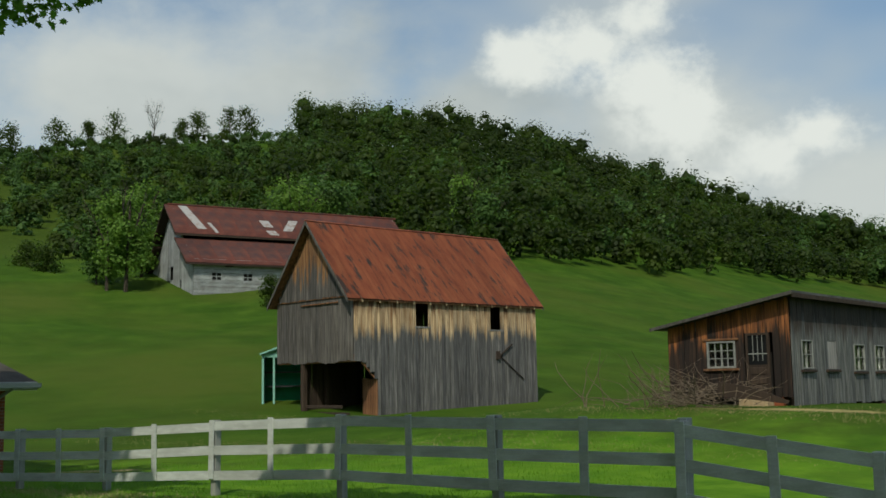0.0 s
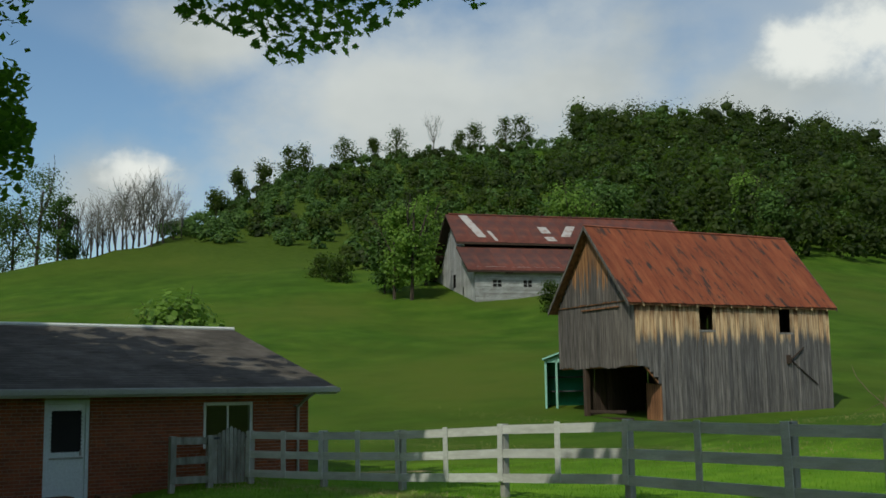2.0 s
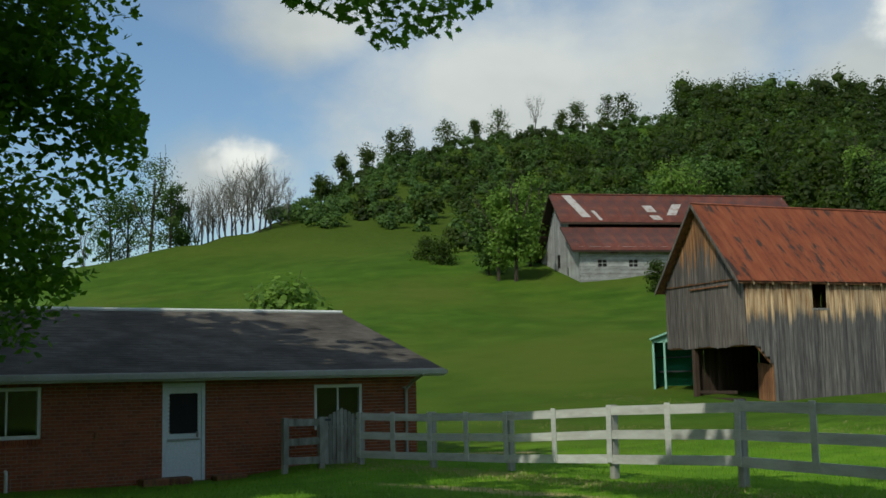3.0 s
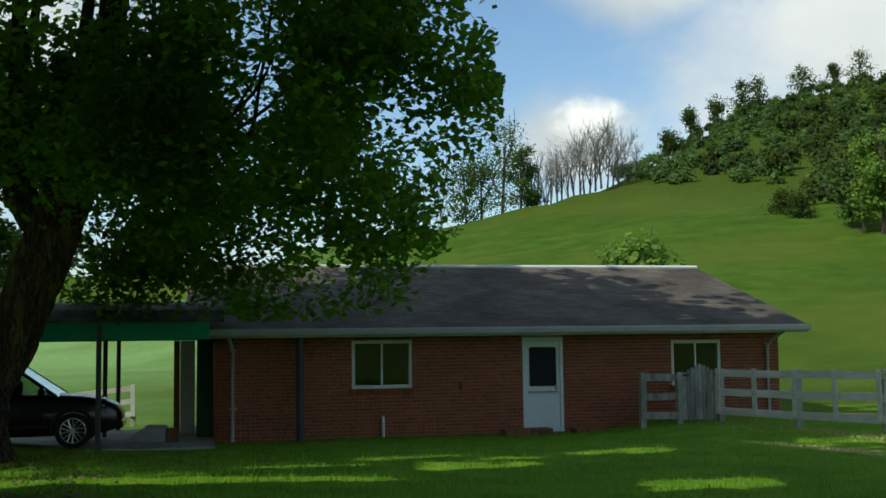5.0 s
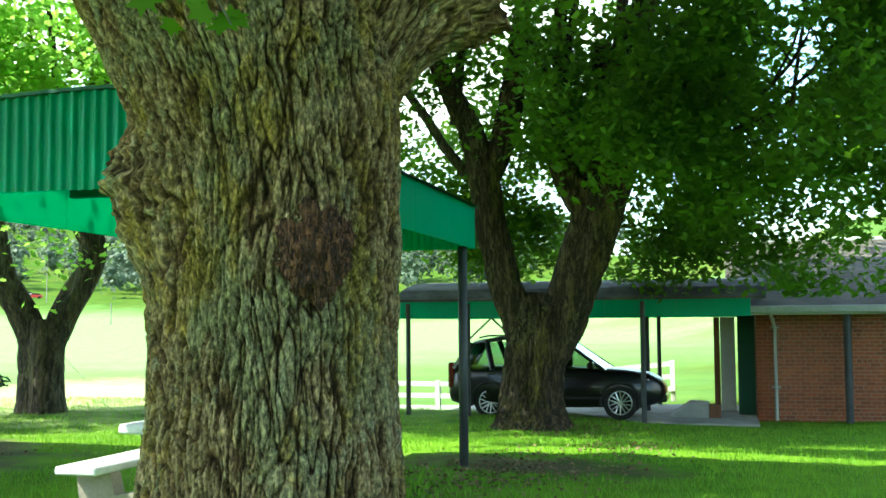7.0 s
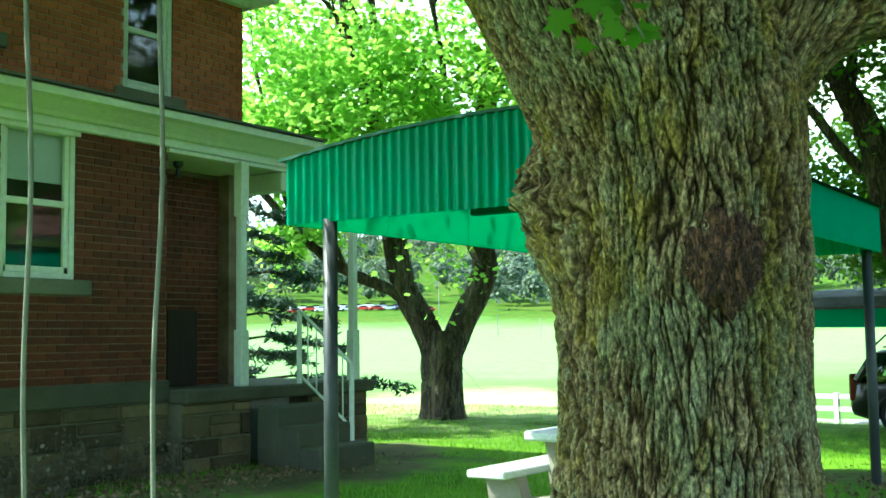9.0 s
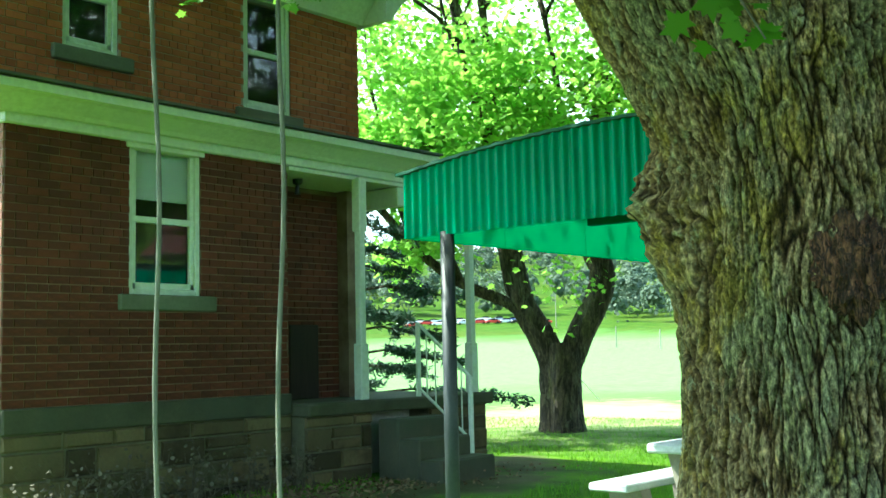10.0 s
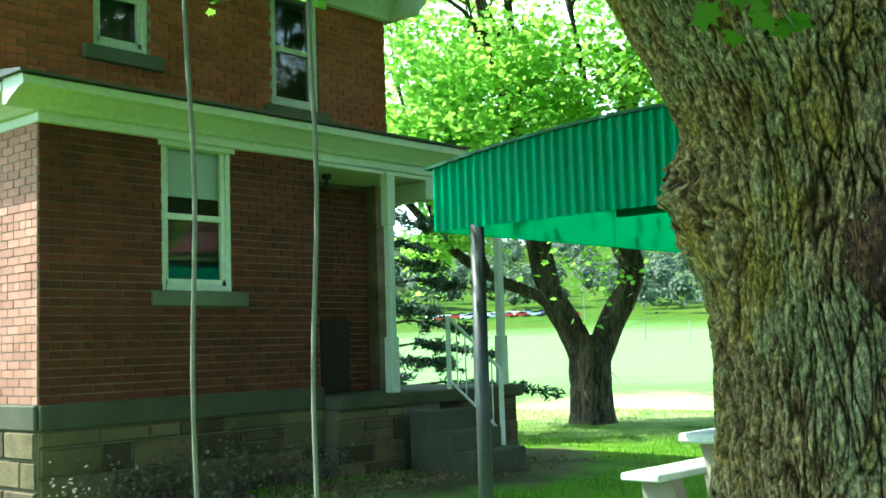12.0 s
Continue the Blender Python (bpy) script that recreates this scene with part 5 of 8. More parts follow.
M_RUST_ONE = surface("rusted_tin_sheet", [(0.13, 0.032, 0.013), (0.20, 0.052, 0.02), (0.24, 0.075, 0.03)], 1.2, 0.85, 0.2, 14.0, (0.7, 2.6, 0.7), stain=(0.038, 0.024, 0.018), stain_scale=1.3, piece=0.12, bump_size=0.006, placed=True, stain_at=(0.55, 0.63))
build_barn()


BOOTH_X, BOOTH_Y = -36.3, 31.45


def build_green_booth():
    z = ground_z(BOOTH_X, BOOTH_Y)
    g = thing("booth", BOOTH_X, BOOTH_Y, z, "small green open-fronted metal booth beside the barn", "booth", turn=44)
    w, d, h = 1.75, 1.1, 2.05
    part("back_wall", Buf().box(0, d - 0.04, 0, w, d, h), M_GREEN, g)
    for x in (0.0, w - 0.04):
        part("side_wall", Buf().box(x, 0.04, 0, x + 0.04, d - 0.04, h), M_GREEN, g)
    for x in (-0.04, 0.42, w - 0.06):
        part("front_post", Buf().bevelbox(x, 0.0, 0, x + 0.09, 0.09, h, 0.01), M_BOOTH_TRIM, g, "pale green trim post")
    part("roof", Buf().extrude([(-0.12, -0.15, h), (w / 2, -0.15, h + 0.35), (w + 0.12, -0.15, h), (w + 0.12, -0.15, h + 0.07), (w / 2, -0.15, h + 0.43), (-0.12, -0.15, h + 0.07)], (0, d + 0.3, 0)), M_BOOTH_TRIM, g)
    part("gable_sheet", Buf().extrude([(0, 0, h - 0.1), (w, 0, h - 0.1), (w, 0, h), (w / 2, 0, h + 0.34), (0, 0, h)], (0, 0.03, 0)), M_BOOTH_TRIM, g)
    part("shelf", Buf().box(0.05, d - 0.5, 1.3, w - 0.05, d - 0.05, 1.36), M_DARKPOST, g)
    part("shelf", Buf().box(0.05, d - 0.5, 0.7, w - 0.05, d - 0.05, 0.76), M_DARKPOST, g)


M_BOOTH_TRIM = surface("pale_green_paint", [(0.22, 0.48, 0.38), (0.30, 0.56, 0.45)], 2.0, 0.6, 0.1, 20.0, bump_size=0.003)
build_green_booth()


# ---- far whitewashed barn on the slope ----
M_RUST_DARK = surface("dark_rusted_tin", [(0.075, 0.022, 0.014), (0.125, 0.035, 0.021), (0.16, 0.058, 0.036)], 0.7, 0.75, 0.2, 8.0, stain=(0.055, 0.03, 0.028), stain_scale=0.5, piece=0.12, bump_size=0.01)
M_TIN_BARE = surface("bare_tin", [(0.35, 0.33, 0.31), (0.5, 0.48, 0.45)], 2.0, 0.6, 0.1, 20.0, stain=(0.22, 0.15, 0.12), stain_scale=2.0)


FAR_BARN, FAR_BARN_TURN = (-75.85, 58.08), 70.0


def build_far_barn():
    z = 9.5
    b = thing("far_barn", *FAR_BARN, z, "old whitewashed barn with a patched red tin roof", "barn", turn=FAR_BARN_TURN)
    # local x along the long wall, y away from the camera
    L_, W_, E_, K_, R_ = 22.0, 12.5, 3.5, 5.6, 9.0
    r = random.Random(21)
    for k in range(14):
        zz = -0.6 + k * (E_ + 0.6) / 14
        hs = [(1.6, 2.4, 1.62, 2.45), (4.4, 5.2, 1.6, 2.4), (2.8, 3.5, 3.05, 3.5)]
        for a, c in cut(0, L_, [(h[0], h[1]) for h in hs if h[2] < zz + 0.15 < h[3]]):
            part("siding_board", Buf().bevelbox(a, -0.03 - r.random() * 0.02, zz, c, 0.0, zz + (E_ + 0.6) / 14 - 0.015, 0.006), M_WHITEWASH, b)
    # near-black block stands in for the barn's shaded inside
    dark = Buf().box(0.2, 0.2, -0.5, L_ - 0.2, W_ - 0.2, E_)
    part("inside", dark, M_INSIDE_SHADE, b)
    for x0, x1, z0, z1 in ((1.6, 2.4, 1.62, 2.45), (4.4, 5.2, 1.6, 2.4)):
        part("window_frame", Buf().box(x0 - 0.1, -0.06, z0 - 0.1, x0, 0.02, z1 + 0.1).box(x1, -0.06, z0 - 0.1, x1 + 0.1, 0.02, z1 + 0.1).box(x0, -0.06, z1, x1, 0.02, z1 + 0.1).box(x0, -0.06, z0 - 0.1, x1, 0.02, z0), M_WHITEWASH, b)
        part("muntin", Buf().box((x0 + x1) / 2 - 0.03, -0.03, z0, (x0 + x1) / 2 + 0.03, 0.0, z1).box(x0, -0.03, (z0 + z1) / 2 - 0.03, x1, 0.0, (z0 + z1) / 2 + 0.03), M_WHITEWASH, b)

    def prof(u):
        # half-width from the eave: low lean-to slope, then the main slope
        t = min(u, W_ - u)
        return E_ + (K_ - E_) * t / 3.0 if t < 3.0 else K_ + 0.25 + (R_ - K_ - 0.25) * (t - 3.0) / (W_ / 2 - 3.0)

    boards(b, 0, W_, 0, 270, W_, -0.6, lambda u: prof(u) - 0.1, M_WHITEWASH_UP, 0.34, [(8.7, 9.3, -0.2, 2.0), (6.0, 6.6, 2.2, 3.4), (3.6, 4.1, 1.6, 2.4), (9.6, 10.1, 4.3, 5.4)], None, 23)
    boards(b, L_, 0, 0, 90, W_, -0.6, lambda u: prof(u) - 0.1, M_WHITEWASH_UP, 0.5, (), None, 24)
    part("back_wall", Buf().box(0, W_ - 0.06, -0.6, L_, W_, E_), M_WHITEWASH, b)
    part("gable_inside", Buf().extrude([(0.1, 0.3, E_ - 0.1), (0.1, 3.0, K_ - 0.2), (0.1, W_ / 2, R_ - 0.4), (0.1, W_ - 3.0, K_ - 0.2), (0.1, W_ - 0.3, E_ - 0.1)], (0.06, 0, 0)), M_INSIDE_SHADE, b)
    roof = new("roof")
    roof.parent = b
    for turn, px, py in ((0, -0.8, 0), (180, L_ + 0.2, W_)):
        for y0, z0, run, rise, nm in ((-0.55, E_ - 0.42, 3.55, K_ - E_ + 0.40, "low"), (2.7, K_ + 0.36, W_ / 2 - 2.7, R_ - K_ - 0.38, "high")):
            deck = Buf().extrude([(0, 0, -0.03), (0, run, rise - 0.03), (0, run, rise - 0.14), (0, 0, -0.16)], (L_ + 1, 0, 0))
            part("roof_deck", deck, M_DARKWOOD, roof).matrix_basis = pose(px, py, 0, 0, 0, turn) @ pose(0, y0, z0)
            u = 0.0
            while u < L_ + 0.95:
                w = min(1.5, L_ + 1 - u)
                s = part("tin_sheet", tin_slope(w, run, rise, 1.5, r, 2), M_RUST_DARK, roof)
                s.matrix_basis = pose(px, py, 0, 0, 0, turn) @ pose(u, y0, z0)
                u += w
    sl = (R_ - K_ - 0.38) / (W_ / 2 - 2.7)

    def patch(u0, u1, t0, t1, skew=0.0):
        y0 = 2.7
        zz = K_ + 0.36 + 0.07
        pts = [(u0, t0), (u1, t0), (u1 - skew, t1), (u0 - skew, t1)]
        q = Buf().add([(u - 0.5, y0 + t, zz + sl * t + 0.02) for u, t in pts] + [(u - 0.5, y0 + t, zz + sl * t - 0.02) for u, t in pts],
                      ((0, 1, 2, 3), (7, 6, 5, 4), (0, 4, 5, 1), (1, 5, 6, 2), (2, 6, 7, 3), (3, 7, 4, 0)))
        part("bare_tin_patch", q, M_TIN_BARE, roof, "bare grey tin where rust is gone")

    patch(1.9, 2.7, 0.6, 3.4, 1.0)
    patch(8.3, 9.2, 1.3, 2.1, 0.2)
    patch(8.5, 9.4, 0.3, 0.8, 0.2)
    patch(10.0, 10.9, 0.9, 2.3, -1.1)
    patch(3.4, 3.7, 0.2, 1.4, 0.4)
    part("ridge", Buf().tube([(-0.5, W_ / 2, R_ + 0.05), (L_ + 0.5, W_ / 2, R_ + 0.05)], [0.09, 0.09], 6), M_RUST_DARK, roof)


M_WHITEWASH_UP = surface("whitewashed_upright_board", [(0.26, 0.27, 0.27), (0.46, 0.47, 0.46)], 1.0, 0.9, 0.4, 20.0, (3, 3, 1), stain=(0.18, 0.17, 0.16), stain_scale=0.8, piece=0.2, bump_size=0.006)
build_far_barn()


# ---- brown board shed with a single-slope roof ----
M_SHED = board_material("shed_board", ((0.010, 0.006, 0.004), (0.024, 0.013, 0.008), (0.075, 0.038, 0.02)), ((0.025, 0.009, 0.004), (0.42, 0.15, 0.045)), 3.25, 2.2)
M_SHED_SIDE = board_material("shed_side_board", ((0.03, 0.03, 0.027), (0.135, 0.134, 0.125), (0.30, 0.295, 0.275)), ((0.02, 0.015, 0.012), (0.06, 0.043, 0.034)), 3.35, 0.8)


def build_shed():
    s = thing("shed", -15.4, 28.05, 1.45, "old brown board shed with mullioned windows and a sloping roof", "shed")
    s.matrix_world = pose(-15.38, 28.05, 1.45)
    W_, D_ = 3.5, 14.0

    def top(u):
        return 2.02 + 0.68 * u / W_

    end_holes = [(1.16, 1.98, 0.90, 1.62), (2.28, 2.93, 0.12, 1.80)]
    boards(s, 0, 0, 0, 0, W_, 0.1, top, M_SHED, 0.2, end_holes, None, 31)
    side = [(0.60, 1.36, 0.84, 1.60), (2.34, 3.10, 0.84, 1.60), (4.45, 5.3, 0.78, 1.55), (6.2, 7.0, 0.78, 1.55), (8.4, 9.2, 0.78, 1.55), (10.6, 11.4, 0.78, 1.55)]
    boards(s, W_, 0, 0, 90, D_, -0.12, lambda u: 2.68, M_SHED_SIDE, 0.24, side, None, 32)
    boards(s, 0, D_, 0, 270, D_, 0.1, lambda u: 2.0, M_SHED, 0.3, (), None, 33)
    boards(s, W_, D_, 0, 180, W_, 0.1, lambda u: 2.02 + 0.68 * (W_ - u) / W_, M_SHED, 0.3, (), None, 34)
    # near-black block stands in for the shed's shaded inside
    part("inside", Buf().box(0.25, 0.35, 0.1, W_ - 0.3, D_ - 0.2, 1.9), M_INSIDE_SHADE, s)
    sash_window("window", s, 0.82, 0.72, 1.16, -0.03, 0.90, 0, 0.05, "slide", 0.05, 0, (3, 2), M_OLDWHITE)
    part("window_ledge", Buf().bevelbox(1.06, -0.10, 0.83, 2.08, 0.0, 0.89, 0.01), M_BROWN, s)
    part("window_head", Buf().bevelbox(1.06, -0.07, 1.63, 2.08, 0.0, 1.69, 0.01), M_BROWN, s)
    for h in side:
        if h is side[1]:
            part("window_shutter", Buf().bevelbox(W_ - 0.02, h[0], h[2], W_ + 0.02, h[1], h[3], 0.006), M_BOARD, s, "grey boards over a window")
        else:
            sash_window("window", s, h[1] - h[0], h[3] - h[2], W_ + 0.03, h[0], h[2], 90, 0.035, "slide", 0.05, 0, (1, 1), M_OLDWHITE)
        part("window_ledge", Buf().bevelbox(W_ - 0.0, h[0] - 0.1, h[2] - 0.09, W_ + 0.1, h[1] + 0.1, h[2] - 0.02, 0.01), M_DARKWOOD, s)
    d = new("door")
    d.parent = s
    d.matrix_basis = pose(2.28, -0.03, 0.12)
    part("door_frame", Buf().box(0, -0.02, 0, 0.06, 0.05, 1.68).box(0.59, -0.02, 0, 0.65, 0.05, 1.68).box(0.06, -0.02, 1.62, 0.59, 0.05, 1.68), M_DARKWOOD, d)
    part("door_leaf", Buf().box(0.06, 0.0, 0, 0.59, 0.035, 0.85), M_DARKWOOD, d)
    for i in range(3):
        part("door_panel", Buf().bevelbox(0.12, -0.02, 0.10 + i * 0.25, 0.53, 0.0, 0.28 + i * 0.25, 0.01), M_DARKWOOD, d)
    part("door_pane", Buf().box(0.06, 0.01, 0.85, 0.59, 0.016, 1.62), M_SCREEN, d)
    for i in range(3):
        part("muntin", Buf().box(0.06 + 0.13 * (i + 1), -0.005, 0.95, 0.075 + 0.13 * (i + 1), 0.008, 1.62), M_OLDWHITE, d)
    part("muntin", Buf().box(0.06, -0.006, 1.12, 0.59, 0.007, 1.15), M_OLDWHITE, d)
    rf = new("roof")
    rf.parent = s
    sl = 0.68 / W_
    part("roof_deck", Buf().extrude([(-0.35, -0.35, 2.02 - 0.35 * sl + 0.03), (W_ + 0.25, -0.35, 2.70 + 0.25 * sl + 0.03), (W_ + 0.25, -0.35, 2.70 + 0.25 * sl + 0.09), (-0.35, -0.35, 2.02 - 0.35 * sl + 0.09)], (0, D_ + 0.7, 0)), M_TAR, rf)
    part("verge_board", Buf().extrude([(-0.37, -0.38, 2.02 - 0.35 * sl + 0.0), (W_ + 0.27, -0.38, 2.70 + 0.25 * sl + 0.0), (W_ + 0.27, -0.38, 2.70 + 0.25 * sl + 0.085), (-0.37, -0.38, 2.02 - 0.35 * sl + 0.085)], (0, 0.028, 0)), M_BOARD_OLD, rf)
    part("eave_shadow_board", Buf().bevelbox(W_ + 0.235, -0.36, 2.66, W_ + 0.26, D_ + 0.3, 2.78, 0.005), M_DARKWOOD, rf)
    for i in range(9):
        part("footing", Buf().bevelbox(W_ - 0.25, 0.2 + i * 1.6, -0.4, W_ + 0.02, 0.6 + i * 1.6, 0.1, 0.02), M_DARKWOOD, s)
    part("footing", Buf().bevelbox(2.9, -0.02, -0.3, W_ - 0.27, 0.3, 0.11, 0.02), M_BRICK, s)
    part("footing", Buf().bevelbox(0.1, -0.02, -0.3, 0.6, 0.3, 0.11, 0.02), M_STONE, s)
    # near-black block paints the shade below the shed floor
    part("footing", Buf().box(0.1, 0.32, -0.35, W_ - 0.27, D_ - 0.1, 0.09), M_INSIDE_SHADE, s)
    part("door_step", Buf().bevelbox(2.2, -0.45, -0.2, 3.0, -0.04, 0.08, 0.02), M_BOARD_TAN, s)


M_OLDWHITE = surface("worn_white_paint", [(0.18, 0.18, 0.165), (0.34, 0.34, 0.31)], 5.0, 0.8, 0.2, 40.0, bump_size=0.003)
build_shed()


# ---- black car under the carport ----
M_CARPAINT = surface("black_car_paint", [(0.004, 0.004, 0.005), (0.006, 0.006, 0.007)], 1.0, 0.28, 0.0)
M_CARPAINT.node_tree.nodes["Principled BSDF"].inputs["Coat Weight"].default_value = 0.35
M_TYRE = surface("tyre_rubber", [(0.012, 0.012, 0.012), (0.02, 0.02, 0.02)], 8.0, 0.85, 0.1)
M_RIM = surface("alloy_rim", [(0.55, 0.56, 0.57), (0.65, 0.66, 0.67)], 4.0, 0.3, 0.0, metal=0.9)
M_CARGLASS = glass("tinted_car_glass", (0.45, 0.55, 0.5))
M_REDLAMP = surface("red_tail_lamp", [(0.08, 0.004, 0.004), (0.12, 0.008, 0.006)], 3.0, 0.2, 0.0)
M_LAMPGLASS = surface("headlamp", [(0.45, 0.47, 0.48), (0.6, 0.62, 0.63)], 3.0, 0.12, 0.0)


def loft(sections, closed=True):
    """Rings of points joined one after the other."""
    b = Buf()
    n = len(sections[0])
    for s in sections:
        b.v.extend([tuple(p) for p in s])
    for i in range(len(sections) - 1):
        for k in range(n):
            k2 = (k + 1) % n
            b.f.append((i * n + k, i * n + k2, (i + 1) * n + k2, (i + 1) * n + k))
    if closed:
        b.f.append(tuple(reversed(range(n))))
        b.f.append(tuple(range((len(sections) - 1) * n, len(sections) * n)))
    return b


def build_car():
    """Compact sports-utility car, nose towards local +x."""
    c = thing("car", 0, 0, 0, "black compact sports-utility car with silver alloy wheels", "car")
    # side outline of the body below the glass: x, lower edge, shoulder height, half width at the shoulder
    st = [(-2.24, 0.42, 0.86, 0.66), (-2.16, 0.34, 0.98, 0.80), (-1.9, 0.27, 1.02, 0.88), (-1.3, 0.26, 1.03, 0.91), (-0.4, 0.24, 1.02, 0.915), (0.5, 0.24, 1.0, 0.915), (1.0, 0.25, 0.99, 0.90),
          (1.5, 0.26, 0.95, 0.87), (1.9, 0.28, 0.88, 0.80), (2.14, 0.34, 0.76, 0.68), (2.24, 0.42, 0.62, 0.52)]
    rings = []
    for x, zl, zs, w in st:
        zm = (zl + zs) / 2
        rings.append([(x, -w * 0.90, zl), (x, -w, zl + 0.10), (x, -w * 1.01, zm), (x, -w * 0.985, zs - 0.08), (x, -w * 0.93, zs), (x, -w * 0.5, zs + 0.035), (x, 0, zs + 0.05),
                      (x, w * 0.5, zs + 0.035), (x, w * 0.93, zs), (x, w * 0.985, zs - 0.08), (x, w * 1.01, zm), (x, w, zl + 0.10), (x, w * 0.90, zl), (x, 0, zl - 0.02)])
    part("body", loft(rings), M_CARPAINT, c, smooth=True)
    # cabin: pillars and roof over glass
    cab = [(-2.08, 1.0, 0.80), (-1.95, 1.30, 0.74), (-1.72, 1.58, 0.66), (-1.2, 1.665, 0.63), (-0.3, 1.675, 0.63), (0.25, 1.60, 0.62)]
    roof = []
    for x, z, w in cab[2:]:
        roof.append([(x, -w - 0.03, z - 0.06), (x, -w * 0.9, z - 0.005), (x, -w * 0.4, z + 0.02), (x, w * 0.4, z + 0.02), (x, w * 0.9, z - 0.005), (x, w + 0.03, z - 0.06), (x, 0, z - 0.07)])
    part("roof", loft(roof), M_CARPAINT, c, smooth=True)
    for s in (-1, 1):
        def bar(p, q, r0=0.035):
            return Buf().tube([(p[0], s * p[1], p[2]), (q[0], s * q[1], q[2])], [r0, r0], 6)
        part("pillar", bar((1.05, 0.84, 0.99), (0.24, 0.64, 1.56), 0.04), M_CARPAINT, c)
        part("pillar", bar((-0.28, 0.89, 1.0), (-0.36, 0.66, 1.62), 0.05), M_CARPAINT, c)
        part("pillar", bar((-1.25, 0.88, 1.0), (-1.42, 0.66, 1.6), 0.06), M_CARPAINT, c)
        part("pillar", bar((-2.06, 0.80, 1.0), (-1.74, 0.67, 1.55), 0.09), M_CARPAINT, c)
        for a, b_, ta, tb in ((0.98, -0.28, 0.2, -0.35), (-0.28, -1.25, -0.35, -1.40), (-1.25, -2.0, -1.42, -1.74)):
            g = Buf().add([(a, s * 0.868, 1.0), (b_, s * 0.868, 1.0), (tb, s * 0.665, 1.56), (ta, s * 0.665, 1.56)] + [(a, s * 0.862, 1.0), (b_, s * 0.862, 1.0), (tb, s * 0.659, 1.56), (ta, s * 0.659, 1.56)],
                          ((0, 1, 2, 3), (7, 6, 5, 4), (0, 4, 5, 1), (1, 5, 6, 2), (2, 6, 7, 3), (3, 7, 4, 0)))
            part("side_window", g, M_CARGLASS, c)
        part("mirror", Buf().bevelbox(0.72, s * 0.99 - 0.08, 1.02, 0.86, s * 0.99 + 0.08, 1.17, 0.03), M_CARPAINT, c)
        part("headlight", Buf().add([(2.02, s * 0.72, 0.66), (2.18, s * 0.56, 0.64), (2.14, s * 0.56, 0.78), (1.9, s * 0.79, 0.82), (1.98, s * 0.66, 0.66), (2.1, s * 0.5, 0.64), (2.06, s * 0.5, 0.78), (1.82, s * 0.72, 0.82)],
                                    ((0, 1, 2, 3), (4, 7, 6, 5), (0, 4, 5, 1), (1, 5, 6, 2), (2, 6, 7, 3), (3, 7, 4, 0))), M_LAMPGLASS, c)
        part("tail_light", Buf().bevelbox(-2.22, s * 0.74 - 0.09, 0.62, -2.08, s * 0.74 + 0.09, 1.15, 0.03), M_REDLAMP, c)
        part("side_trim", Buf().bevelbox(-1.0, s * 0.915 - 0.02, 0.40, 0.95, s * 0.915 + 0.02, 0.47, 0.01), M_TYRE, c)
        for x in (0.35, -0.72):
            part("door_handle", Buf().bevelbox(x - 0.09, s * 0.93 - 0.02, 0.87, x + 0.09, s * 0.93 + 0.02, 0.90, 0.008), M_CARPAINT, c)
        for x in (1.36, -1.30):
            w = new("wheel")
            w.parent = c
            w.matrix_basis = pose(x, s * 0.80, 0.345)
            part("arch", Buf().tube([(0.40 * math.cos(t), 0.115 * s, 0.40 * math.sin(t)) for t in [math.pi * i / 14 for i in range(-1, 16)]], [0.035] * 17, 6), M_TYRE, w)
            prof = [(0.345, -0.10), (0.345, 0.09), (0.32, 0.115), (0.245, 0.115), (0.24, 0.02), (0.24, -0.10)]
            rings2 = []
            for i in range(24):
                t = 2 * math.pi * i / 24
                rings2.append([(r_ * math.cos(t), s * y_, r_ * math.sin(t)) for r_, y_ in prof])
            rings2.append(rings2[0])
            part("tyre", loft(rings2, False), M_TYRE, w)
            rim = Buf().tube([(0, s * 0.06, 0), (0, s * 0.095, 0)], [0.06, 0.05], 12)
            for k in range(7):
                t = 2 * math.pi * k / 7
                d_, e_ = Vector((math.cos(t), 0, math.sin(t))), Vector((-math.sin(t), 0, math.cos(t)))
                for off in (-0.022, 0.022):
                    rim.tube([d_ * 0.04 + e_ * off + Vector((0, s * 0.09, 0)), d_ * 0.235 + e_ * off * 2.2 + Vector((0, s * 0.10, 0))], [0.016, 0.014], 5)
            hoop = [(0.235 * math.cos(2 * math.pi * i / 24), s * 0.10, 0.235 * math.sin(2 * math.pi * i / 24)) for i in range(25)]
            rim.tube(hoop, [0.014] * 25, 5)
            part("rim", rim, M_RIM, w)
            part("hub_back", Buf().cyl((0, s * 0.0, 0), (0, s * 0.03, 0), 0.24, 20), M_TYRE, w)
    part("windscreen", Buf().add([(1.08, -0.80, 1.0), (1.08, 0.80, 1.0), (0.26, 0.60, 1.58), (0.26, -0.60, 1.58), (1.07, -0.80, 0.995), (1.07, 0.80, 0.995), (0.25, 0.60, 1.575), (0.25, -0.60, 1.575)],
                                 ((0, 1, 2, 3), (7, 6, 5, 4), (0, 4, 5, 1), (1, 5, 6, 2), (2, 6, 7, 3), (3, 7, 4, 0))), M_CARGLASS, c)
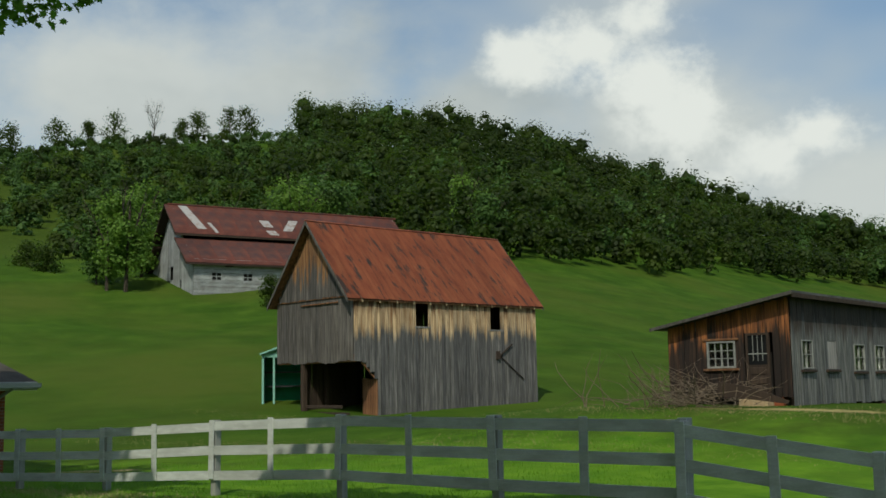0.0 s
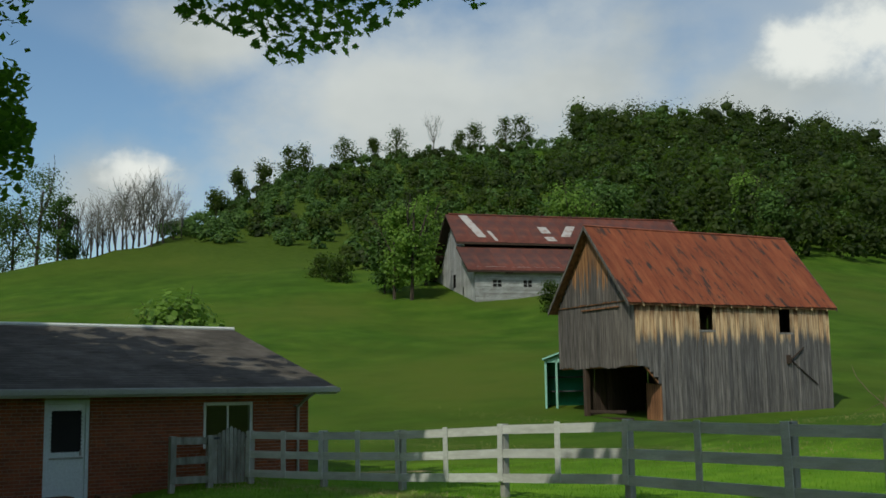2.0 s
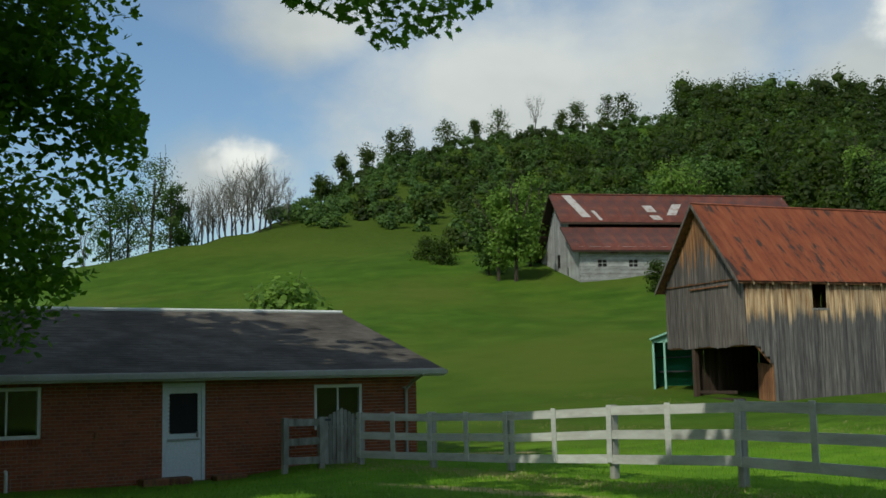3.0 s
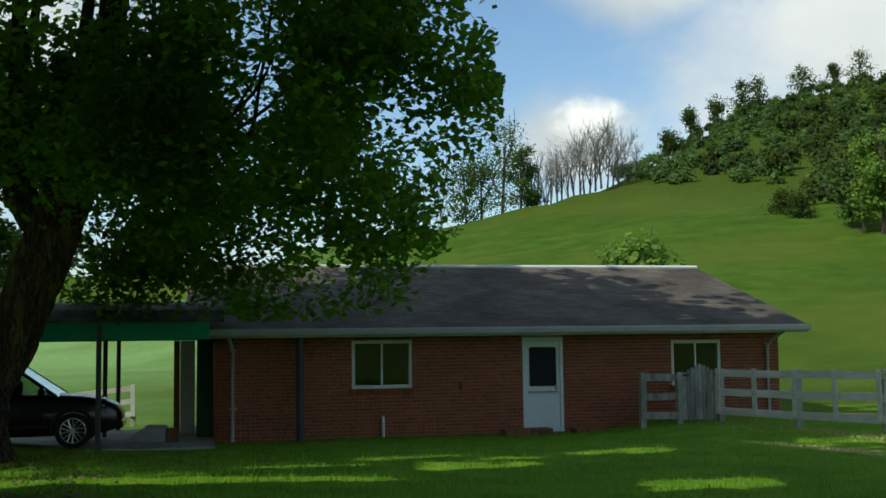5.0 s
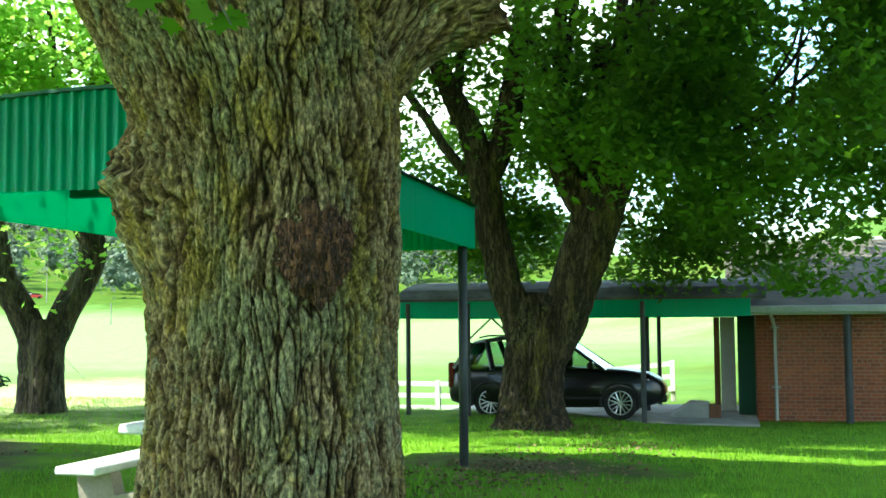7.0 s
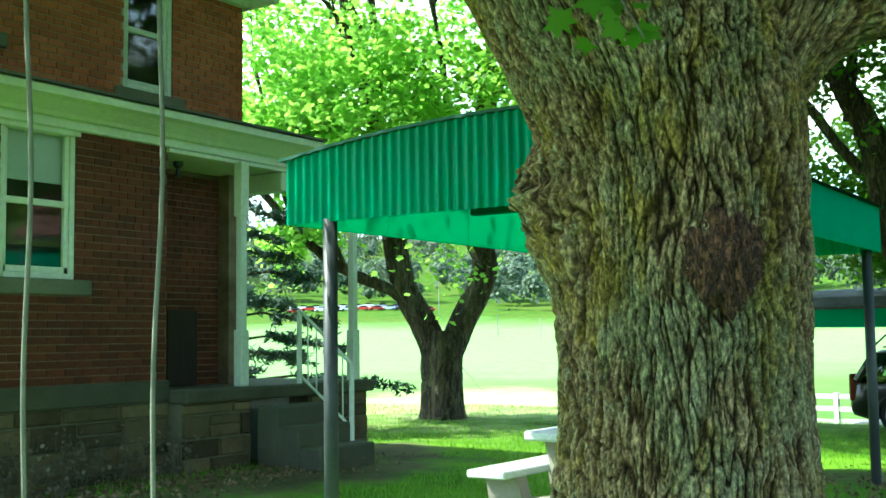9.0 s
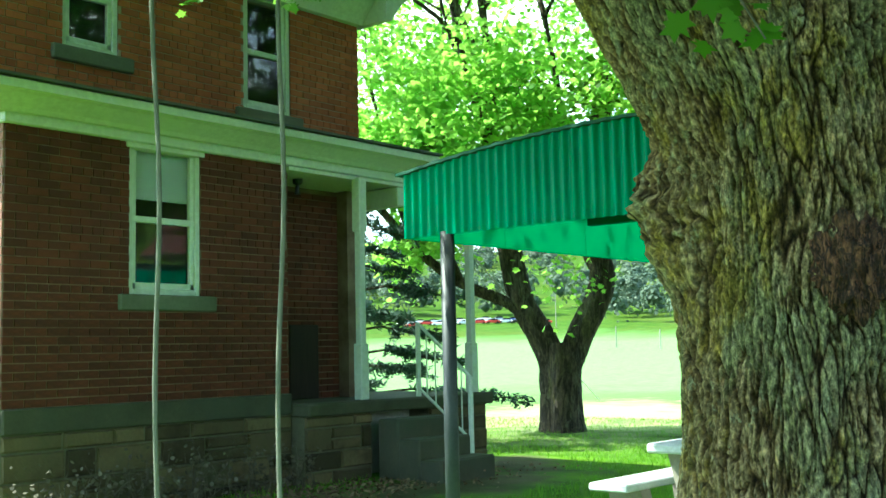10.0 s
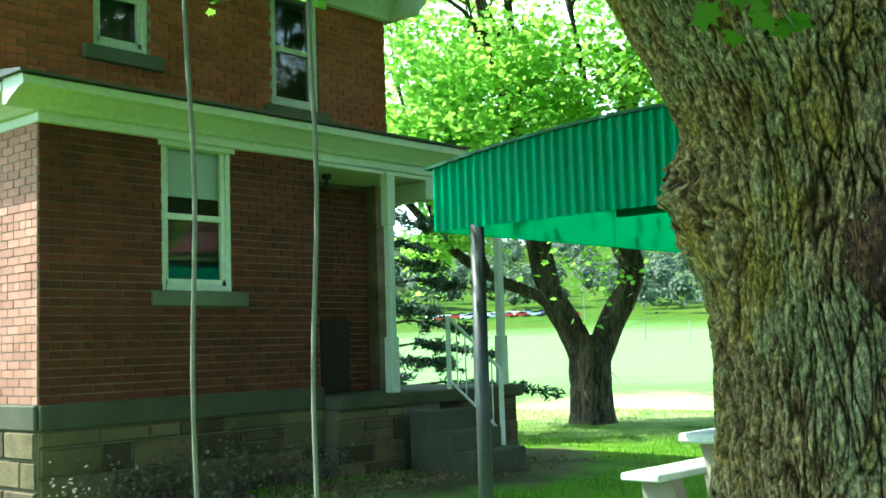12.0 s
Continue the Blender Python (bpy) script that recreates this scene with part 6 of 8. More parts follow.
    part("tailgate_glass", Buf().add([(-2.1, -0.72, 1.02), (-2.1, 0.72, 1.02), (-1.76, 0.6, 1.54), (-1.76, -0.6, 1.54), (-2.08, -0.72, 1.02), (-2.08, 0.72, 1.02), (-1.74, 0.6, 1.54), (-1.74, -0.6, 1.54)],
                                     ((0, 1, 2, 3), (7, 6, 5, 4), (0, 4, 5, 1), (1, 5, 6, 2), (2, 6, 7, 3), (3, 7, 4, 0))), M_SCREEN, c)
    part("seat", Buf().bevelbox(0.0, -0.66, 0.6, 0.22, -0.16, 1.3, 0.06).bevelbox(0.0, 0.16, 0.6, 0.22, 0.66, 1.3, 0.06).bevelbox(-1.0, -0.66, 0.6, -0.8, 0.66, 1.3, 0.06), M_TYRE, c)
    part("bumper", Buf().bevelbox(2.1, -0.55, 0.34, 2.27, 0.55, 0.5, 0.03), M_CARPAINT, c)
    part("grille", Buf().bevelbox(2.17, -0.42, 0.56, 2.235, 0.42, 0.68, 0.01), M_GUTTER, c)
    part("roof_rail", Buf().tube([(-1.6, -0.56, 1.66), (-1.4, -0.56, 1.70), (-0.2, -0.56, 1.71), (0.05, -0.56, 1.66)], [0.018] * 4, 6), M_CARPAINT, c)
    c.matrix_world = pose(-23.9, -3.62, 0.0, 0, 0, 90)


build_car()


# ---- trees ----
MAPLE = [(0.0, -0.5), (0.10, -0.22), (0.40, -0.34), (0.34, -0.10), (0.55, 0.10), (0.28, 0.14), (0.26, 0.30), (0.12, 0.24), (0.0, 0.52), (-0.12, 0.24), (-0.26, 0.30), (-0.28, 0.14), (-0.55, 0.10), (-0.34, -0.10), (-0.40, -0.34), (-0.10, -0.22)]
LEAF5 = [(0.0, -0.5), (0.42, -0.36), (0.28, -0.06), (0.56, 0.14), (0.22, 0.20), (0.0, 0.58), (-0.22, 0.20), (-0.56, 0.14), (-0.28, -0.06), (-0.42, -0.36)]
KITE = [(0.0, -0.5), (0.36, -0.02), (0.0, 0.58), (-0.36, -0.02)]
TUFT = [(0.0, -0.5), (0.45, -0.15), (0.30, 0.38), (-0.30, 0.42), (-0.5, -0.1)]


def leaf_mesh(name, pts, size, shape, material, parent=None, flat=0.55, outward=None, kind="", seed=1, label="", ruffle=0.42):
    """One mesh of many leaves. pts: n x 3 places; flat: how far they lie level; outward: n x 3 directions they face instead."""
    g = np.random.default_rng(seed)
    n = len(pts)
    nrm = g.normal(size=(n, 3))
    if outward is not None:
        nrm = nrm * ruffle + outward
    else:
        nrm[:, 2] = np.abs(nrm[:, 2]) + flat
    nrm /= np.linalg.norm(nrm, axis=1, keepdims=True)
    a = np.cross(nrm, g.normal(size=(n, 3)))
    a /= np.linalg.norm(a, axis=1, keepdims=True)
    b = np.cross(nrm, a)
    s = (size * g.uniform(0.65, 1.25, n))[:, None]
    sh = np.array(shape)
    k = len(sh)
    bend = 0.22 * np.abs(sh[:, 0]) * -1.0
    v = pts[:, None, :] + s[:, None] * (a[:, None, :] * sh[None, :, :1] + b[:, None, :] * sh[None, :, 1:2] + nrm[:, None, :] * bend[None, :, None])
    me = bpy.data.meshes.new(name)
    me.vertices.add(n * k)
    me.vertices.foreach_set("co", v.astype(np.float32).ravel())
    me.loops.add(n * k)
    me.loops.foreach_set("vertex_index", np.arange(n * k, dtype=np.int32))
    me.polygons.add(n)
    me.polygons.foreach_set("loop_start", np.arange(0, n * k, k, dtype=np.int32))
    me.materials.append(material)
    me.update(calc_edges=True)
    me.validate()
    ob = new(name, me)
    if parent is not None:
        ob.parent = parent
    if kind:
        ob["kind"] = kind
    if label:
        ob["label"] = label
    return ob


# where sunlight reaches the lawn between the crowns: x, y, half-widths
SUN_GAPS = [(-13.7, -0.4, 0.55, 4.1), (-12.9, -3.8, 0.9, 0.55), (-16.3, 1.5, 0.35, 1.3), (-17.6, 3.2, 0.5, 1.1), (-12.3, 5.8, 0.7, 1.8), (-16.5, 4.6, 0.5, 1.0), (-12.4, -1.2, 0.25, 0.6),
            (-16.2, -10.6, 0.7, 1.4), (-14.9, -4.6, 0.8, 0.5), (-18.9, -4.2, 0.35, 0.7), (-15.0, 17.2, 7.5, 3.4), (-13.2, 10.1, 1.5, 0.5), (-8.0, 21.0, 7.0, 6.0), (-15.5, 12.9, 2.1, 1.0), (-15.6, 3.6, 0.9, 1.3), (-17.0, 6.4, 0.8, 1.0), (-5.9, -8.3, 0.8, 1.9)]
SUN_X, SUN_Y = math.sin(radians(SUN_AZ)) / math.tan(radians(SUN_EL)), math.cos(radians(SUN_AZ)) / math.tan(radians(SUN_EL))


def lets_sun_in(p):
    """Marks the leaves that would shade one of the sunny patches."""
    h = p[:, 2] - 0.42
    gx, gy = p[:, 0] - h * SUN_X, p[:, 1] - h * SUN_Y
    gone = np.zeros(len(p), bool)
    wob = np.array([noise.noise((a * 1.3, b * 1.3, 0.5)) + 0.6 * noise.noise((a * 4, b * 4, 2.5)) for a, b in zip(gx, gy)])
    for x, y, rx, ry in SUN_GAPS:
        gone |= ((gx - x) / rx) ** 2 + ((gy - y) / ry) ** 2 < 1.0 + 0.9 * wob
    return gone


def crown_points(g, lobes, clusters, per, spread, keep=None, shell=0.45, droop=0.75, gaps=-0.16, shade=False):
    """Leaf places in clusters through ellipsoid lobes, thicker towards their outside, with gaps. lobes: centre, radii, share."""
    out = []
    share = np.array([l[2] for l in lobes], float)
    share /= share.sum()
    for (c, r, _), f in zip(lobes, share):
        m = 0
        tries = 0
        while m < clusters * f and tries < clusters * 12:
            tries += 1
            d = g.normal(size=3)
            d /= np.linalg.norm(d)
            q = np.array(c) + d * np.array(r) * (shell + (1 - shell) * g.random()) * (1 + 0.18 * noise.noise(tuple(d * 2.5 + np.array(c))))
            if noise.noise(tuple(q * 0.55)) < gaps or (keep is not None and not keep(q)):
                continue
            m += 1
            w = g.normal(size=(per, 3)) * spread * g.uniform(0.6, 1.3)
            w[:, 2] = w[:, 2] * droop - 0.15 * spread * np.abs(w[:, 0] + w[:, 1])
            out.append(q + w)
    p = np.concatenate(out)
    if keep is not None:
        p = p[[bool(keep(q)) for q in p]]
    return p if shade else p[~lets_sun_in(p)]


def branch_paths(g, start, direction, length, radius, depth, out, bend=0.25, upward=0.15, split=(2, 3)):
    """Forked, crooked limbs: lists of points and radii."""
    p = Vector(start)
    d = Vector(direction).normalized()
    pts, rad = [p.copy()], [radius]
    n = 5
    for i in range(n):
        d = (d + Vector(g.normal(size=3)) * bend * 0.4 + Vector((0, 0, upward * 0.3))).normalized()
        p = p + d * (length / n)
        pts.append(p.copy())
        rad.append(radius * (1 - 0.45 * (i + 1) / n))
    out.append((pts, rad))
    if depth > 0:
        for _ in range(int(g.integers(split[0], split[1] + 1))):
            k = int(g.integers(3, n + 1))
            nd = (d + Vector(g.normal(size=3)) * 0.55).normalized()
            branch_paths(g, pts[k], nd, length * g.uniform(0.55, 0.8), rad[k] * 0.72, depth - 1, out, bend, upward, split)
    return out


def bark_material(name, dark, light, lichen, moss, scale=1.0):
    """Furrowed bark: long plates between dark furrows, grey-green lichen and yellow moss in patches."""
    m = bpy.data.materials.new(name)
    m.use_nodes = True
    nt = m.node_tree
    b = nt.nodes["Principled BSDF"]
    n1 = texture(nt, "ShaderNodeTexNoise", 8.0 * scale, (1.5, 1.5, 0.28), 4.0, 0.55)
    n1.inputs["Distortion"].default_value = 0.9
    rid = nt.nodes.new("ShaderNodeMath")
    rid.operation = "SUBTRACT"
    nt.links.new(n1.outputs["Fac"], rid.inputs[0])
    rid.inputs[1].default_value = 0.5
    furrow = nt.nodes.new("ShaderNodeMath")
    furrow.operation = "ABSOLUTE"
    nt.links.new(rid.outputs[0], furrow.inputs[0])
    col = ramp(nt, furrow.outputs[0], [(0.0, tuple(0.35 * v for v in dark)), (0.03, dark), (0.13, light)])
    n2 = texture(nt, "ShaderNodeTexNoise", 2.1 * scale, (1, 1, 0.6), 8.0, 0.72)
    plate = ramp(nt, furrow.outputs[0], [(0.02, (0, 0, 0)), (0.07, (1, 1, 1))])
    col = mixed(nt, mixed(nt, 1.0, ramp(nt, n2.outputs["Fac"], [(0.53, (0, 0, 0)), (0.60, (0.75, 0.75, 0.75))]), plate, "MULTIPLY"), col, lichen)
    n3 = texture(nt, "ShaderNodeTexNoise", 3.0 * scale, (1, 1, 0.45), 8.0, 0.75)
    col = mixed(nt, ramp(nt, n3.outputs["Fac"], [(0.54, (0, 0, 0)), (0.64, (0.8, 0.8, 0.8))]), col, moss)
    n5 = texture(nt, "ShaderNodeTexNoise", 20.0 * scale, (1.4, 1.4, 0.35), 5.0, 0.7)
    col = mixed(nt, 1.0, col, ramp(nt, n5.outputs["Fac"], [(0.32, (0.45, 0.42, 0.40)), (0.5, (0.95, 0.95, 0.95)), (0.68, (1.5, 1.5, 1.45))]), "MULTIPLY")
    n4 = texture(nt, "ShaderNodeTexNoise", 70.0 * scale, (1, 1, 0.5), 4.0, 0.6)
    col = mixed(nt, 0.9, col, ramp(nt, n4.outputs["Fac"], [(0.25, (0.5, 0.5, 0.5)), (0.75, (1.45, 1.45, 1.45))]), "MULTIPLY")
    nt.links.new(col, b.inputs["Base Color"])
    b.inputs["Roughness"].default_value = 0.95
    add = nt.nodes.new("ShaderNodeMath")
    add.operation = "MULTIPLY_ADD"
    nt.links.new(n5.outputs["Fac"], add.inputs[0])
    add.inputs[1].default_value = 0.9
    deep = nt.nodes.new("ShaderNodeMath")
    deep.operation = "MULTIPLY"
    nt.links.new(furrow.outputs[0], deep.inputs[0])
    deep.inputs[1].default_value = 5.0
    nt.links.new(deep.outputs[0], add.inputs[2])
    bp = nt.nodes.new("ShaderNodeBump")
    bp.inputs["Strength"].default_value, bp.inputs["Distance"].default_value = 1.0, 0.03
    nt.links.new(add.outputs[0], bp.inputs["Height"])
    nt.links.new(bp.outputs["Normal"], b.inputs["Normal"])
    return m


def plated_bark(name):
    """Plates of old bark between black cracks, with grey-green lichen, yellow moss and dark blotches that stand in for
    shade.
    """
    m = bpy.data.materials.new(name)
    m.use_nodes = True
    nt = m.node_tree
    b = nt.nodes["Principled BSDF"]
    fu = nt.nodes.new("ShaderNodeAttribute")
    fu.attribute_name = "furrow"
    at_ = nt.nodes.new("ShaderNodeAttribute")
    at_.attribute_name = "grain"
    vec = at_.outputs["Vector"]
    fibre = texture(nt, "ShaderNodeTexNoise", 34.0, (1.6, 1.6, 0.22), 5.0, 0.65, vec=vec)
    flake = texture(nt, "ShaderNodeTexNoise", 62.0, (1, 1, 0.45), 8.0, 0.78, vec=vec)
    crack = nt.nodes.new("ShaderNodeMath")
    crack.operation = "MULTIPLY_ADD"
    nt.links.new(fibre.outputs["Fac"], crack.inputs[0])
    crack.inputs[1].default_value = 0.55
    low = nt.nodes.new("ShaderNodeMath")
    low.operation = "SUBTRACT"
    nt.links.new(fu.outputs["Fac"], low.inputs[0])
    low.inputs[1].default_value = 0.275
    nt.links.new(low.outputs[0], crack.inputs[2])
    col = ramp(nt, crack.outputs[0], [(0.0, (0.012, 0.008, 0.005)), (0.25, (0.055, 0.034, 0.014)), (0.6, (0.175, 0.115, 0.05)), (1.0, (0.37, 0.28, 0.15))])
    top = ramp(nt, crack.outputs[0], [(0.25, (0, 0, 0)), (0.6, (1, 1, 1))])
    # random dark blotches put shade on the trunk into the bark colour
    shade_blotch = texture(nt, "ShaderNodeTexNoise", 1.1, (1, 1, 0.7), 6.0, 0.65)
    col = mixed(nt, ramp(nt, shade_blotch.outputs["Fac"], [(0.50, (0, 0, 0)), (0.66, (0.75, 0.75, 0.75))]), col, mixed(nt, 1.0, col, (0.42, 0.36, 0.30), "MULTIPLY"))
    n2 = texture(nt, "ShaderNodeTexNoise", 2.4, (1, 1, 0.55), 9.0, 0.72)
    f2 = ramp(nt, n2.outputs["Fac"], [(0.48, (0, 0, 0)), (0.56, (0.85, 0.85, 0.85))])
    col = mixed(nt, mixed(nt, 1.0, f2, top, "MULTIPLY"), col, (0.26, 0.255, 0.135))
    n6 = texture(nt, "ShaderNodeTexNoise", 7.0, (1, 1, 0.6), 9.0, 0.75)
    f6 = ramp(nt, n6.outputs["Fac"], [(0.57, (0, 0, 0)), (0.62, (0.8, 0.8, 0.8))])
    col = mixed(nt, mixed(nt, 1.0, f6, top, "MULTIPLY"), col, (0.36, 0.36, 0.225))
    n3 = texture(nt, "ShaderNodeTexNoise", 3.1, (1, 1, 0.5), 8.0, 0.75)
    col = mixed(nt, ramp(nt, n3.outputs["Fac"], [(0.51, (0, 0, 0)), (0.60, (0.75, 0.75, 0.75))]), col, mixed(nt, crack.outputs[0], (0.035, 0.024, 0.005), (0.29, 0.21, 0.03)))
    col = mixed(nt, 1.0, col, ramp(nt, flake.outputs["Fac"], [(0.36, (0.20, 0.185, 0.17)), (0.5, (0.85, 0.85, 0.85)), (0.64, (2.5, 2.42, 2.25))]), "MULTIPLY")
    nt.links.new(col, b.inputs["Base Color"])
    b.inputs["Roughness"].default_value = 0.95
    b.inputs["Specular IOR Level"].default_value = 0.2
    add = nt.nodes.new("ShaderNodeMath")
    add.operation = "ADD"
    nt.links.new(crack.outputs[0], add.inputs[0])
    nt.links.new(flake.outputs["Fac"], add.inputs[1])
    bp = nt.nodes.new("ShaderNodeBump")
    bp.inputs["Strength"].default_value, bp.inputs["Distance"].default_value = 1.0, 0.03
    nt.links.new(add.outputs[0], bp.inputs["Height"])
    nt.links.new(bp.outputs["Normal"], b.inputs["Normal"])
    return m


M_BARK_NEAR = plated_bark("furrowed_bark")
M_BARK_B = bark_material("dark_bark", (0.04, 0.03, 0.02), (0.10, 0.075, 0.05), (0.13, 0.13, 0.09), (0.12, 0.11, 0.045), 0.6)
M_BARK_C = bark_material("mossy_dark_bark", (0.022, 0.014, 0.007), (0.088, 0.06, 0.03), (0.13, 0.11, 0.055), (0.14, 0.11, 0.025), 0.75)
M_BURL = bark_material("burl_bark", (0.055, 0.022, 0.010), (0.26, 0.115, 0.055), (0.19, 0.09, 0.045), (0.22, 0.11, 0.05), 2.6)


def rough_tube(path, radii, seg, rings, knots=(), relief=0.035, lobes=0.05, freq=7.0, plates=0.0):
    """A trunk or limb with furrowed relief. knots: centre, radius, height. plates: depth of the cracks between plates of bark, finer on the side that the first ring starts from."""
    pts = [Vector(p) for p in path]
    n = len(pts) - 1
    b = Buf()
    b.grain, b.furrow = [], []
    up = Vector((0.31, 0.17, 0.05))

    def cat(i, t, seq):
        g = lambda k: seq[min(max(k, 0), n)]
        p0, p1, p2, p3 = g(i - 1), g(i), g(i + 1), g(i + 2)
        return 0.5 * ((2 * p1) + (p2 - p0) * t + (2 * p0 - 5 * p1 + 4 * p2 - p3) * t * t + (3 * p1 - p0 - 3 * p2 + p3) * t ** 3)

    prev = None
    s_run = 0.0
    last = None
    for j in range(rings + 1):
        u = j / rings * n
        i = min(int(u), n - 1)
        t = u - i
        c = cat(i, t, pts)
        rad = cat(i, t, list(radii))
        d = (cat(i, min(t + 0.02, 1.02), pts) - cat(i, t - 0.02, pts)).normalized()
        a = (up - d * up.dot(d)).normalized() if prev is None else (prev - d * prev.dot(d)).normalized()
        prev = a
        e = d.cross(a)
        if last is not None:
            s_run += (c - last).length
        last = c
        for k in range(seg):
            th = 2 * math.pi * k / seg
            if plates:
                th -= 0.3 * math.sin(th)
            q = a * math.cos(th) + e * math.sin(th)
            r = rad * (1 + lobes * math.sin(3 * th + 0.6) + lobes * 0.8 * math.sin(5 * th + s_run * 0.8 + 1.1))
            p = c + q * r
            sw = 0.35 * noise.noise((p.x * 1.5, p.y * 1.5, p.z * 1.1))
            fx, fy = math.cos(th + sw) * rad * freq, math.sin(th + sw) * rad * freq
            f1 = noise.noise((fx * 2.3, fy * 2.3, s_run * 2.2))
            f2 = noise.noise((fx * 5.0 + 9, fy * 5.0, s_run * 6.0))
            f3 = noise.noise((fx * 1.1 + 4, fy * 1.1, s_run * 0.9))
            if plates:
                gp = Vector((math.cos(th) * rad, math.sin(th) * rad, s_run))
                wv = noise.noise_vector(gp * 3.0) * 0.05 + noise.noise_vector(Vector((gp.x * 11, gp.y * 11, gp.z * 5))) * 0.014
                wx, wy, wz = gp.x + wv.x, gp.y + wv.y, gp.z + wv.z
                n1 = noise.noise((wx * 22, wy * 22, wz * 2.6))
                n2 = noise.noise((wx * 27 + 5, wy * 27, wz * 4.0 + 3))
                n3 = noise.noise((wx * 50, wy * 50 + 2, wz * 11))
                s1 = min(1.0, 6.5 * min(abs(n1), abs(n2) + 0.025)) ** 0.8
                s2 = min(1.0, 6.0 * abs(n3))
                b.furrow.append(s1 * (0.55 + 0.45 * s2))
                r += plates * (s1 - 1.0) + plates * 0.35 * (s2 - 1.0) + 0.006 * noise.noise((wx * 14, wy * 14, wz * 3.0)) + 0.010 * noise.noise(gp * 9.0) + relief * 0.8 * f3
            else:
                r += relief * (1.7 * min(1.0, 3.2 * abs(f1)) ** 0.6 - 1.1) + relief * 0.5 * f2 + relief * 0.6 * f3
            p = c + q * r
            b.grain.append((math.cos(th) * rad, math.sin(th) * rad, s_run))
            for kc, kr, kh in knots:
                dd = (p - Vector(kc)).length / kr
                if dd < 1.6:
                    p = p + q * kh * math.exp(-dd * dd * 2.0) * (1 + 0.5 * noise.noise(p * 14) + 0.3 * noise.noise(p * 31))
            b.v.append(tuple(p))
    for j in range(rings):
        for k in range(seg):
            k2 = (k + 1) % seg
            b.f.append((j * seg + k, j * seg + k2, (j + 1) * seg + k2, (j + 1) * seg + k))
    return b


def bark_part(name, b, material, parent):
    """A rough tube as a part, with the coordinates of its grain on it."""
    o = part(name, b, material, parent, smooth=True)
    a = o.data.attributes.new("grain", "FLOAT_VECTOR", "POINT")
    a.data.foreach_set("vector", np.array(b.grain, dtype=np.float32).ravel())
    if b.furrow:
        a = o.data.attributes.new("furrow", "FLOAT", "POINT")
        a.data.foreach_set("value", np.array(b.furrow, dtype=np.float32))
    return o


def bearing(q):
    return math.degrees(math.atan2(-(q[0] + 0.35), q[1] - 0.05)), math.degrees(math.atan2(q[2] - 2.0, math.hypot(q[0] + 0.35, q[1] - 0.05)))


def build_maple_near():
    t = thing("maple_tree", -5.25, -2.25, 0.4, "massive old maple with furrowed mossy bark and burls", "tree")
    t.matrix_world = Matrix.Identity(4)
    main = rough_tube([(-5.28, -2.22, 0.0), (-5.27, -2.20, 0.6), (-5.26, -2.19, 1.2), (-5.26, -2.18, 1.85), (-5.26, -2.18, 2.4), (-5.24, -2.18, 2.9), (-5.22, -2.20, 3.3), (-5.22, -2.2, 3.6), (-5.22, -2.2, 3.85)],
                      [0.78, 0.65, 0.595, 0.565, 0.585, 0.60, 0.57, 0.44, 0.22], 440, 360,
                      knots=[((-5.00, -2.72, 2.62), 0.34, 0.16), ((-4.98, -2.74, 2.98), 0.12, 0.08), ((-4.95, -2.70, 2.38), 0.18, 0.06)], relief=0.03, plates=0.030)
    bark_part("trunk", main, M_BARK_NEAR, t)
    left = rough_tube([(-5.24, -2.16, 2.1), (-5.16, -2.26, 2.9), (-4.96, -2.59, 3.75), (-4.67, -3.06, 4.7), (-4.25, -3.67, 5.8), (-3.68, -4.36, 7.0), (-3.27, -4.83, 8.0)],
                      [0.30, 0.50, 0.50, 0.48, 0.42, 0.34, 0.26], 340, 320, relief=0.03, plates=0.026)
    bark_part("limb", left, M_BARK_NEAR, t)
    right = rough_tube([(-5.25, -2.15, 2.4), (-5.32, -2.0, 3.05), (-5.42, -1.75, 3.65), (-5.55, -1.5, 4.3), (-5.8, -1.1, 5.2), (-6.2, -0.4, 6.4), (-6.6, 0.5, 7.6)],
                       [0.2, 0.36, 0.42, 0.40, 0.33, 0.27, 0.2], 240, 200, relief=0.03, knots=[((-5.48, -1.42, 3.50), 0.30, 0.24)], plates=0.026)
    bark_part("limb", right, M_BARK_NEAR, t)
    burl = Buf()
    me = bmesh.new()
    bmesh.ops.create_icosphere(me, subdivisions=5, radius=1.0)
    for v in me.verts:
        d = v.co.normalized()
        v.co = Vector((d.x * 0.15, d.y * (0.17 + 0.04 * d.z), d.z * 0.24)) * (1 + 0.14 * noise.noise(d * 7 + Vector((3, 1, 2))) + 0.20 * noise.noise(d * 3) + 0.16 * noise.noise(d * 12) + 0.10 * noise.noise(d * 24))
    for v in me.verts:
        v.co += Vector((-4.83, -1.87, 2.27 - 0.06 * v.co.z))
    burl.v, burl.f = [tuple(v.co) for v in me.verts], [tuple(v.index for v in f.verts) for f in me.faces]
    me.free()
    part("burl", burl, M_BURL, t, "reddish round burl on the trunk", smooth=True)
    # branches above
    g = np.random.default_rng(41)
    out = []
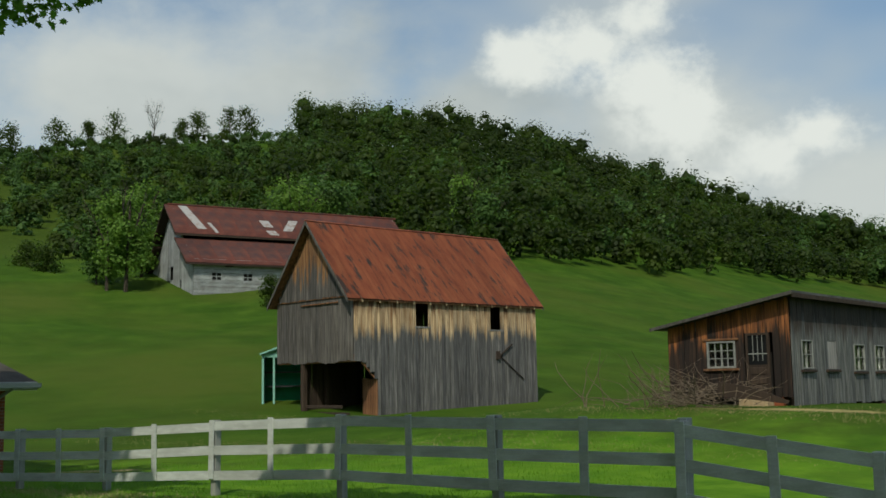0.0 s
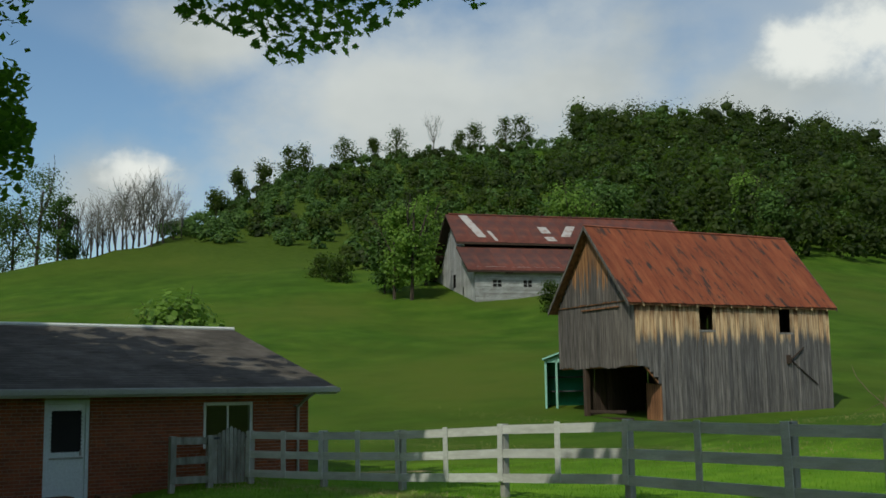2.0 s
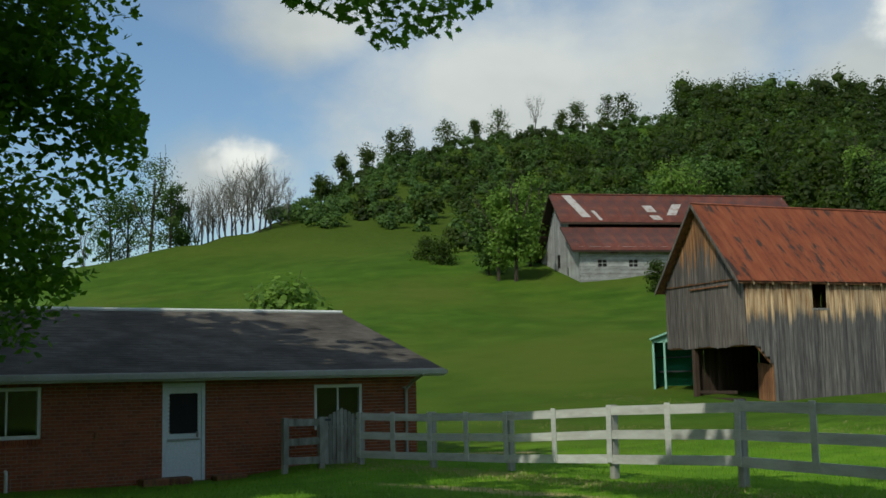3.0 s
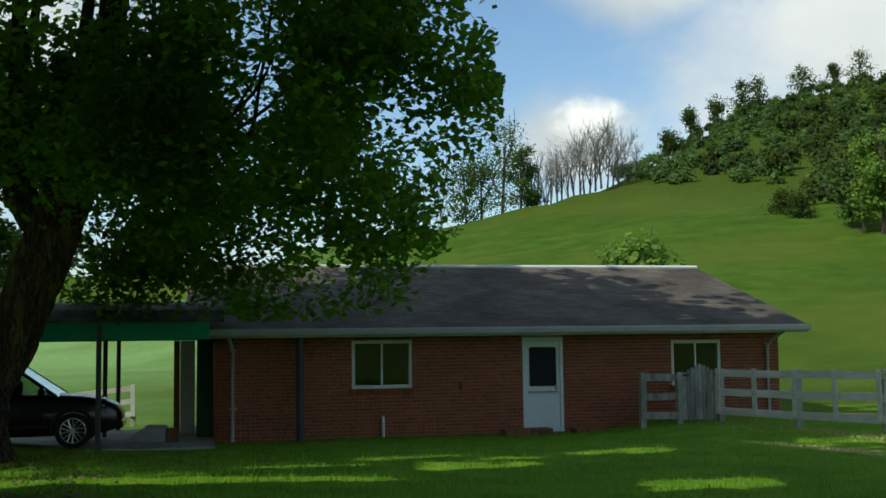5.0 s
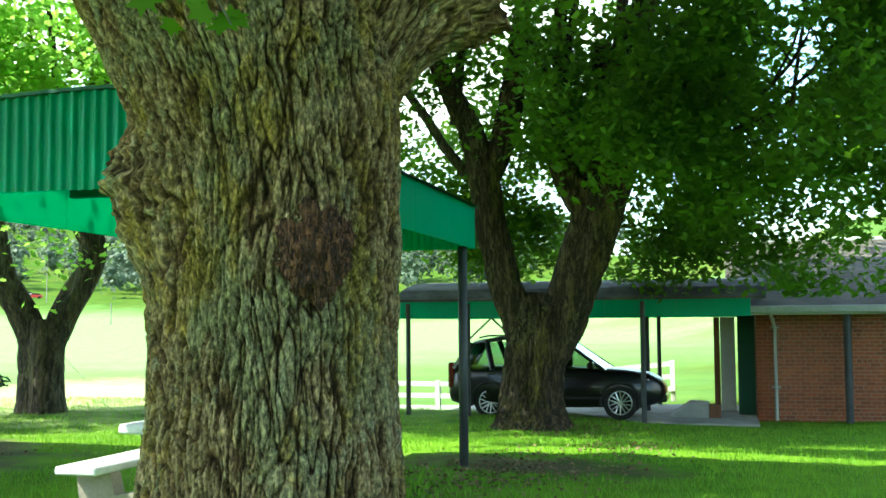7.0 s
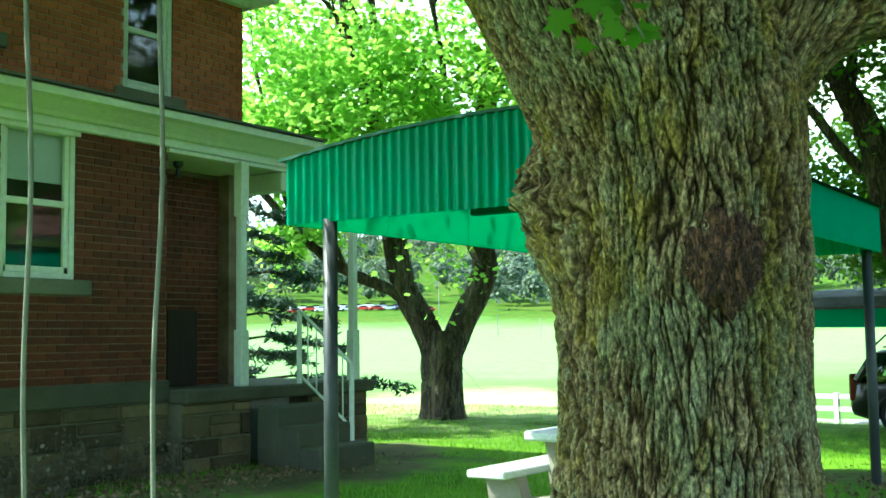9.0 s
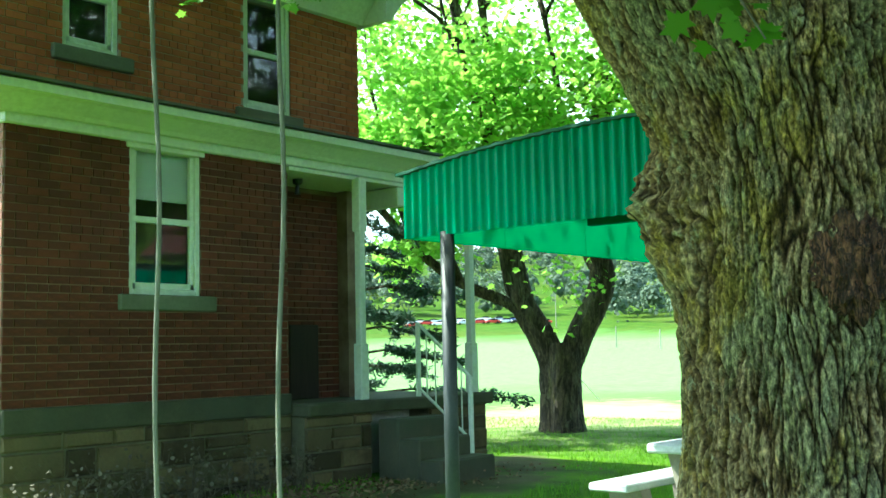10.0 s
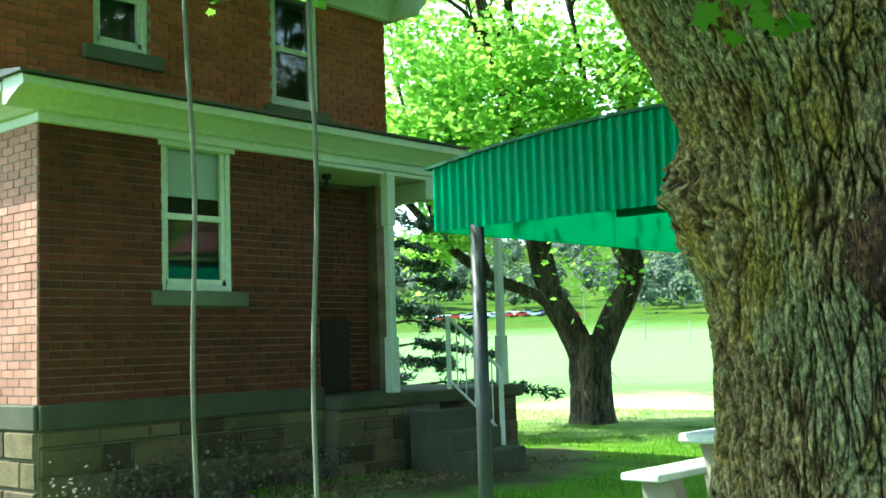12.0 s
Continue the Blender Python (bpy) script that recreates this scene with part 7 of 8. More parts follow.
    for p, d, l, r in (((-3.27, -4.83, 8.0), (0.6, -0.5, 0.5), 4.0, 0.2), ((-3.9, -4.1, 6.5), (-0.5, -0.8, 0.35), 3.6, 0.14), ((-6.6, 0.5, 7.6), (-0.3, 0.8, 0.5), 4.5, 0.17), ((-6.2, -0.4, 6.4), (-0.9, 0.5, 0.3), 4.5, 0.14),
                       ((-5.9, -0.9, 5.4), (0.2, 1.0, 0.28), 5.0, 0.11), ((-4.5, -3.3, 5.1), (0.9, 0.2, 0.6), 4.5, 0.14), ((-5.2, -2.2, 4.0), (0.5, 0.5, 1.0), 5.0, 0.25)):
        branch_paths(g, p, d, l, r, 2, out)
    for i, (ps, rs) in enumerate(out):
        ok = all(bearing(q)[1] > (24 if bearing(q)[0] < 50 else 17) for q in ps)
        if ok:
            part("branch", Buf().tube(ps, rs, 7, 0.15), M_BARK_B, t, smooth=True)

    def keep(q):
        az, el = bearing(q)
        if q[2] < 3.75 or math.hypot(q[0] + 0.35, q[1]) < 2.6 and q[2] < 4.5:
            return False
        if az < 50.5 or az > 200:
            return el > 24
        if az < 70:
            return el > 16.5 + 2.0 * abs(noise.noise((az * 0.25, 1.5, 0.0))) + 0.25 * abs(az - 62) + (3.0 if az > 66.5 else 0)
        if az < 112:
            return el > 23
        if az < 128:
            return el > 24
        return el > 18.2 + 3.5 * noise.noise((az * 0.35, 7.0, 0.0)) + max(0.0, (138 - az)) * 0.12

    pts = crown_points(np.random.default_rng(5), [((-5.0, -2.0, 8.2), (8.5, 8.5, 4.0), 5), ((-7.3, 4.2, 5.8), (2.2, 2.2, 1.3), 2.0), ((-4.2, -5.3, 5.3), (2.4, 1.6, 1.4), 1.6), ((-9.5, 1.5, 7.5), (4, 5, 3), 1.0)], 1900, 26, 0.34, keep, 0.3, gaps=-0.14)
    rim = np.array([bearing(q)[1] < 30 and (bearing(q)[0] < 76 or bearing(q)[0] > 118) for q in pts])
    leaf_mesh("crown", pts[rim], 0.10, MAPLE, M_LEAF, t, seed=3, kind="stuff")
    leaf_mesh("crown", pts[~rim], 0.13, TUFT, M_LEAF, t, seed=2, kind="stuff")
    def sunny_bough(q):
        # the boughs before the house catch the sun
        k = q[2] - 5.3
        return ((q[0] - k * SUN_X + 4.2) / 3.2) ** 2 + ((q[1] - k * SUN_Y + 5.3) / 2.2) ** 2 < 1

    # coarse leaves added above the view to shade lawn and fence
    high = crown_points(np.random.default_rng(15), [((-4.0, 2.0, 11.5), (7.5, 6.0, 2.6), 3), ((2.5, 1.5, 11.0), (6.0, 5.5, 2.8), 2), ((-9.0, -4.5, 11.6), (5.5, 7.0, 2.2), 4)], 1200, 24, 0.6, lambda q: bearing(q)[1] > 33 and not sunny_bough(q), 0.1)
    leaf_mesh("unseen_shade_crown", high, 0.46, TUFT, M_LEAF, t, seed=4, kind="stuff")
    # more unseen leaves added over the camera to darken trunk and sprigs
    low = crown_points(np.random.default_rng(25), [((-1.0, 0.5, 6.6), (3.6, 3.6, 1.5), 2), ((1.8, -2.4, 6.8), (3.5, 3.5, 1.6), 2), ((2.0, 3.0, 7.0), (3.5, 3.0, 1.5), 1.5), ((-1.5, -4.5, 7.0), (3.0, 2.5, 1.5), 2.0)], 760, 24, 0.5, lambda q: bearing(q)[1] > 34, 0.1)
    leaf_mesh("unseen_shade_crown", low, 0.34, TUFT, M_LEAF, t, seed=26, kind="stuff")
    # sprigs that hang before the trunk, in the shaded copy of the leaf colour
    g = np.random.default_rng(8)
    for (cx, cy, cz), n, sp in (((-3.31, -1.69, 2.95), 5, 0.05), ((-3.37, -1.55, 2.87), 5, 0.05), ((-3.26, -1.71, 3.34), 9, 0.07), ((-3.29, -1.65, 3.06), 8, 0.06), ((-3.0, -2.15, 3.35), 6, 0.05)):
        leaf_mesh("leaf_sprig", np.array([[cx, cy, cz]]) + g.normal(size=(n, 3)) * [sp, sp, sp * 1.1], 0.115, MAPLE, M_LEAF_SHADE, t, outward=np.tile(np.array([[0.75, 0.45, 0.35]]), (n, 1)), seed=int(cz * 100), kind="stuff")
    part("twig", Buf().tube([(-3.22, -1.78, 4.1), (-3.27, -1.71, 3.4), (-3.31, -1.64, 3.05), (-3.37, -1.55, 2.85)], [0.008, 0.006, 0.005, 0.003], 6), M_BARK_B, t)


build_maple_near()


def build_swing_ropes():
    for x, y, x2, y2 in ((-3.20, -4.31, -3.24, -4.29), (-3.68, -3.92, -3.63, -3.96)):
        z0 = ground_z(x, y) + 0.55
        top = 7.0
        pts = []
        for i in range(30):
            k = i / 29
            pts.append((x2 + (x - x2) * k + 0.012 * math.sin(k * 19), y2 + (y - y2) * k + 0.01 * math.sin(k * 23 + 1), z0 + (top - z0) * k))
        tagged(link("rope", Buf().tube(pts, [0.0108] * 30, 8), M_ROPE, smooth=True), "pale grey swing rope hanging from the maple", "rope", "swing ropes")
    s = tagged(link("swing_seat", Buf().bevelbox(-0.32, -0.12, 0, 0.32, 0.12, 0.04, 0.01), M_BOARD), "plain grey wooden swing seat on ropes", "swing seat")
    s.matrix_world = pose(-3.44, -4.12, ground_z(-3.4, -4.1) + 0.53, 0, 0, 140)


M_ROPE = surface("grey_rope", [(0.12, 0.12, 0.09), (0.19, 0.19, 0.145)], 20.0, 0.9, 0.8, 120.0, (1, 1, 0.4), bump_size=0.004)
build_swing_ropes()


def build_maple_by_carport():
    t = thing("maple_tree", -20.0, -3.6, 0.1, "tall forked maple with dark bark beside the carport", "tree")
    t.matrix_world = Matrix.Identity(4)
    g = np.random.default_rng(12)
    base = rough_tube([(-19.95, -3.52, -0.15), (-19.95, -3.52, 0.12), (-19.95, -3.52, 0.5), (-19.95, -3.48, 1.1), (-19.95, -3.42, 1.7), (-19.97, -3.38, 2.2), (-19.97, -3.36, 2.5)], [1.05, 0.72, 0.55, 0.50, 0.48, 0.42, 0.26], 140, 110, relief=0.05, lobes=0.11)
    part("trunk", base, M_BARK_C, t, smooth=True)
    for path, rad in (([(-19.95, -3.55, 1.2), (-19.9, -3.70, 1.9), (-19.85, -3.96, 2.7), (-19.8, -4.19, 3.7), (-19.78, -4.30, 4.5), (-19.73, -4.52, 5.4), (-19.65, -4.96, 6.3), (-19.6, -5.5, 7.8), (-19.6, -6.2, 9.6)], [0.30, 0.31, 0.28, 0.26, 0.25, 0.21, 0.17, 0.13, 0.09]),
                      ([(-19.98, -3.35, 1.2), (-20.0, -3.0, 1.9), (-20.05, -2.72, 2.7), (-20.1, -2.36, 3.7), (-20.13, -2.04, 4.7), (-20.16, -1.70, 5.6), (-20.15, -1.76, 6.5), (-20.0, -1.4, 7.6), (-19.8, -1.2, 9.4), (-19.6, -0.9, 11.0)], [0.36, 0.40, 0.41, 0.42, 0.42, 0.40, 0.30, 0.23, 0.16, 0.09]),
                      ([(-19.78, -4.30, 4.5), (-19.85, -3.95, 5.3), (-19.9, -3.78, 6.2), (-19.9, -3.6, 7.6), (-19.9, -3.4, 9.2)], [0.22, 0.22, 0.19, 0.14, 0.08]),
                      ([(-20.08, -2.5, 3.9), (-20.0, -2.90, 4.7), (-20.04, -2.85, 5.3), (-20.1, -2.95, 6.6), (-20.2, -2.9, 8.4)], [0.26, 0.24, 0.17, 0.13, 0.08]),
                      ([(-20.1, -1.9, 5.9), (-20.12, -2.1, 6.6), (-20.12, -2.25, 7.0)], [0.34, 0.27, 0.10])):
        part("limb", rough_tube(path, rad, 60, 90, relief=0.035), M_BARK_C, t, smooth=True)
    out = []
    for p, d, l, r in (((-20.0, -4.7, 4.7), (0.1, -0.7, 0.6), 3.2, 0.11), ((-20.0, -4.9, 5.6), (0.2, 0.3, 1.0), 3.6, 0.11), ((-19.9, -1.9, 5.4), (0.3, 0.9, 0.55), 3.8, 0.13), ((-19.9, -1.9, 6.6), (0.1, 0.2, 1.0), 4.0, 0.12),
                       ((-19.9, -2.0, 4.6), (0.5, 1.0, 0.1), 3.4, 0.09), ((-20.1, -5.1, 6.4), (0.0, -0.2, 1.0), 4.0, 0.10), ((-20.4, -3.2, 5.4), (0.2, 0.2, 1.0), 4.0, 0.11), ((-20.2, -5.5, 7.6), (0.1, -0.8, 0.7), 3.5, 0.09),
                       ((-19.8, -1.8, 8.6), (0.3, 0.8, 0.7), 3.5, 0.09), ((-20.5, -3.3, 6.5), (0.4, -0.3, 1.0), 4.0, 0.09)):
        branch_paths(g, p, d, l, r, 2, out, 0.3, 0.25)
    for ps, rs in out:
        part("branch", Buf().tube(ps, rs, 6, 0.12), M_BARK_B, t, smooth=True)

    def keep(q):
        az, el = bearing(q)
        if el < 0.9 + 1.0 * noise.noise((az * 0.5, 3.0, 0.0)) or q[2] < 2.35:
            return False
        d = math.hypot(q[1] + 3.6, q[0] + 20)
        edge = 74.4 + (0 if el > 9 else (9 - el) * 0.55) + 1.2 * noise.noise((el * 0.8, 4.0, 0.0))
        if az < edge:
            return False
        if d < 2.6 and q[2] < 4.6 and q[0] > -20.7:
            return False
        return True

    pts = crown_points(g, [((-19.6, -2.6, 9.0), (7.0, 8.0, 5.0), 6), ((-17.6, 1.6, 5.4), (3.2, 3.8, 3.2), 5.5), ((-19.0, -8.2, 7.0), (4.0, 4.0, 3.2), 1.6), ((-21.5, 0.0, 5.2), (3.0, 4.5, 2.6), 3.2), ((-18.6, -2.0, 6.0), (2.6, 4.0, 2.0), 0.8), ((-23.0, -4.5, 5.2), (2.0, 5.5, 2.6), 1.4)], 1900, 46, 0.26, keep, 0.45, gaps=0.04)
    behind = crown_points(np.random.default_rng(18), [((-22.6, -2.0, 4.2), (0.9, 2.8, 2.0), 2.0), ((-22.8, -5.0, 4.8), (0.9, 2.0, 1.8), 1.0), ((-22.8, 1.2, 4.6), (0.9, 2.2, 1.6), 1.0)], 330, 34, 0.27, lambda q: q[2] > 2.75, 0.1, gaps=-0.1, shade=True)
    pts = np.concatenate([pts, behind])
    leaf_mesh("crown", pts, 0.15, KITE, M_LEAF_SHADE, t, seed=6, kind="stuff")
    # unseen coarse leaves added above the view to shade this crown
    high = crown_points(np.random.default_rng(16), [((-16.8, 2.6, 12.0), (4.5, 4.5, 2.2), 1), ((-20.0, -2.0, 13.0), (6.0, 6.0, 2.4), 1.4), ((-16.8, -6.4, 12.2), (4.5, 5.0, 2.4), 1.4), ((-18.5, -3.0, 15.0), (7.0, 8.0, 2.0), 1.4), ((-15.0, -6.0, 13.0), (5.0, 7.0, 2.2), 2)], 900, 24, 0.6, lambda q: bearing(q)[1] > (22 if bearing(q)[0] < 100 else 28), 0.15)
    leaf_mesh("unseen_shade_crown", high, 0.50, TUFT, M_LEAF_SHADE, t, seed=7, kind="stuff")


build_maple_by_carport()


def build_yard_maple():
    t = thing("maple_tree", -18.6, -12.5, 0.4, "forked yard maple with bright young leaves", "tree")
    t.matrix_world = Matrix.Identity(4)
    g = np.random.default_rng(14)
    rx, ry = -0.66, 0.75          # towards the right seen from the lawn
    c = Vector((-18.6, -12.47, 0))

    def at(s, z, depth=0.0):
        return (c.x + rx * s - 0.75 * depth, c.y + ry * s - 0.66 * depth, z)

    part("trunk", rough_tube([at(0, 0.1), at(0, 0.45), at(0.0, 1.0), at(0.0, 1.7), at(0.0, 2.1)], [0.66, 0.46, 0.40, 0.41, 0.42], 60, 50, relief=0.02, lobes=0.08), M_BARK_B, t, smooth=True)
    for path, rad in (([at(-0.12, 1.6), at(-0.35, 2.2), at(-0.72, 2.9), at(-0.9, 3.7), at(-1.0, 4.6), at(-1.3, 6.2), at(-1.6, 8.2)], [0.26, 0.27, 0.25, 0.24, 0.22, 0.16, 0.1]),
                      ([at(0.12, 1.6), at(0.42, 2.3), at(0.75, 2.9), at(0.88, 3.5), at(0.6, 4.3), at(0.7, 5.5), at(1.0, 7.5)], [0.26, 0.26, 0.25, 0.25, 0.22, 0.17, 0.1]),
                      ([at(-0.6, 2.6), at(-1.1, 2.95), at(-1.9, 3.3), at(-2.7, 3.9), at(-3.4, 4.7), at(-4.2, 5.6)], [0.12, 0.11, 0.10, 0.085, 0.07, 0.05])):
        part("limb", rough_tube(path, rad, 40, 50, relief=0.015), M_BARK_B, t, smooth=True)
    out = []
    for p, d, l, r in ((at(-1.0, 4.6), (0.3, -0.6, 0.8), 4, 0.1), (at(-1.2, 5.6), (0.5, 0.2, 1), 4, 0.1), (at(0.7, 5.2), (-0.5, 0.6, 0.8), 4, 0.1), (at(1.0, 7.2), (0, 0.3, 1), 4, 0.09), (at(-1.5, 7.6), (0.4, -0.3, 1), 4, 0.09), (at(0.6, 4.4), (-0.6, 0.7, 0.3), 4, 0.08), (at(-0.9, 4.2), (0.6, 0.1, 1), 5, 0.09), (at(-1.1, 5.0), (-0.1, -0.2, 1), 5, 0.09), (at(0.6, 4.6), (0.3, -0.2, 1), 5, 0.09), (at(0.7, 5.6), (-0.4, 0.2, 1), 5, 0.09), (at(-1.9, 3.3), (0.4, -0.2, 0.9), 4, 0.06), (at(-2.7, 3.9), (0.2, -0.3, 1), 4, 0.05)):
        branch_paths(g, p, d, l, r, 2, out, 0.3, 0.3)
    for ps, rs in out:
        part("branch", Buf().tube(ps, rs, 6, 0.1), M_BARK_B, t, smooth=True)

    def keep(q):
        az, el = bearing(q)
        low = 4.2 + 2.0 * noise.noise((az * 0.4, 2.0, 1.0)) - (3.0 if az > 131.5 else 0.0)
        return el > low

    pts = crown_points(g, [((-18.8, -12.8, 9.5), (7.2, 7.2, 5.2), 5), ((-17.2, -13.6, 6.6), (3.0, 3.0, 2.0), 1.5), ((-20.2, -8.4, 6.6), (3.0, 2.4, 2.0), 1.0), ((-16.2, -14.6, 4.4), (1.6, 2.0, 1.3), 0.5), ((-16.0, -14.4, 5.6), (1.8, 1.8, 0.9), 0.5), ((-18.0, -11.5, 8.5), (3.5, 3.5, 2.5), 0.8)], 1650, 34, 0.27, keep, 0.35, droop=0.4, gaps=-0.10, shade=True)
    leaf_mesh("crown", pts, 0.125, TUFT, M_LEAF_YOUNG, t, seed=9, kind="stuff")
    sp = np.array([[-15.3, -10.1, 3.3]]) + g.normal(size=(150, 3)) * [0.45, 0.45, 0.42]
    leaf_mesh("leaf_sprig", sp, 0.13, MAPLE, M_LEAF_YOUNG, t, seed=19, kind="stuff")


build_yard_maple()


def small_tree(name, x, y, height, width, label, material, seed, leaves=260, size=0.45, bare=False, trunk=0.25, category="tree", z=None, group=""):
    """A tree seen from afar: crooked trunk, limbs, and a crown of clumps (or bare twigs)."""
    g = np.random.default_rng(seed)
    z0 = ground_z(x, y) if z is None else z
    t = thing(name, x, y, z0 - 0.2, label, category, group)
    th = height * trunk
    r0 = max(0.06, height * 0.018)
    part("trunk", Buf().tube([(0, 0, 0), (0.1 * g.normal(), 0.1 * g.normal(), th), (0.3 * g.normal(), 0.3 * g.normal(), height * (0.75 if not bare else 0.5))], [r0 * 1.3, r0, r0 * 0.4], 6), M_BARK_B, t)
    out = []
    for k in range(8 if bare else 4):
        a = g.uniform(0, 6.28)
        branch_paths(g, (0, 0, height * (g.uniform(0.05, 0.5) if bare else g.uniform(0.2, 0.5))), (math.cos(a) * 0.45, math.sin(a) * 0.45, 1.0 if bare else 0.7), height * 0.36, r0 * 0.5, 2 if bare else 1, out, 0.2, 0.25, (3, 4) if bare else (2, 3))
    b = Buf()
    for ps, rs in out:
        b.tube(ps, [max(q, 0.012 if not bare else 0.015) for q in rs], 3, caps=False)
    part("branchwork", b, M_BARK_B if not bare else M_TWIG, t)
    if not bare:
        pts, outw = [], []
        for k in range(16):
            a = g.uniform(0, 6.28)
            zf = g.uniform(0.16 + trunk * 0.7, 0.88)
            rr = width * 0.5 * g.uniform(0.1, 0.62) * (1.15 - 0.75 * abs(zf - 0.45) / 0.45)
            sz = width * g.uniform(0.17, 0.30)
            n = int(leaves / 16)
            d = g.normal(size=(n, 3))
            d /= np.linalg.norm(d, axis=1, keepdims=True)
            pts.append(np.array([math.cos(a) * rr, math.sin(a) * rr, height * zf]) + d * np.array([sz, sz, sz * 0.85]) * g.uniform(0.25, 1.25, (n, 1)))
            outw.append(d + np.array([0, 0, 0.35]))
        leaf_mesh("crown", np.concatenate(pts), size, TUFT, material, t, outward=np.concatenate(outw), seed=seed, kind="stuff")
    return t


M_TWIG = surface("bare_twigs", [(0.13, 0.13, 0.11), (0.20, 0.195, 0.17)], 2.0, 0.9, 0.0)
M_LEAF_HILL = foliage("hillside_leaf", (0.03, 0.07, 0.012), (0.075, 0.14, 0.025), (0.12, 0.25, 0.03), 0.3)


M_LEAF_FRESH = foliage("fresh_bush_leaf", (0.07, 0.14, 0.018), (0.15, 0.25, 0.035), (0.25, 0.45, 0.06), 0.4)


def polar(az, r):
    return -math.sin(radians(az)) * r - 0.35, math.cos(radians(az)) * r


EDGE = [(-30, 1.5), (10, 2.6), (18, 4.2), (22.3, 4.9), (27.8, 5.4), (31.2, 5.75), (35, 6.3), (44, 6.6), (50, 6.6), (56, 6.4), (58, 6.9), (59.4, 7.2), (61.5, 7.8), (65, 7.95), (69, 8.1)]


def wood_edge(az):
    for a, b in zip(EDGE, EDGE[1:]):
        if a[0] <= az <= b[0]:
            return a[1] + (b[1] - a[1]) * (az - a[0]) / (b[0] - a[0])
    return 90.0


_b = bmesh.new()
bmesh.ops.create_icosphere(_b, subdivisions=1, radius=1.0)
ICO_V = np.array([tuple(v.co) for v in _b.verts])
ICO_F = np.array([[v.index for v in f.verts] for f in _b.faces])
_b.free()


CLUMP = [(0.0, -0.5), (0.48, -0.08), (0.06, 0.52), (-0.5, 0.12)]


def build_woods(name, trees, leaves, size, material, seed, core=0.6):
    """One mesh for a far wood: uneven upright crowns of clumps round a dark heart."""
    g = np.random.default_rng(seed)
    pts, outw, cores = [], [], []
    for x, y, z, h, w in trees:
        lobes = int(g.integers(4, 8))
        lean = g.normal(size=2) * 0.06 * h
        for k in range(lobes):
            a = g.uniform(0, 6.28)
            zf = g.uniform(0.22, 0.84) if k else 0.84
            rr = 0.0 if k == 0 else w * 0.5 * g.uniform(0.15, 0.75) * (1.25 - zf)
            c = np.array([x + math.cos(a) * rr + lean[0] * zf, y + math.sin(a) * rr + lean[1] * zf, z + h * zf])
            s = w * g.uniform(0.20, 0.36)
            n = int(leaves * s / w * 3.6 / lobes) + 4
            d = g.normal(size=(n, 3))
            d /= np.linalg.norm(d, axis=1, keepdims=True)
            d[:, 2] = np.where(d[:, 2] < -0.4, -d[:, 2], d[:, 2])
            u = g.uniform(0.75, 1.2, (n, 1))
            pts.append(c + d * np.array([s, s, s * g.uniform(0.8, 1.25)]) * u)
            outw.append(d + np.array([0, 0, 0.25]))
            if k < 2:
                cores.append((c, s))
    k = len(ICO_V)
    cv = np.concatenate([c + ICO_V * np.array([s, s, s * 0.9]) * (core + 0.12 * g.normal(size=(k, 1))) for c, s in cores])
    cf = np.concatenate([ICO_F + i * k for i in range(len(cores))])
    me = bpy.data.meshes.new("crown_heart")
    me.vertices.add(len(cv))
    me.vertices.foreach_set("co", cv.astype(np.float32).ravel())
    me.loops.add(cf.size)
    me.loops.foreach_set("vertex_index", cf.astype(np.int32).ravel())
    me.polygons.add(len(cf))
    me.polygons.foreach_set("loop_start", np.arange(0, cf.size, 3, dtype=np.int32))
    me.materials.append(material)
    me.update(calc_edges=True)
    mass = new("crown_heart", me)
    mass["kind"] = "stuff"
    o = leaf_mesh(name, np.concatenate(pts), size, CLUMP, material, None, outward=np.concatenate(outw), seed=seed, kind="stuff", ruffle=0.2)
    mass.parent = o
    return o


M_WOOD_MID = foliage("mixed_wood_leaf", (0.030, 0.052, 0.005), (0.075, 0.105, 0.012), (0.15, 0.27, 0.03), 0.45, 0.13, 0.10)


# leaf colour greyed and paled to paint in the haze of distance
M_WOOD_HAZE = foliage("haze_grey_leaf", (0.055, 0.085, 0.05), (0.10, 0.14, 0.085), (0.10, 0.15, 0.08), 0.25, 0.05, 0.15)


def by_far_barn(x, y):
    dx, dy, a = x - FAR_BARN[0], y - FAR_BARN[1], radians(FAR_BARN_TURN)
    u, v = dx * math.cos(a) + dy * math.sin(a), dy * math.cos(a) - dx * math.sin(a)
    return -3.5 < u < 25 and -16 < v < 15


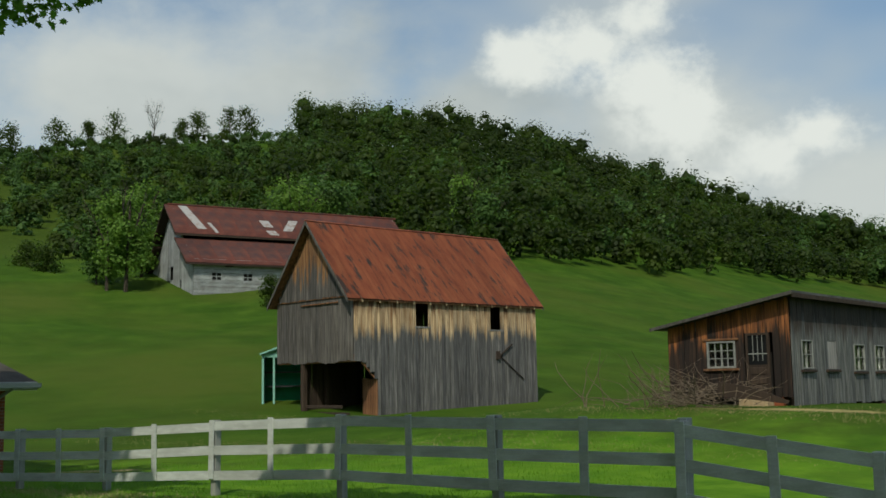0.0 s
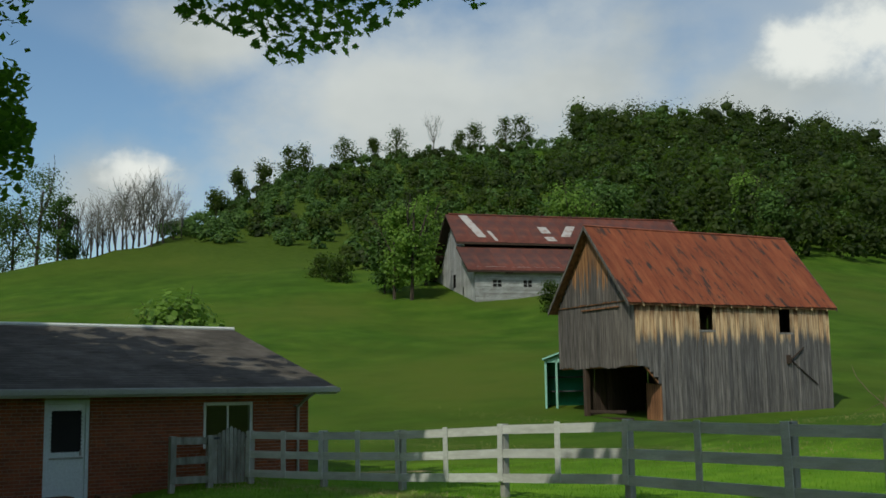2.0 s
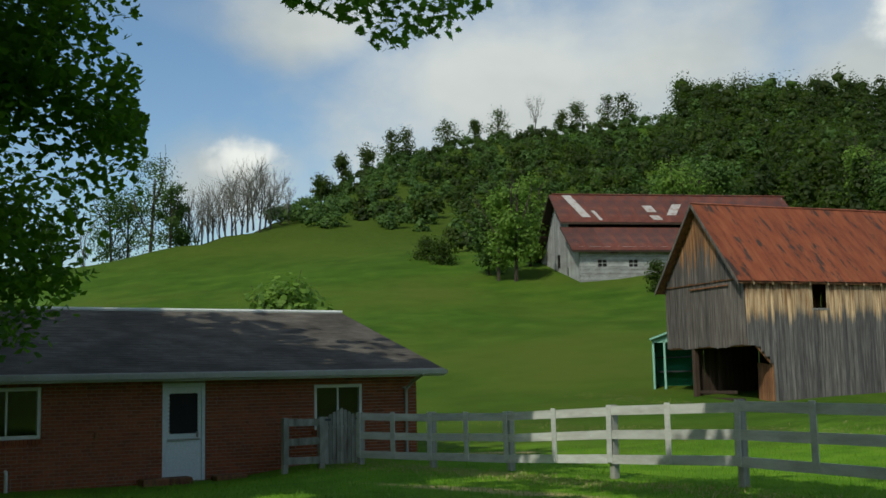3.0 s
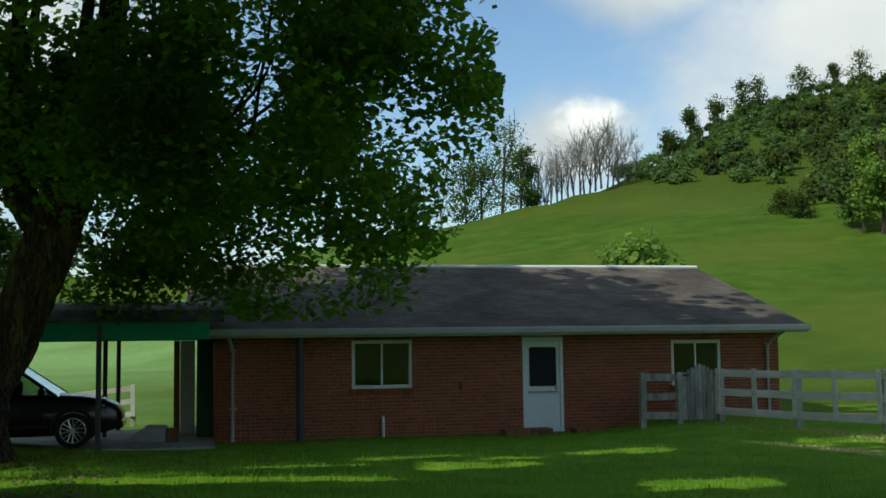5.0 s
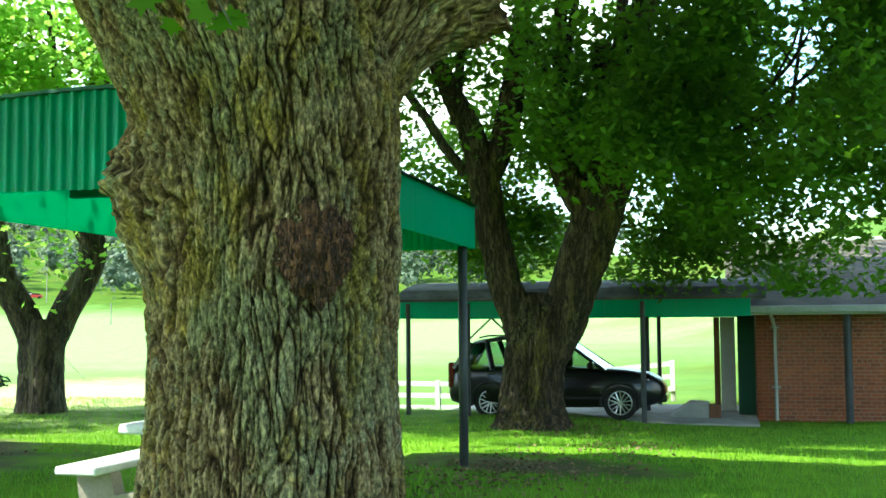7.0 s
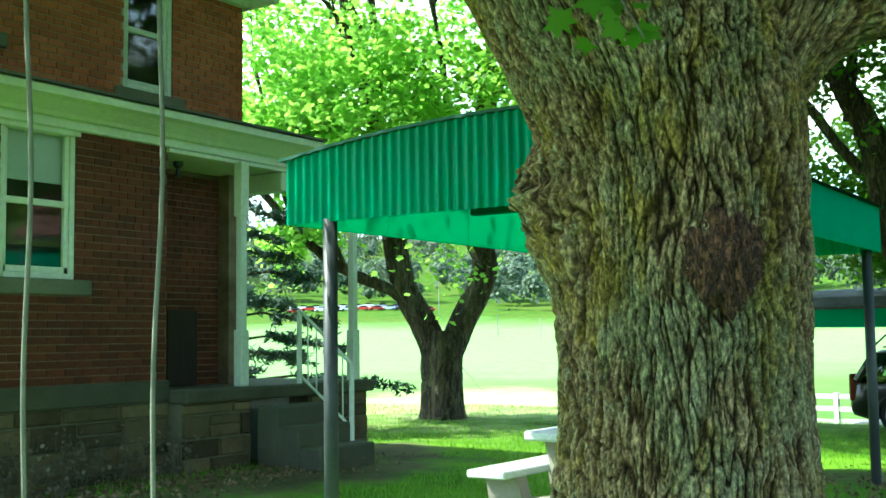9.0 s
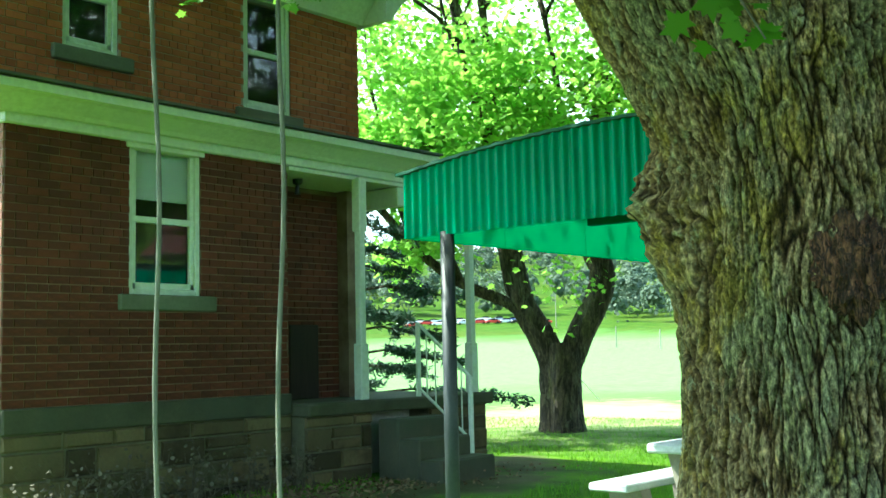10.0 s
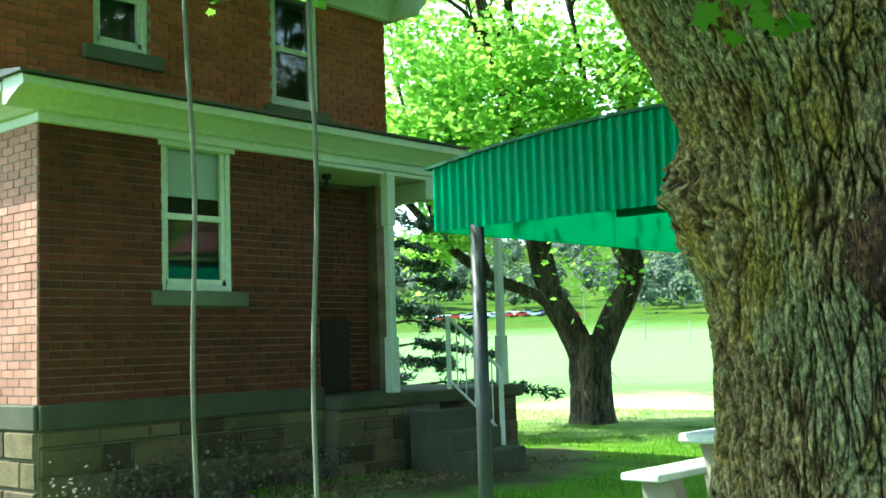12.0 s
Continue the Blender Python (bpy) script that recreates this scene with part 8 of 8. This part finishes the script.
def scatter_hill():
    g = np.random.default_rng(77)
    trees, mid, pale = [], [], []
    tries = 0
    while tries < 30000 and len(trees) + len(mid) + len(pale) < 2300:
        tries += 1
        az = g.uniform(8, 68.6)
        r = math.sqrt(g.uniform(92 ** 2, 285 ** 2))
        x, y = polar(az, r)
        el, far, foot = ridge(az)
        if r > far + 8:
            continue
        z = ground_z(x, y)
        e = math.degrees(math.atan2(z - 2.0, r))
        if e < wood_edge(az) - 0.1 + 0.6 * noise.noise((az * 0.3, 0.0, 9.0)):
            continue
        if by_far_barn(x, y):
            continue
        crest = r > far * 0.86
        if crest and 47.2 < az < 49.6:
            continue
        patch = noise.noise((x * 0.03, y * 0.03, 1.0))
        if az > 48.5 and g.random() < 0.62:
            continue
        if az > 48.5:
            h = g.uniform(1.6, 3.2) if patch < 0.12 else g.uniform(2.6, 4.8)
            if crest:
                h = g.uniform(1.1, 2.4)
            if az > 61:
                h *= 0.75
            w = h * g.uniform(0.95, 1.6)
        else:
            h = g.uniform(4.5, 7.5) * (1.25 if g.random() < 0.12 else 1.0) * (0.7 if e < wood_edge(az) + 0.7 else 1.0)
            if crest:
                h *= 1.3
            w = h * g.uniform(0.55, 0.95)
        rec = (x, y, z - 0.3, h, w)
        v = noise.noise((x * 0.025, y * 0.025, 3.0)) + 0.5 * g.normal() + (0.25 if az > 48.5 else 0.0)
        (pale if v > 0.62 else mid if v > 0.05 else trees).append(rec)
    low = []
    while len(low) < 650:
        az = g.uniform(47, 68.8)
        el, far, foot = ridge(az)
        r = math.sqrt(g.uniform(95 ** 2, (far + 3) ** 2))
        x, y = polar(az, r)
        z = ground_z(x, y)
        if math.degrees(math.atan2(z - 2.0, r)) < wood_edge(az) - 0.15 or by_far_barn(x, y):
            continue
        h = g.uniform(0.9, 1.9)
        low.append((x, y, z - 0.25, h, h * g.uniform(1.5, 2.3)))
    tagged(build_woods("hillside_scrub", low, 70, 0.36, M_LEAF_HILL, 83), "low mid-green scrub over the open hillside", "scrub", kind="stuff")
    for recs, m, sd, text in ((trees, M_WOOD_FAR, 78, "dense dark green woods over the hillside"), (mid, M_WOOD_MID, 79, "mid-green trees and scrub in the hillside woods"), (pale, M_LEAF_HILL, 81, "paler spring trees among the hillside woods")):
        tagged(build_woods("hillside_woods", recs, 120, 0.54, m, sd, 0.45), text, "woods", kind="stuff")
    far = []
    tries = 0
    while tries < 9000 and len(far) < 640:
        tries += 1
        az = g.uniform(92, 138)
        r = g.uniform(300, 640)
        x, y = polar(az, r)
        z = ground_z(x, y)
        if (noise.noise((x * 0.012, y * 0.012, 4.0)) < -0.22 and az > 122) or (r < 345 and 123 < az < 134):
            continue
        far.append((x, y, z - 0.5, g.uniform(9, 15), g.uniform(8, 12)))
    tagged(build_woods("distant_woods", far, 140, 1.15, M_WOOD_HAZE, 80, 0.5), "distant wooded hills beyond the open field", "woods", kind="stuff")


scatter_hill()


def ridge_trees():
    k = 0
    for az, h, w, bare in ((61.4, 5.5, 5.5, 0), (59.2, 5.5, 6.0, 0), (57.7, 4.5, 3.6, 0), (56.5, 6.0, 5.5, 0), (54.6, 8.5, 5.0, 1), (53.2, 4.0, 4.0, 0), (52.4, 6.0, 5.0, 0), (50.8, 6.5, 5.0, 0), (49.9, 6.0, 5.0, 0),
                           (46.4, 6.5, 5.0, 0), (45.2, 7.5, 6.5, 0), (44.0, 8.5, 7.0, 0), (63.4, 5.0, 3.6, 0), (64.7, 5.0, 3.5, 0), (62.2, 5.5, 4.5, 0), (65.8, 3.5, 3.5, 0)):
        el, far, foot = ridge(az)
        x, y = polar(az, far - 3)
        k += 1
        small_tree("hill_tree", x, y, h * (1.15 if bare else 1.3), w * (1.0 if bare else 1.35), "lone bare tree on the hill's crest" if bare else "leafy tree standing on the hill's crest", M_WOOD_MID, 100 + k, 1100, 0.34, bool(bare), trunk=0.0, group="trees along the crest")
    for az, r, h, w, bare in ((74.4, 148, 14.5, 11.0, 0), (76.3, 150, 11.0, 8.0, 0), (73.4, 146, 10.0, 6.0, 0), (75.5, 152, 12.0, 8.0, 0), (72.9, 149, 8.0, 5.0, 0), (72.6, 150, 8.5, 5, 1), (72.2, 153, 8, 5, 1), (71.6, 152, 8, 5, 1), (71.0, 154, 8.5, 5, 1), (70.4, 152, 9, 5, 1), (69.9, 154, 9, 5, 1), (69.3, 153, 9, 5, 1), (68.7, 154, 8, 5, 1), (68.0, 155, 7, 5, 1), (71.9, 147, 7.0, 4, 1), (71.3, 149, 8.0, 5, 1), (70.7, 150, 8.5, 5, 1), (70.2, 148, 8.5, 5, 1), (69.6, 151, 9.0, 5, 1),
                              (69.0, 150, 8.5, 5, 1), (68.4, 152, 7.5, 5, 1), (67.5, 158, 5.5, 4, 1), (77.6, 150, 8, 5, 1), (79.2, 150, 8, 5, 0)):
        x, y = polar(az, r)
        k += 1
        small_tree("hill_tree", x, y, h, w, "bare grey tree on the pasture's crest" if bare else "tall thinly leaved tree on the pasture's crest", M_LEAF_HILL, 140 + k, 2200, 0.26, bool(bare), trunk=0.0, group="trees along the crest")
    # trees and bushes by the far barn and on the slope
    for az, r, h, w, s in ((55.75, 97, 11.0, 4.6, 0.42), (56.5, 98, 9.2, 4.4, 0.4), (57.1, 101, 6.5, 4.0, 0.4), (55.0, 105, 9.5, 5.0, 0.4), (59.6, 108, 2.8, 4.0, 0.3), (60.4, 112, 2.4, 4.0, 0.3), (47.2, 112, 9.5, 8.0, 0.45), (45.4, 115, 8.5, 7.0, 0.45), (48.5, 88, 2.6, 2.6, 0.25),
                              (38.4, 132, 9.5, 6.5, 0.5), (37.4, 128, 7.5, 6.0, 0.5), (50.6, 112, 7.5, 5.5, 0.4)):
        x, y = polar(az, r)
        k += 1
        small_tree("slope_tree" if h > 5 else "bush", x, y, h, w, "fresh green tree beside the far barn" if h > 5 else "round green bush on the pasture slope", M_LEAF_FRESH if h > 9 else M_LEAF_HILL if h > 6 else M_WOOD_MID, 200 + k, 2600 if h > 5 else 1200, s * 0.66, trunk=0.0, category="tree" if h > 5 else "bush")
    b = small_tree("bush", -42.0, 17.2, 4.1, 4.6, "fresh green bush behind the garage roof", M_LEAF_FRESH, 300, 5200, 0.26, trunk=0.0, category="bush", z=2.2)


ridge_trees()


def build_conifer():
    x, y = -13.7, -13.8
    t = thing("spruce", x, y, 0.4, "dark blue-green conifer with drooping boughs behind the porch", "tree")
    g = np.random.default_rng(31)
    part("trunk", Buf().tube([(0, 0, -0.2), (0, 0, 5.6)], [0.16, 0.02], 8), M_BARK_B, t)
    pts = []
    for k in range(34):
        z = 0.7 + 4.6 * k / 34
        a = k * 2.4
        l = 3.3 * (1 - (z - 0.7) / 5.6) * g.uniform(0.75, 1.12)
        d = Vector((math.cos(a), math.sin(a), 0))
        side = Vector((-d.y, d.x, 0))
        line = [Vector((0, 0, z)), d * l * 0.4 + Vector((0, 0, z + 0.12)), d * l * 0.75 + Vector((0, 0, z - 0.05)), d * l + Vector((0, 0, z - 0.10))]
        b = Buf().tube(line, [0.03, 0.022, 0.014, 0.005], 5)
        for i in range(int(l * 7)):
            u = g.uniform(0.2, 1.0)
            p0 = line[1].lerp(line[3], (u - 0.2) / 0.8)
            w = 0.75 * (1.15 - u) * g.uniform(0.6, 1.1) + 0.12
            out = (side * (1 if i % 2 else -1) + d * 0.6).normalized()
            p1 = p0 + out * w + Vector((0, 0, g.uniform(-0.18, 0.06)))
            b.tube([p0, p1], [0.008, 0.003], 3, caps=False)
            for q in g.random(int(60 * w) + 10):
                pts.append(tuple(p0.lerp(p1, q) + Vector(g.normal(size=3)) * 0.035))
        for q in g.random(int(l * 22)):
            pts.append(tuple(line[1].lerp(line[3], q) + Vector(g.normal(size=3)) * 0.045))
        part("bough", b, M_BARK_B, t)
    leaf_mesh("needles", np.array(pts), 0.17, [(0, -0.5), (0.11, 0.0), (0, 0.5), (-0.11, 0.0)], M_NEEDLE, t, 0.5, seed=32, kind="stuff")


M_NEEDLE = foliage("conifer_needles", (0.02, 0.05, 0.036), (0.05, 0.10, 0.07), (0.06, 0.12, 0.06), 0.2)
build_conifer()


# ---- smaller things ----
def build_picnic_table():
    t = thing("picnic_table", -8.25, -3.98, ground_z(-8.2, -4.0), "concrete picnic table with pale slab top and benches", "table", turn=179)
    part("tabletop", Buf().bevelbox(-0.75, -0.36, 0.70, 0.75, 0.36, 0.77, 0.015), M_PALESLAB, t)
    for y in (-0.70, 0.70):
        part("bench", Buf().bevelbox(-0.75, y - 0.17, 0.40, 0.75, y + 0.17, 0.46, 0.012), M_PALESLAB, t)
    for x in (-0.48, 0.48):
        prof = [(-0.78, 0.0), (0.78, 0.0), (0.78, 0.10), (0.82, 0.40), (0.54, 0.40), (0.50, 0.24), (0.20, 0.28), (0.30, 0.70), (-0.30, 0.70), (-0.20, 0.28), (-0.50, 0.24), (-0.54, 0.40), (-0.82, 0.40), (-0.78, 0.10)]
        part("leg", Buf().extrude([(x - 0.07, y, z - 0.06 if z == 0 else z) for y, z in prof], (0.14, 0, 0)), M_CONCRETE_OLD, t)


M_PALESLAB = surface("pale_concrete_slab", [(0.55, 0.57, 0.58), (0.66, 0.68, 0.69)], 3.0, 0.7, 0.15, 50.0, stain=(0.42, 0.44, 0.42), stain_scale=2.0, bump_size=0.003)
M_CONCRETE_OLD = surface("old_concrete", [(0.22, 0.19, 0.15), (0.33, 0.29, 0.24)], 3.0, 0.9, 0.3, 40.0, bump_size=0.005)
build_picnic_table()


def back_fences():
    """White fences behind the carport."""
    for pts, top, label in (([(-31.0, -12.6), (-31.0, -10.4), (-31.0, -8.1), (-31.0, -6.0)], (0.20, 0.22, 0.26, 0.34), "white board fence behind the carport"),
                            ([(-31.0, -3.6), (-31.0, -1.58)], (0.74, 0.93), "grey board fence rising to an end post")):
        q = [(x, y, ground_z(x, y)) for x, y in pts]
        board_fence("fence", q, [max(0.85, t - p[2]) for t, p in zip(top, q)], label, "", mid_battens=False, spread=0.8, width=0.13)


back_fences()


def far_car(x, y, z, turn, paint, name_label):
    c = thing("parked_car", x, y, z, name_label, "car", "cars parked far off")
    rings = []
    for u, zl, zs, w in ((-2.2, 0.45, 0.8, 0.7), (-2.0, 0.3, 0.95, 0.85), (-0.8, 0.28, 0.98, 0.9), (0.9, 0.28, 0.95, 0.9), (1.8, 0.3, 0.85, 0.82), (2.2, 0.42, 0.6, 0.6)):
        rings.append([(u, -w, zl), (u, -w, zs - 0.1), (u, -w * 0.85, zs), (u, w * 0.85, zs), (u, w, zs - 0.1), (u, w, zl)])
    part("body", loft(rings), paint, c)
    cab = [[(u, -w, z0), (u, -w * 0.9, z1), (u, w * 0.9, z1), (u, w, z0)] for u, w, z0, z1 in ((-1.7, 0.78, 0.96, 1.0), (-1.2, 0.74, 0.96, 1.42), (0.2, 0.74, 0.96, 1.45), (1.0, 0.78, 0.95, 0.99))]
    part("cabin", loft(cab), M_SCREEN, c)
    for u in (-1.35, 1.35):
        for s in (-0.82, 0.82):
            part("wheel", Buf().cyl((u, s - 0.09, 0.32), (u, s + 0.09, 0.32), 0.32, 12), M_TYRE, c)
    c.matrix_world = pose(x, y, z, 0, 0, turn)
    return c


def far_cars():
    r = random.Random(9)
    paints = [(surface("white_car_paint", [(0.75, 0.75, 0.76), (0.8, 0.8, 0.8)], 1.0, 0.3, 0.0), "white car parked beyond the field"),
              (surface("red_car_paint", [(0.45, 0.03, 0.02), (0.5, 0.04, 0.03)], 1.0, 0.3, 0.0), "red car parked beyond the field"),
              (surface("silver_car_paint", [(0.45, 0.47, 0.5), (0.5, 0.52, 0.55)], 1.0, 0.3, 0.0), "silver car parked beyond the field"),
              (surface("blue_car_paint", [(0.05, 0.08, 0.2), (0.06, 0.1, 0.24)], 1.0, 0.3, 0.0), "dark blue car parked beyond the field"),
              (M_CARPAINT, "black car parked beyond the field")]
    for i in range(22):
        az = 124.6 + i * 0.34 + r.uniform(-0.05, 0.05)
        d = 316 + (i % 2) * 9 + r.uniform(-2, 2)
        x, y = polar(az, d)
        p, lab = paints[(1, 0, 2, 0, 4, 3, 0, 2, 1, 0)[i % 10]]
        far_car(x, y, ground_z(x, y) + 0.05, -az + 90 + r.uniform(-14, 14), p, lab)


far_cars()


def brush_pile():
    """Heap of cut branches before the shed."""
    g = np.random.default_rng(51)
    b = Buf()
    cx, cy = -13.9, 26.2
    z = ground_z(cx, cy)
    for i in range(170):
        a = g.uniform(0, 6.28)
        s = Vector((cx + g.normal() * 0.8, cy + g.normal() * 0.5, z + abs(g.normal()) * 0.22))
        d = Vector((math.cos(a), math.sin(a) * 0.6, g.uniform(-0.1, 0.75))).normalized()
        l = g.uniform(0.6, 1.7)
        mid = s + d * l * 0.5 + Vector(g.normal(size=3)) * 0.08
        end = s + d * l + Vector(g.normal(size=3)) * 0.14 + Vector((0, 0, -0.06))
        r0 = g.uniform(0.005, 0.014)
        b.tube([s, mid, end], [r0, r0 * 0.8, r0 * 0.4], 4, caps=False)
    for i in range(14):
        s = Vector((cx - 1.2 + g.normal() * 0.9, cy + g.normal() * 0.3, z))
        p = [s]
        d = Vector((g.normal() * 0.4, g.normal() * 0.2, 1.0)).normalized()
        for k in range(4):
            d = (d + Vector(g.normal(size=3)) * 0.3).normalized()
            p.append(p[-1] + d * g.uniform(0.3, 0.5))
        b.tube(p, [0.016, 0.014, 0.011, 0.008, 0.004], 4, caps=False)
    o = link("brush_pile", b, M_BRUSH)
    tagged(o, "tangled heap of bare cut branches before the shed", "brush pile", kind="stuff")
    lp = Buf().extrude([(0, 0, 0), (1.7, 0, -0.22), (1.75, 0, -0.15), (0.9, 0, 0.18), (0.05, 0, 0.35)], (0, 0.06, 0))
    q = tagged(link("old_plank", lp, M_DARKWOOD), "dark old plank leaning on the brush", "plank")
    q.matrix_world = pose(-13.0, 26.0, z + 0.3, 0, 0, 12)


M_BRUSH = surface("dry_branches", [(0.11, 0.08, 0.052), (0.22, 0.165, 0.115)], 6.0, 0.9, 0.3, 40.0)
brush_pile()


def blades(name, pts, height, width, material, seed, lean=0.35):
    """Upright blades, one thin triangle each."""
    g = np.random.default_rng(seed)
    n = len(pts)
    a = g.uniform(0, 2 * math.pi, n)
    h = height * g.uniform(0.5, 1.3, n)
    w = width * g.uniform(0.6, 1.3, n)
    d = np.stack([np.cos(a), np.sin(a), np.zeros(n)], 1)
    tip = pts + np.stack([g.normal(size=n) * lean * h, g.normal(size=n) * lean * h, h], 1)
    v = np.stack([pts - d * w[:, None] / 2, pts + d * w[:, None] / 2, tip], 1).reshape(-1, 3)
    me = bpy.data.meshes.new(name)
    me.vertices.add(3 * n)
    me.vertices.foreach_set("co", v.astype(np.float32).ravel())
    me.loops.add(3 * n)
    me.loops.foreach_set("vertex_index", np.arange(3 * n, dtype=np.int32))
    me.polygons.add(n)
    me.polygons.foreach_set("loop_start", np.arange(0, 3 * n, 3, dtype=np.int32))
    me.materials.append(material)
    me.update(calc_edges=True)
    return new(name, me)


M_BLADE = foliage("lawn_blade", (0.08, 0.20, 0.012), (0.165, 0.33, 0.022), (0.34, 0.62, 0.04), 0.35)
M_STRAW = surface("dry_straw", [(0.36, 0.27, 0.13), (0.50, 0.40, 0.21)], 3.0, 0.9, 0.0, piece=0.2, island=True)
M_LITTER = surface("dead_leaves", [(0.09, 0.06, 0.033), (0.22, 0.15, 0.085)], 3.0, 0.9, 0.0, piece=0.4, island=True)


def free_ground(x, y):
    if -34.2 < x < -23.8 and 0.3 < y < 13.3 or x < -22.0 and -6.6 < y < 0.5 or y < -8.95 and x > -11.5:
        return False
    for cx, cy, turn, long_, wide in DIRT:
        a = radians(turn)
        u, v = (x - cx) * math.cos(a) + (y - cy) * math.sin(a), (y - cy) * math.cos(a) - (x - cx) * math.sin(a)
        if (u / long_) ** 2 + (v / wide) ** 2 < 0.25 + 0.12 * noise.noise((x * 1.6, y * 1.6, 0.0)):
            return False
    return not (-10.3 < x < -9.2 and y < -7.75)


def lawn():
    g = np.random.default_rng(61)
    pts = []
    while len(pts) < 130000:
        az = g.uniform(28, 142)
        r = 6.0 + 22.0 * g.random() ** 1.25
        x, y = polar(az, r)
        if not free_ground(x, y):
            continue
        if noise.noise((x * 0.8, y * 0.8, 0.0)) < -0.35 and g.random() < 0.6:
            continue
        pts.append((x, y, 0))
    p = np.array(pts)
    cell = {}
    for i in range(len(p)):
        k = (round(p[i, 0] * 2), round(p[i, 1] * 2))
        if k not in cell:
            cell[k] = ground_z(k[0] / 2, k[1] / 2)
        p[i, 2] = cell[k] - 0.012
    o = blades("lawn_grass", p, 0.075, 0.012, M_BLADE, 62)
    tagged(o, "short green lawn grass with uneven tufts", "grass", kind="stuff")
    # straw along the fence and by the barns, dead leaves by the house and under the canopy
    q = []
    for cx, cy, sx, sy, n in ((-17.0, 11.4, 3.4, 0.35, 2600), (-22.0, 10.6, 0.9, 0.5, 500), (-20.0, 20.5, 7.0, 0.5, 2600), (-9.0, 25.2, 5.5, 0.7, 2600), (-31, 28.6, 4.0, 0.5, 900), (-11.2, 11.6, 2.5, 0.35, 900)):
        for _ in range(n):
            x, y = cx + g.normal() * sx, cy + g.normal() * sy
            q.append((x, y, ground_z(x, y) - 0.01))
    o = blades("straw", np.array(q), 0.065, 0.011, M_STRAW, 63, 0.9)
    tagged(o, "dry tan straw and dead grass along the fence", "straw", kind="stuff")
    q = []
    for cx, cy, sx, sy, n in ((-8.3, -8.1, 1.3, 0.35, 1500), (-6.5, -8.4, 1.0, 0.3, 600), (-11.2, -2.4, 0.9, 0.5, 900), (-19.6, -2.8, 1.2, 0.7, 500), (-13.5, -1.5, 1.5, 0.5, 400)):
        for _ in range(n):
            x, y = cx + g.normal() * sx, cy + g.normal() * sy
            if not (y < -8.95 and x > -11.5 or -10.3 < x < -9.2 and y < -7.75):
                q.append((x, y, ground_z(x, y) + 0.012 + abs(g.normal()) * 0.02))
    o = leaf_mesh("leaf_litter", np.array(q), 0.04, LEAF5, M_LITTER, None, 1.2, seed=64, kind="stuff")
    tagged(o, "brown dead leaves and bark litter on the soil", "leaf litter", kind="stuff")
    # shrubby weeds along the stone foundation
    b, tips = Buf(), []
    for _ in range(120):
        x = g.uniform(-6.9, -5.1) if g.random() < 0.7 else g.uniform(-8.3, -6.9)
        y = -8.74 + abs(g.normal()) * 0.14
        p0 = [Vector((x, y, ground_z(x, y)))]
        d = Vector((g.normal() * 0.3, g.normal() * 0.15, 1)).normalized()
        for k in range(4):
            d = (d + Vector(g.normal(size=3)) * 0.3).normalized()
            p0.append(p0[-1] + d * g.uniform(0.06, 0.17))
            tips += [tuple(p0[-1] + Vector(g.normal(size=3)) * 0.05) for _ in range(2)]
        b.tube(p0, [0.005, 0.004, 0.0035, 0.003, 0.0015], 4, caps=False)
    o = link("dry_weeds", b, M_WEED)
    tagged(o, "dark tangled weed stems along the stone foundation", "weeds", kind="stuff")
    leaf_mesh("weed_leaves", np.array(tips), 0.04, TUFT, M_WEED, o, 0.3, seed=65, kind="stuff")


M_WEED = surface("weed_stems", [(0.045, 0.038, 0.024), (0.13, 0.11, 0.075)], 6.0, 0.9, 0.2, 40.0)
lawn()


def wire_and_poles():
    w = [Vector((-12.6, -11.6, 5.0)).lerp(Vector((-24.0, -15.0, 0.7)), i / 12) for i in range(13)]
    tagged(link("guy_wire", Buf().tube(w, [0.012] * 13, 5), M_GUTTER), "thin pale guy wire slanting over the yard", "wire")
    for az, r, h in ((124.0, 300, 9.0), (121.0, 210, 4.0), (118.8, 205, 3.6), (116.9, 215, 3.6), (132.4, 205, 3.0)):
        x, y = polar(az, r)
        z = ground_z(x, y)
        tagged(link("field_pole", Buf().tube([(x, y, z - 0.3), (x, y, z + h)], [0.13, 0.09], 8), M_BOARD), "thin grey wooden pole in the field", "pole", "poles in the field")


wire_and_poles()
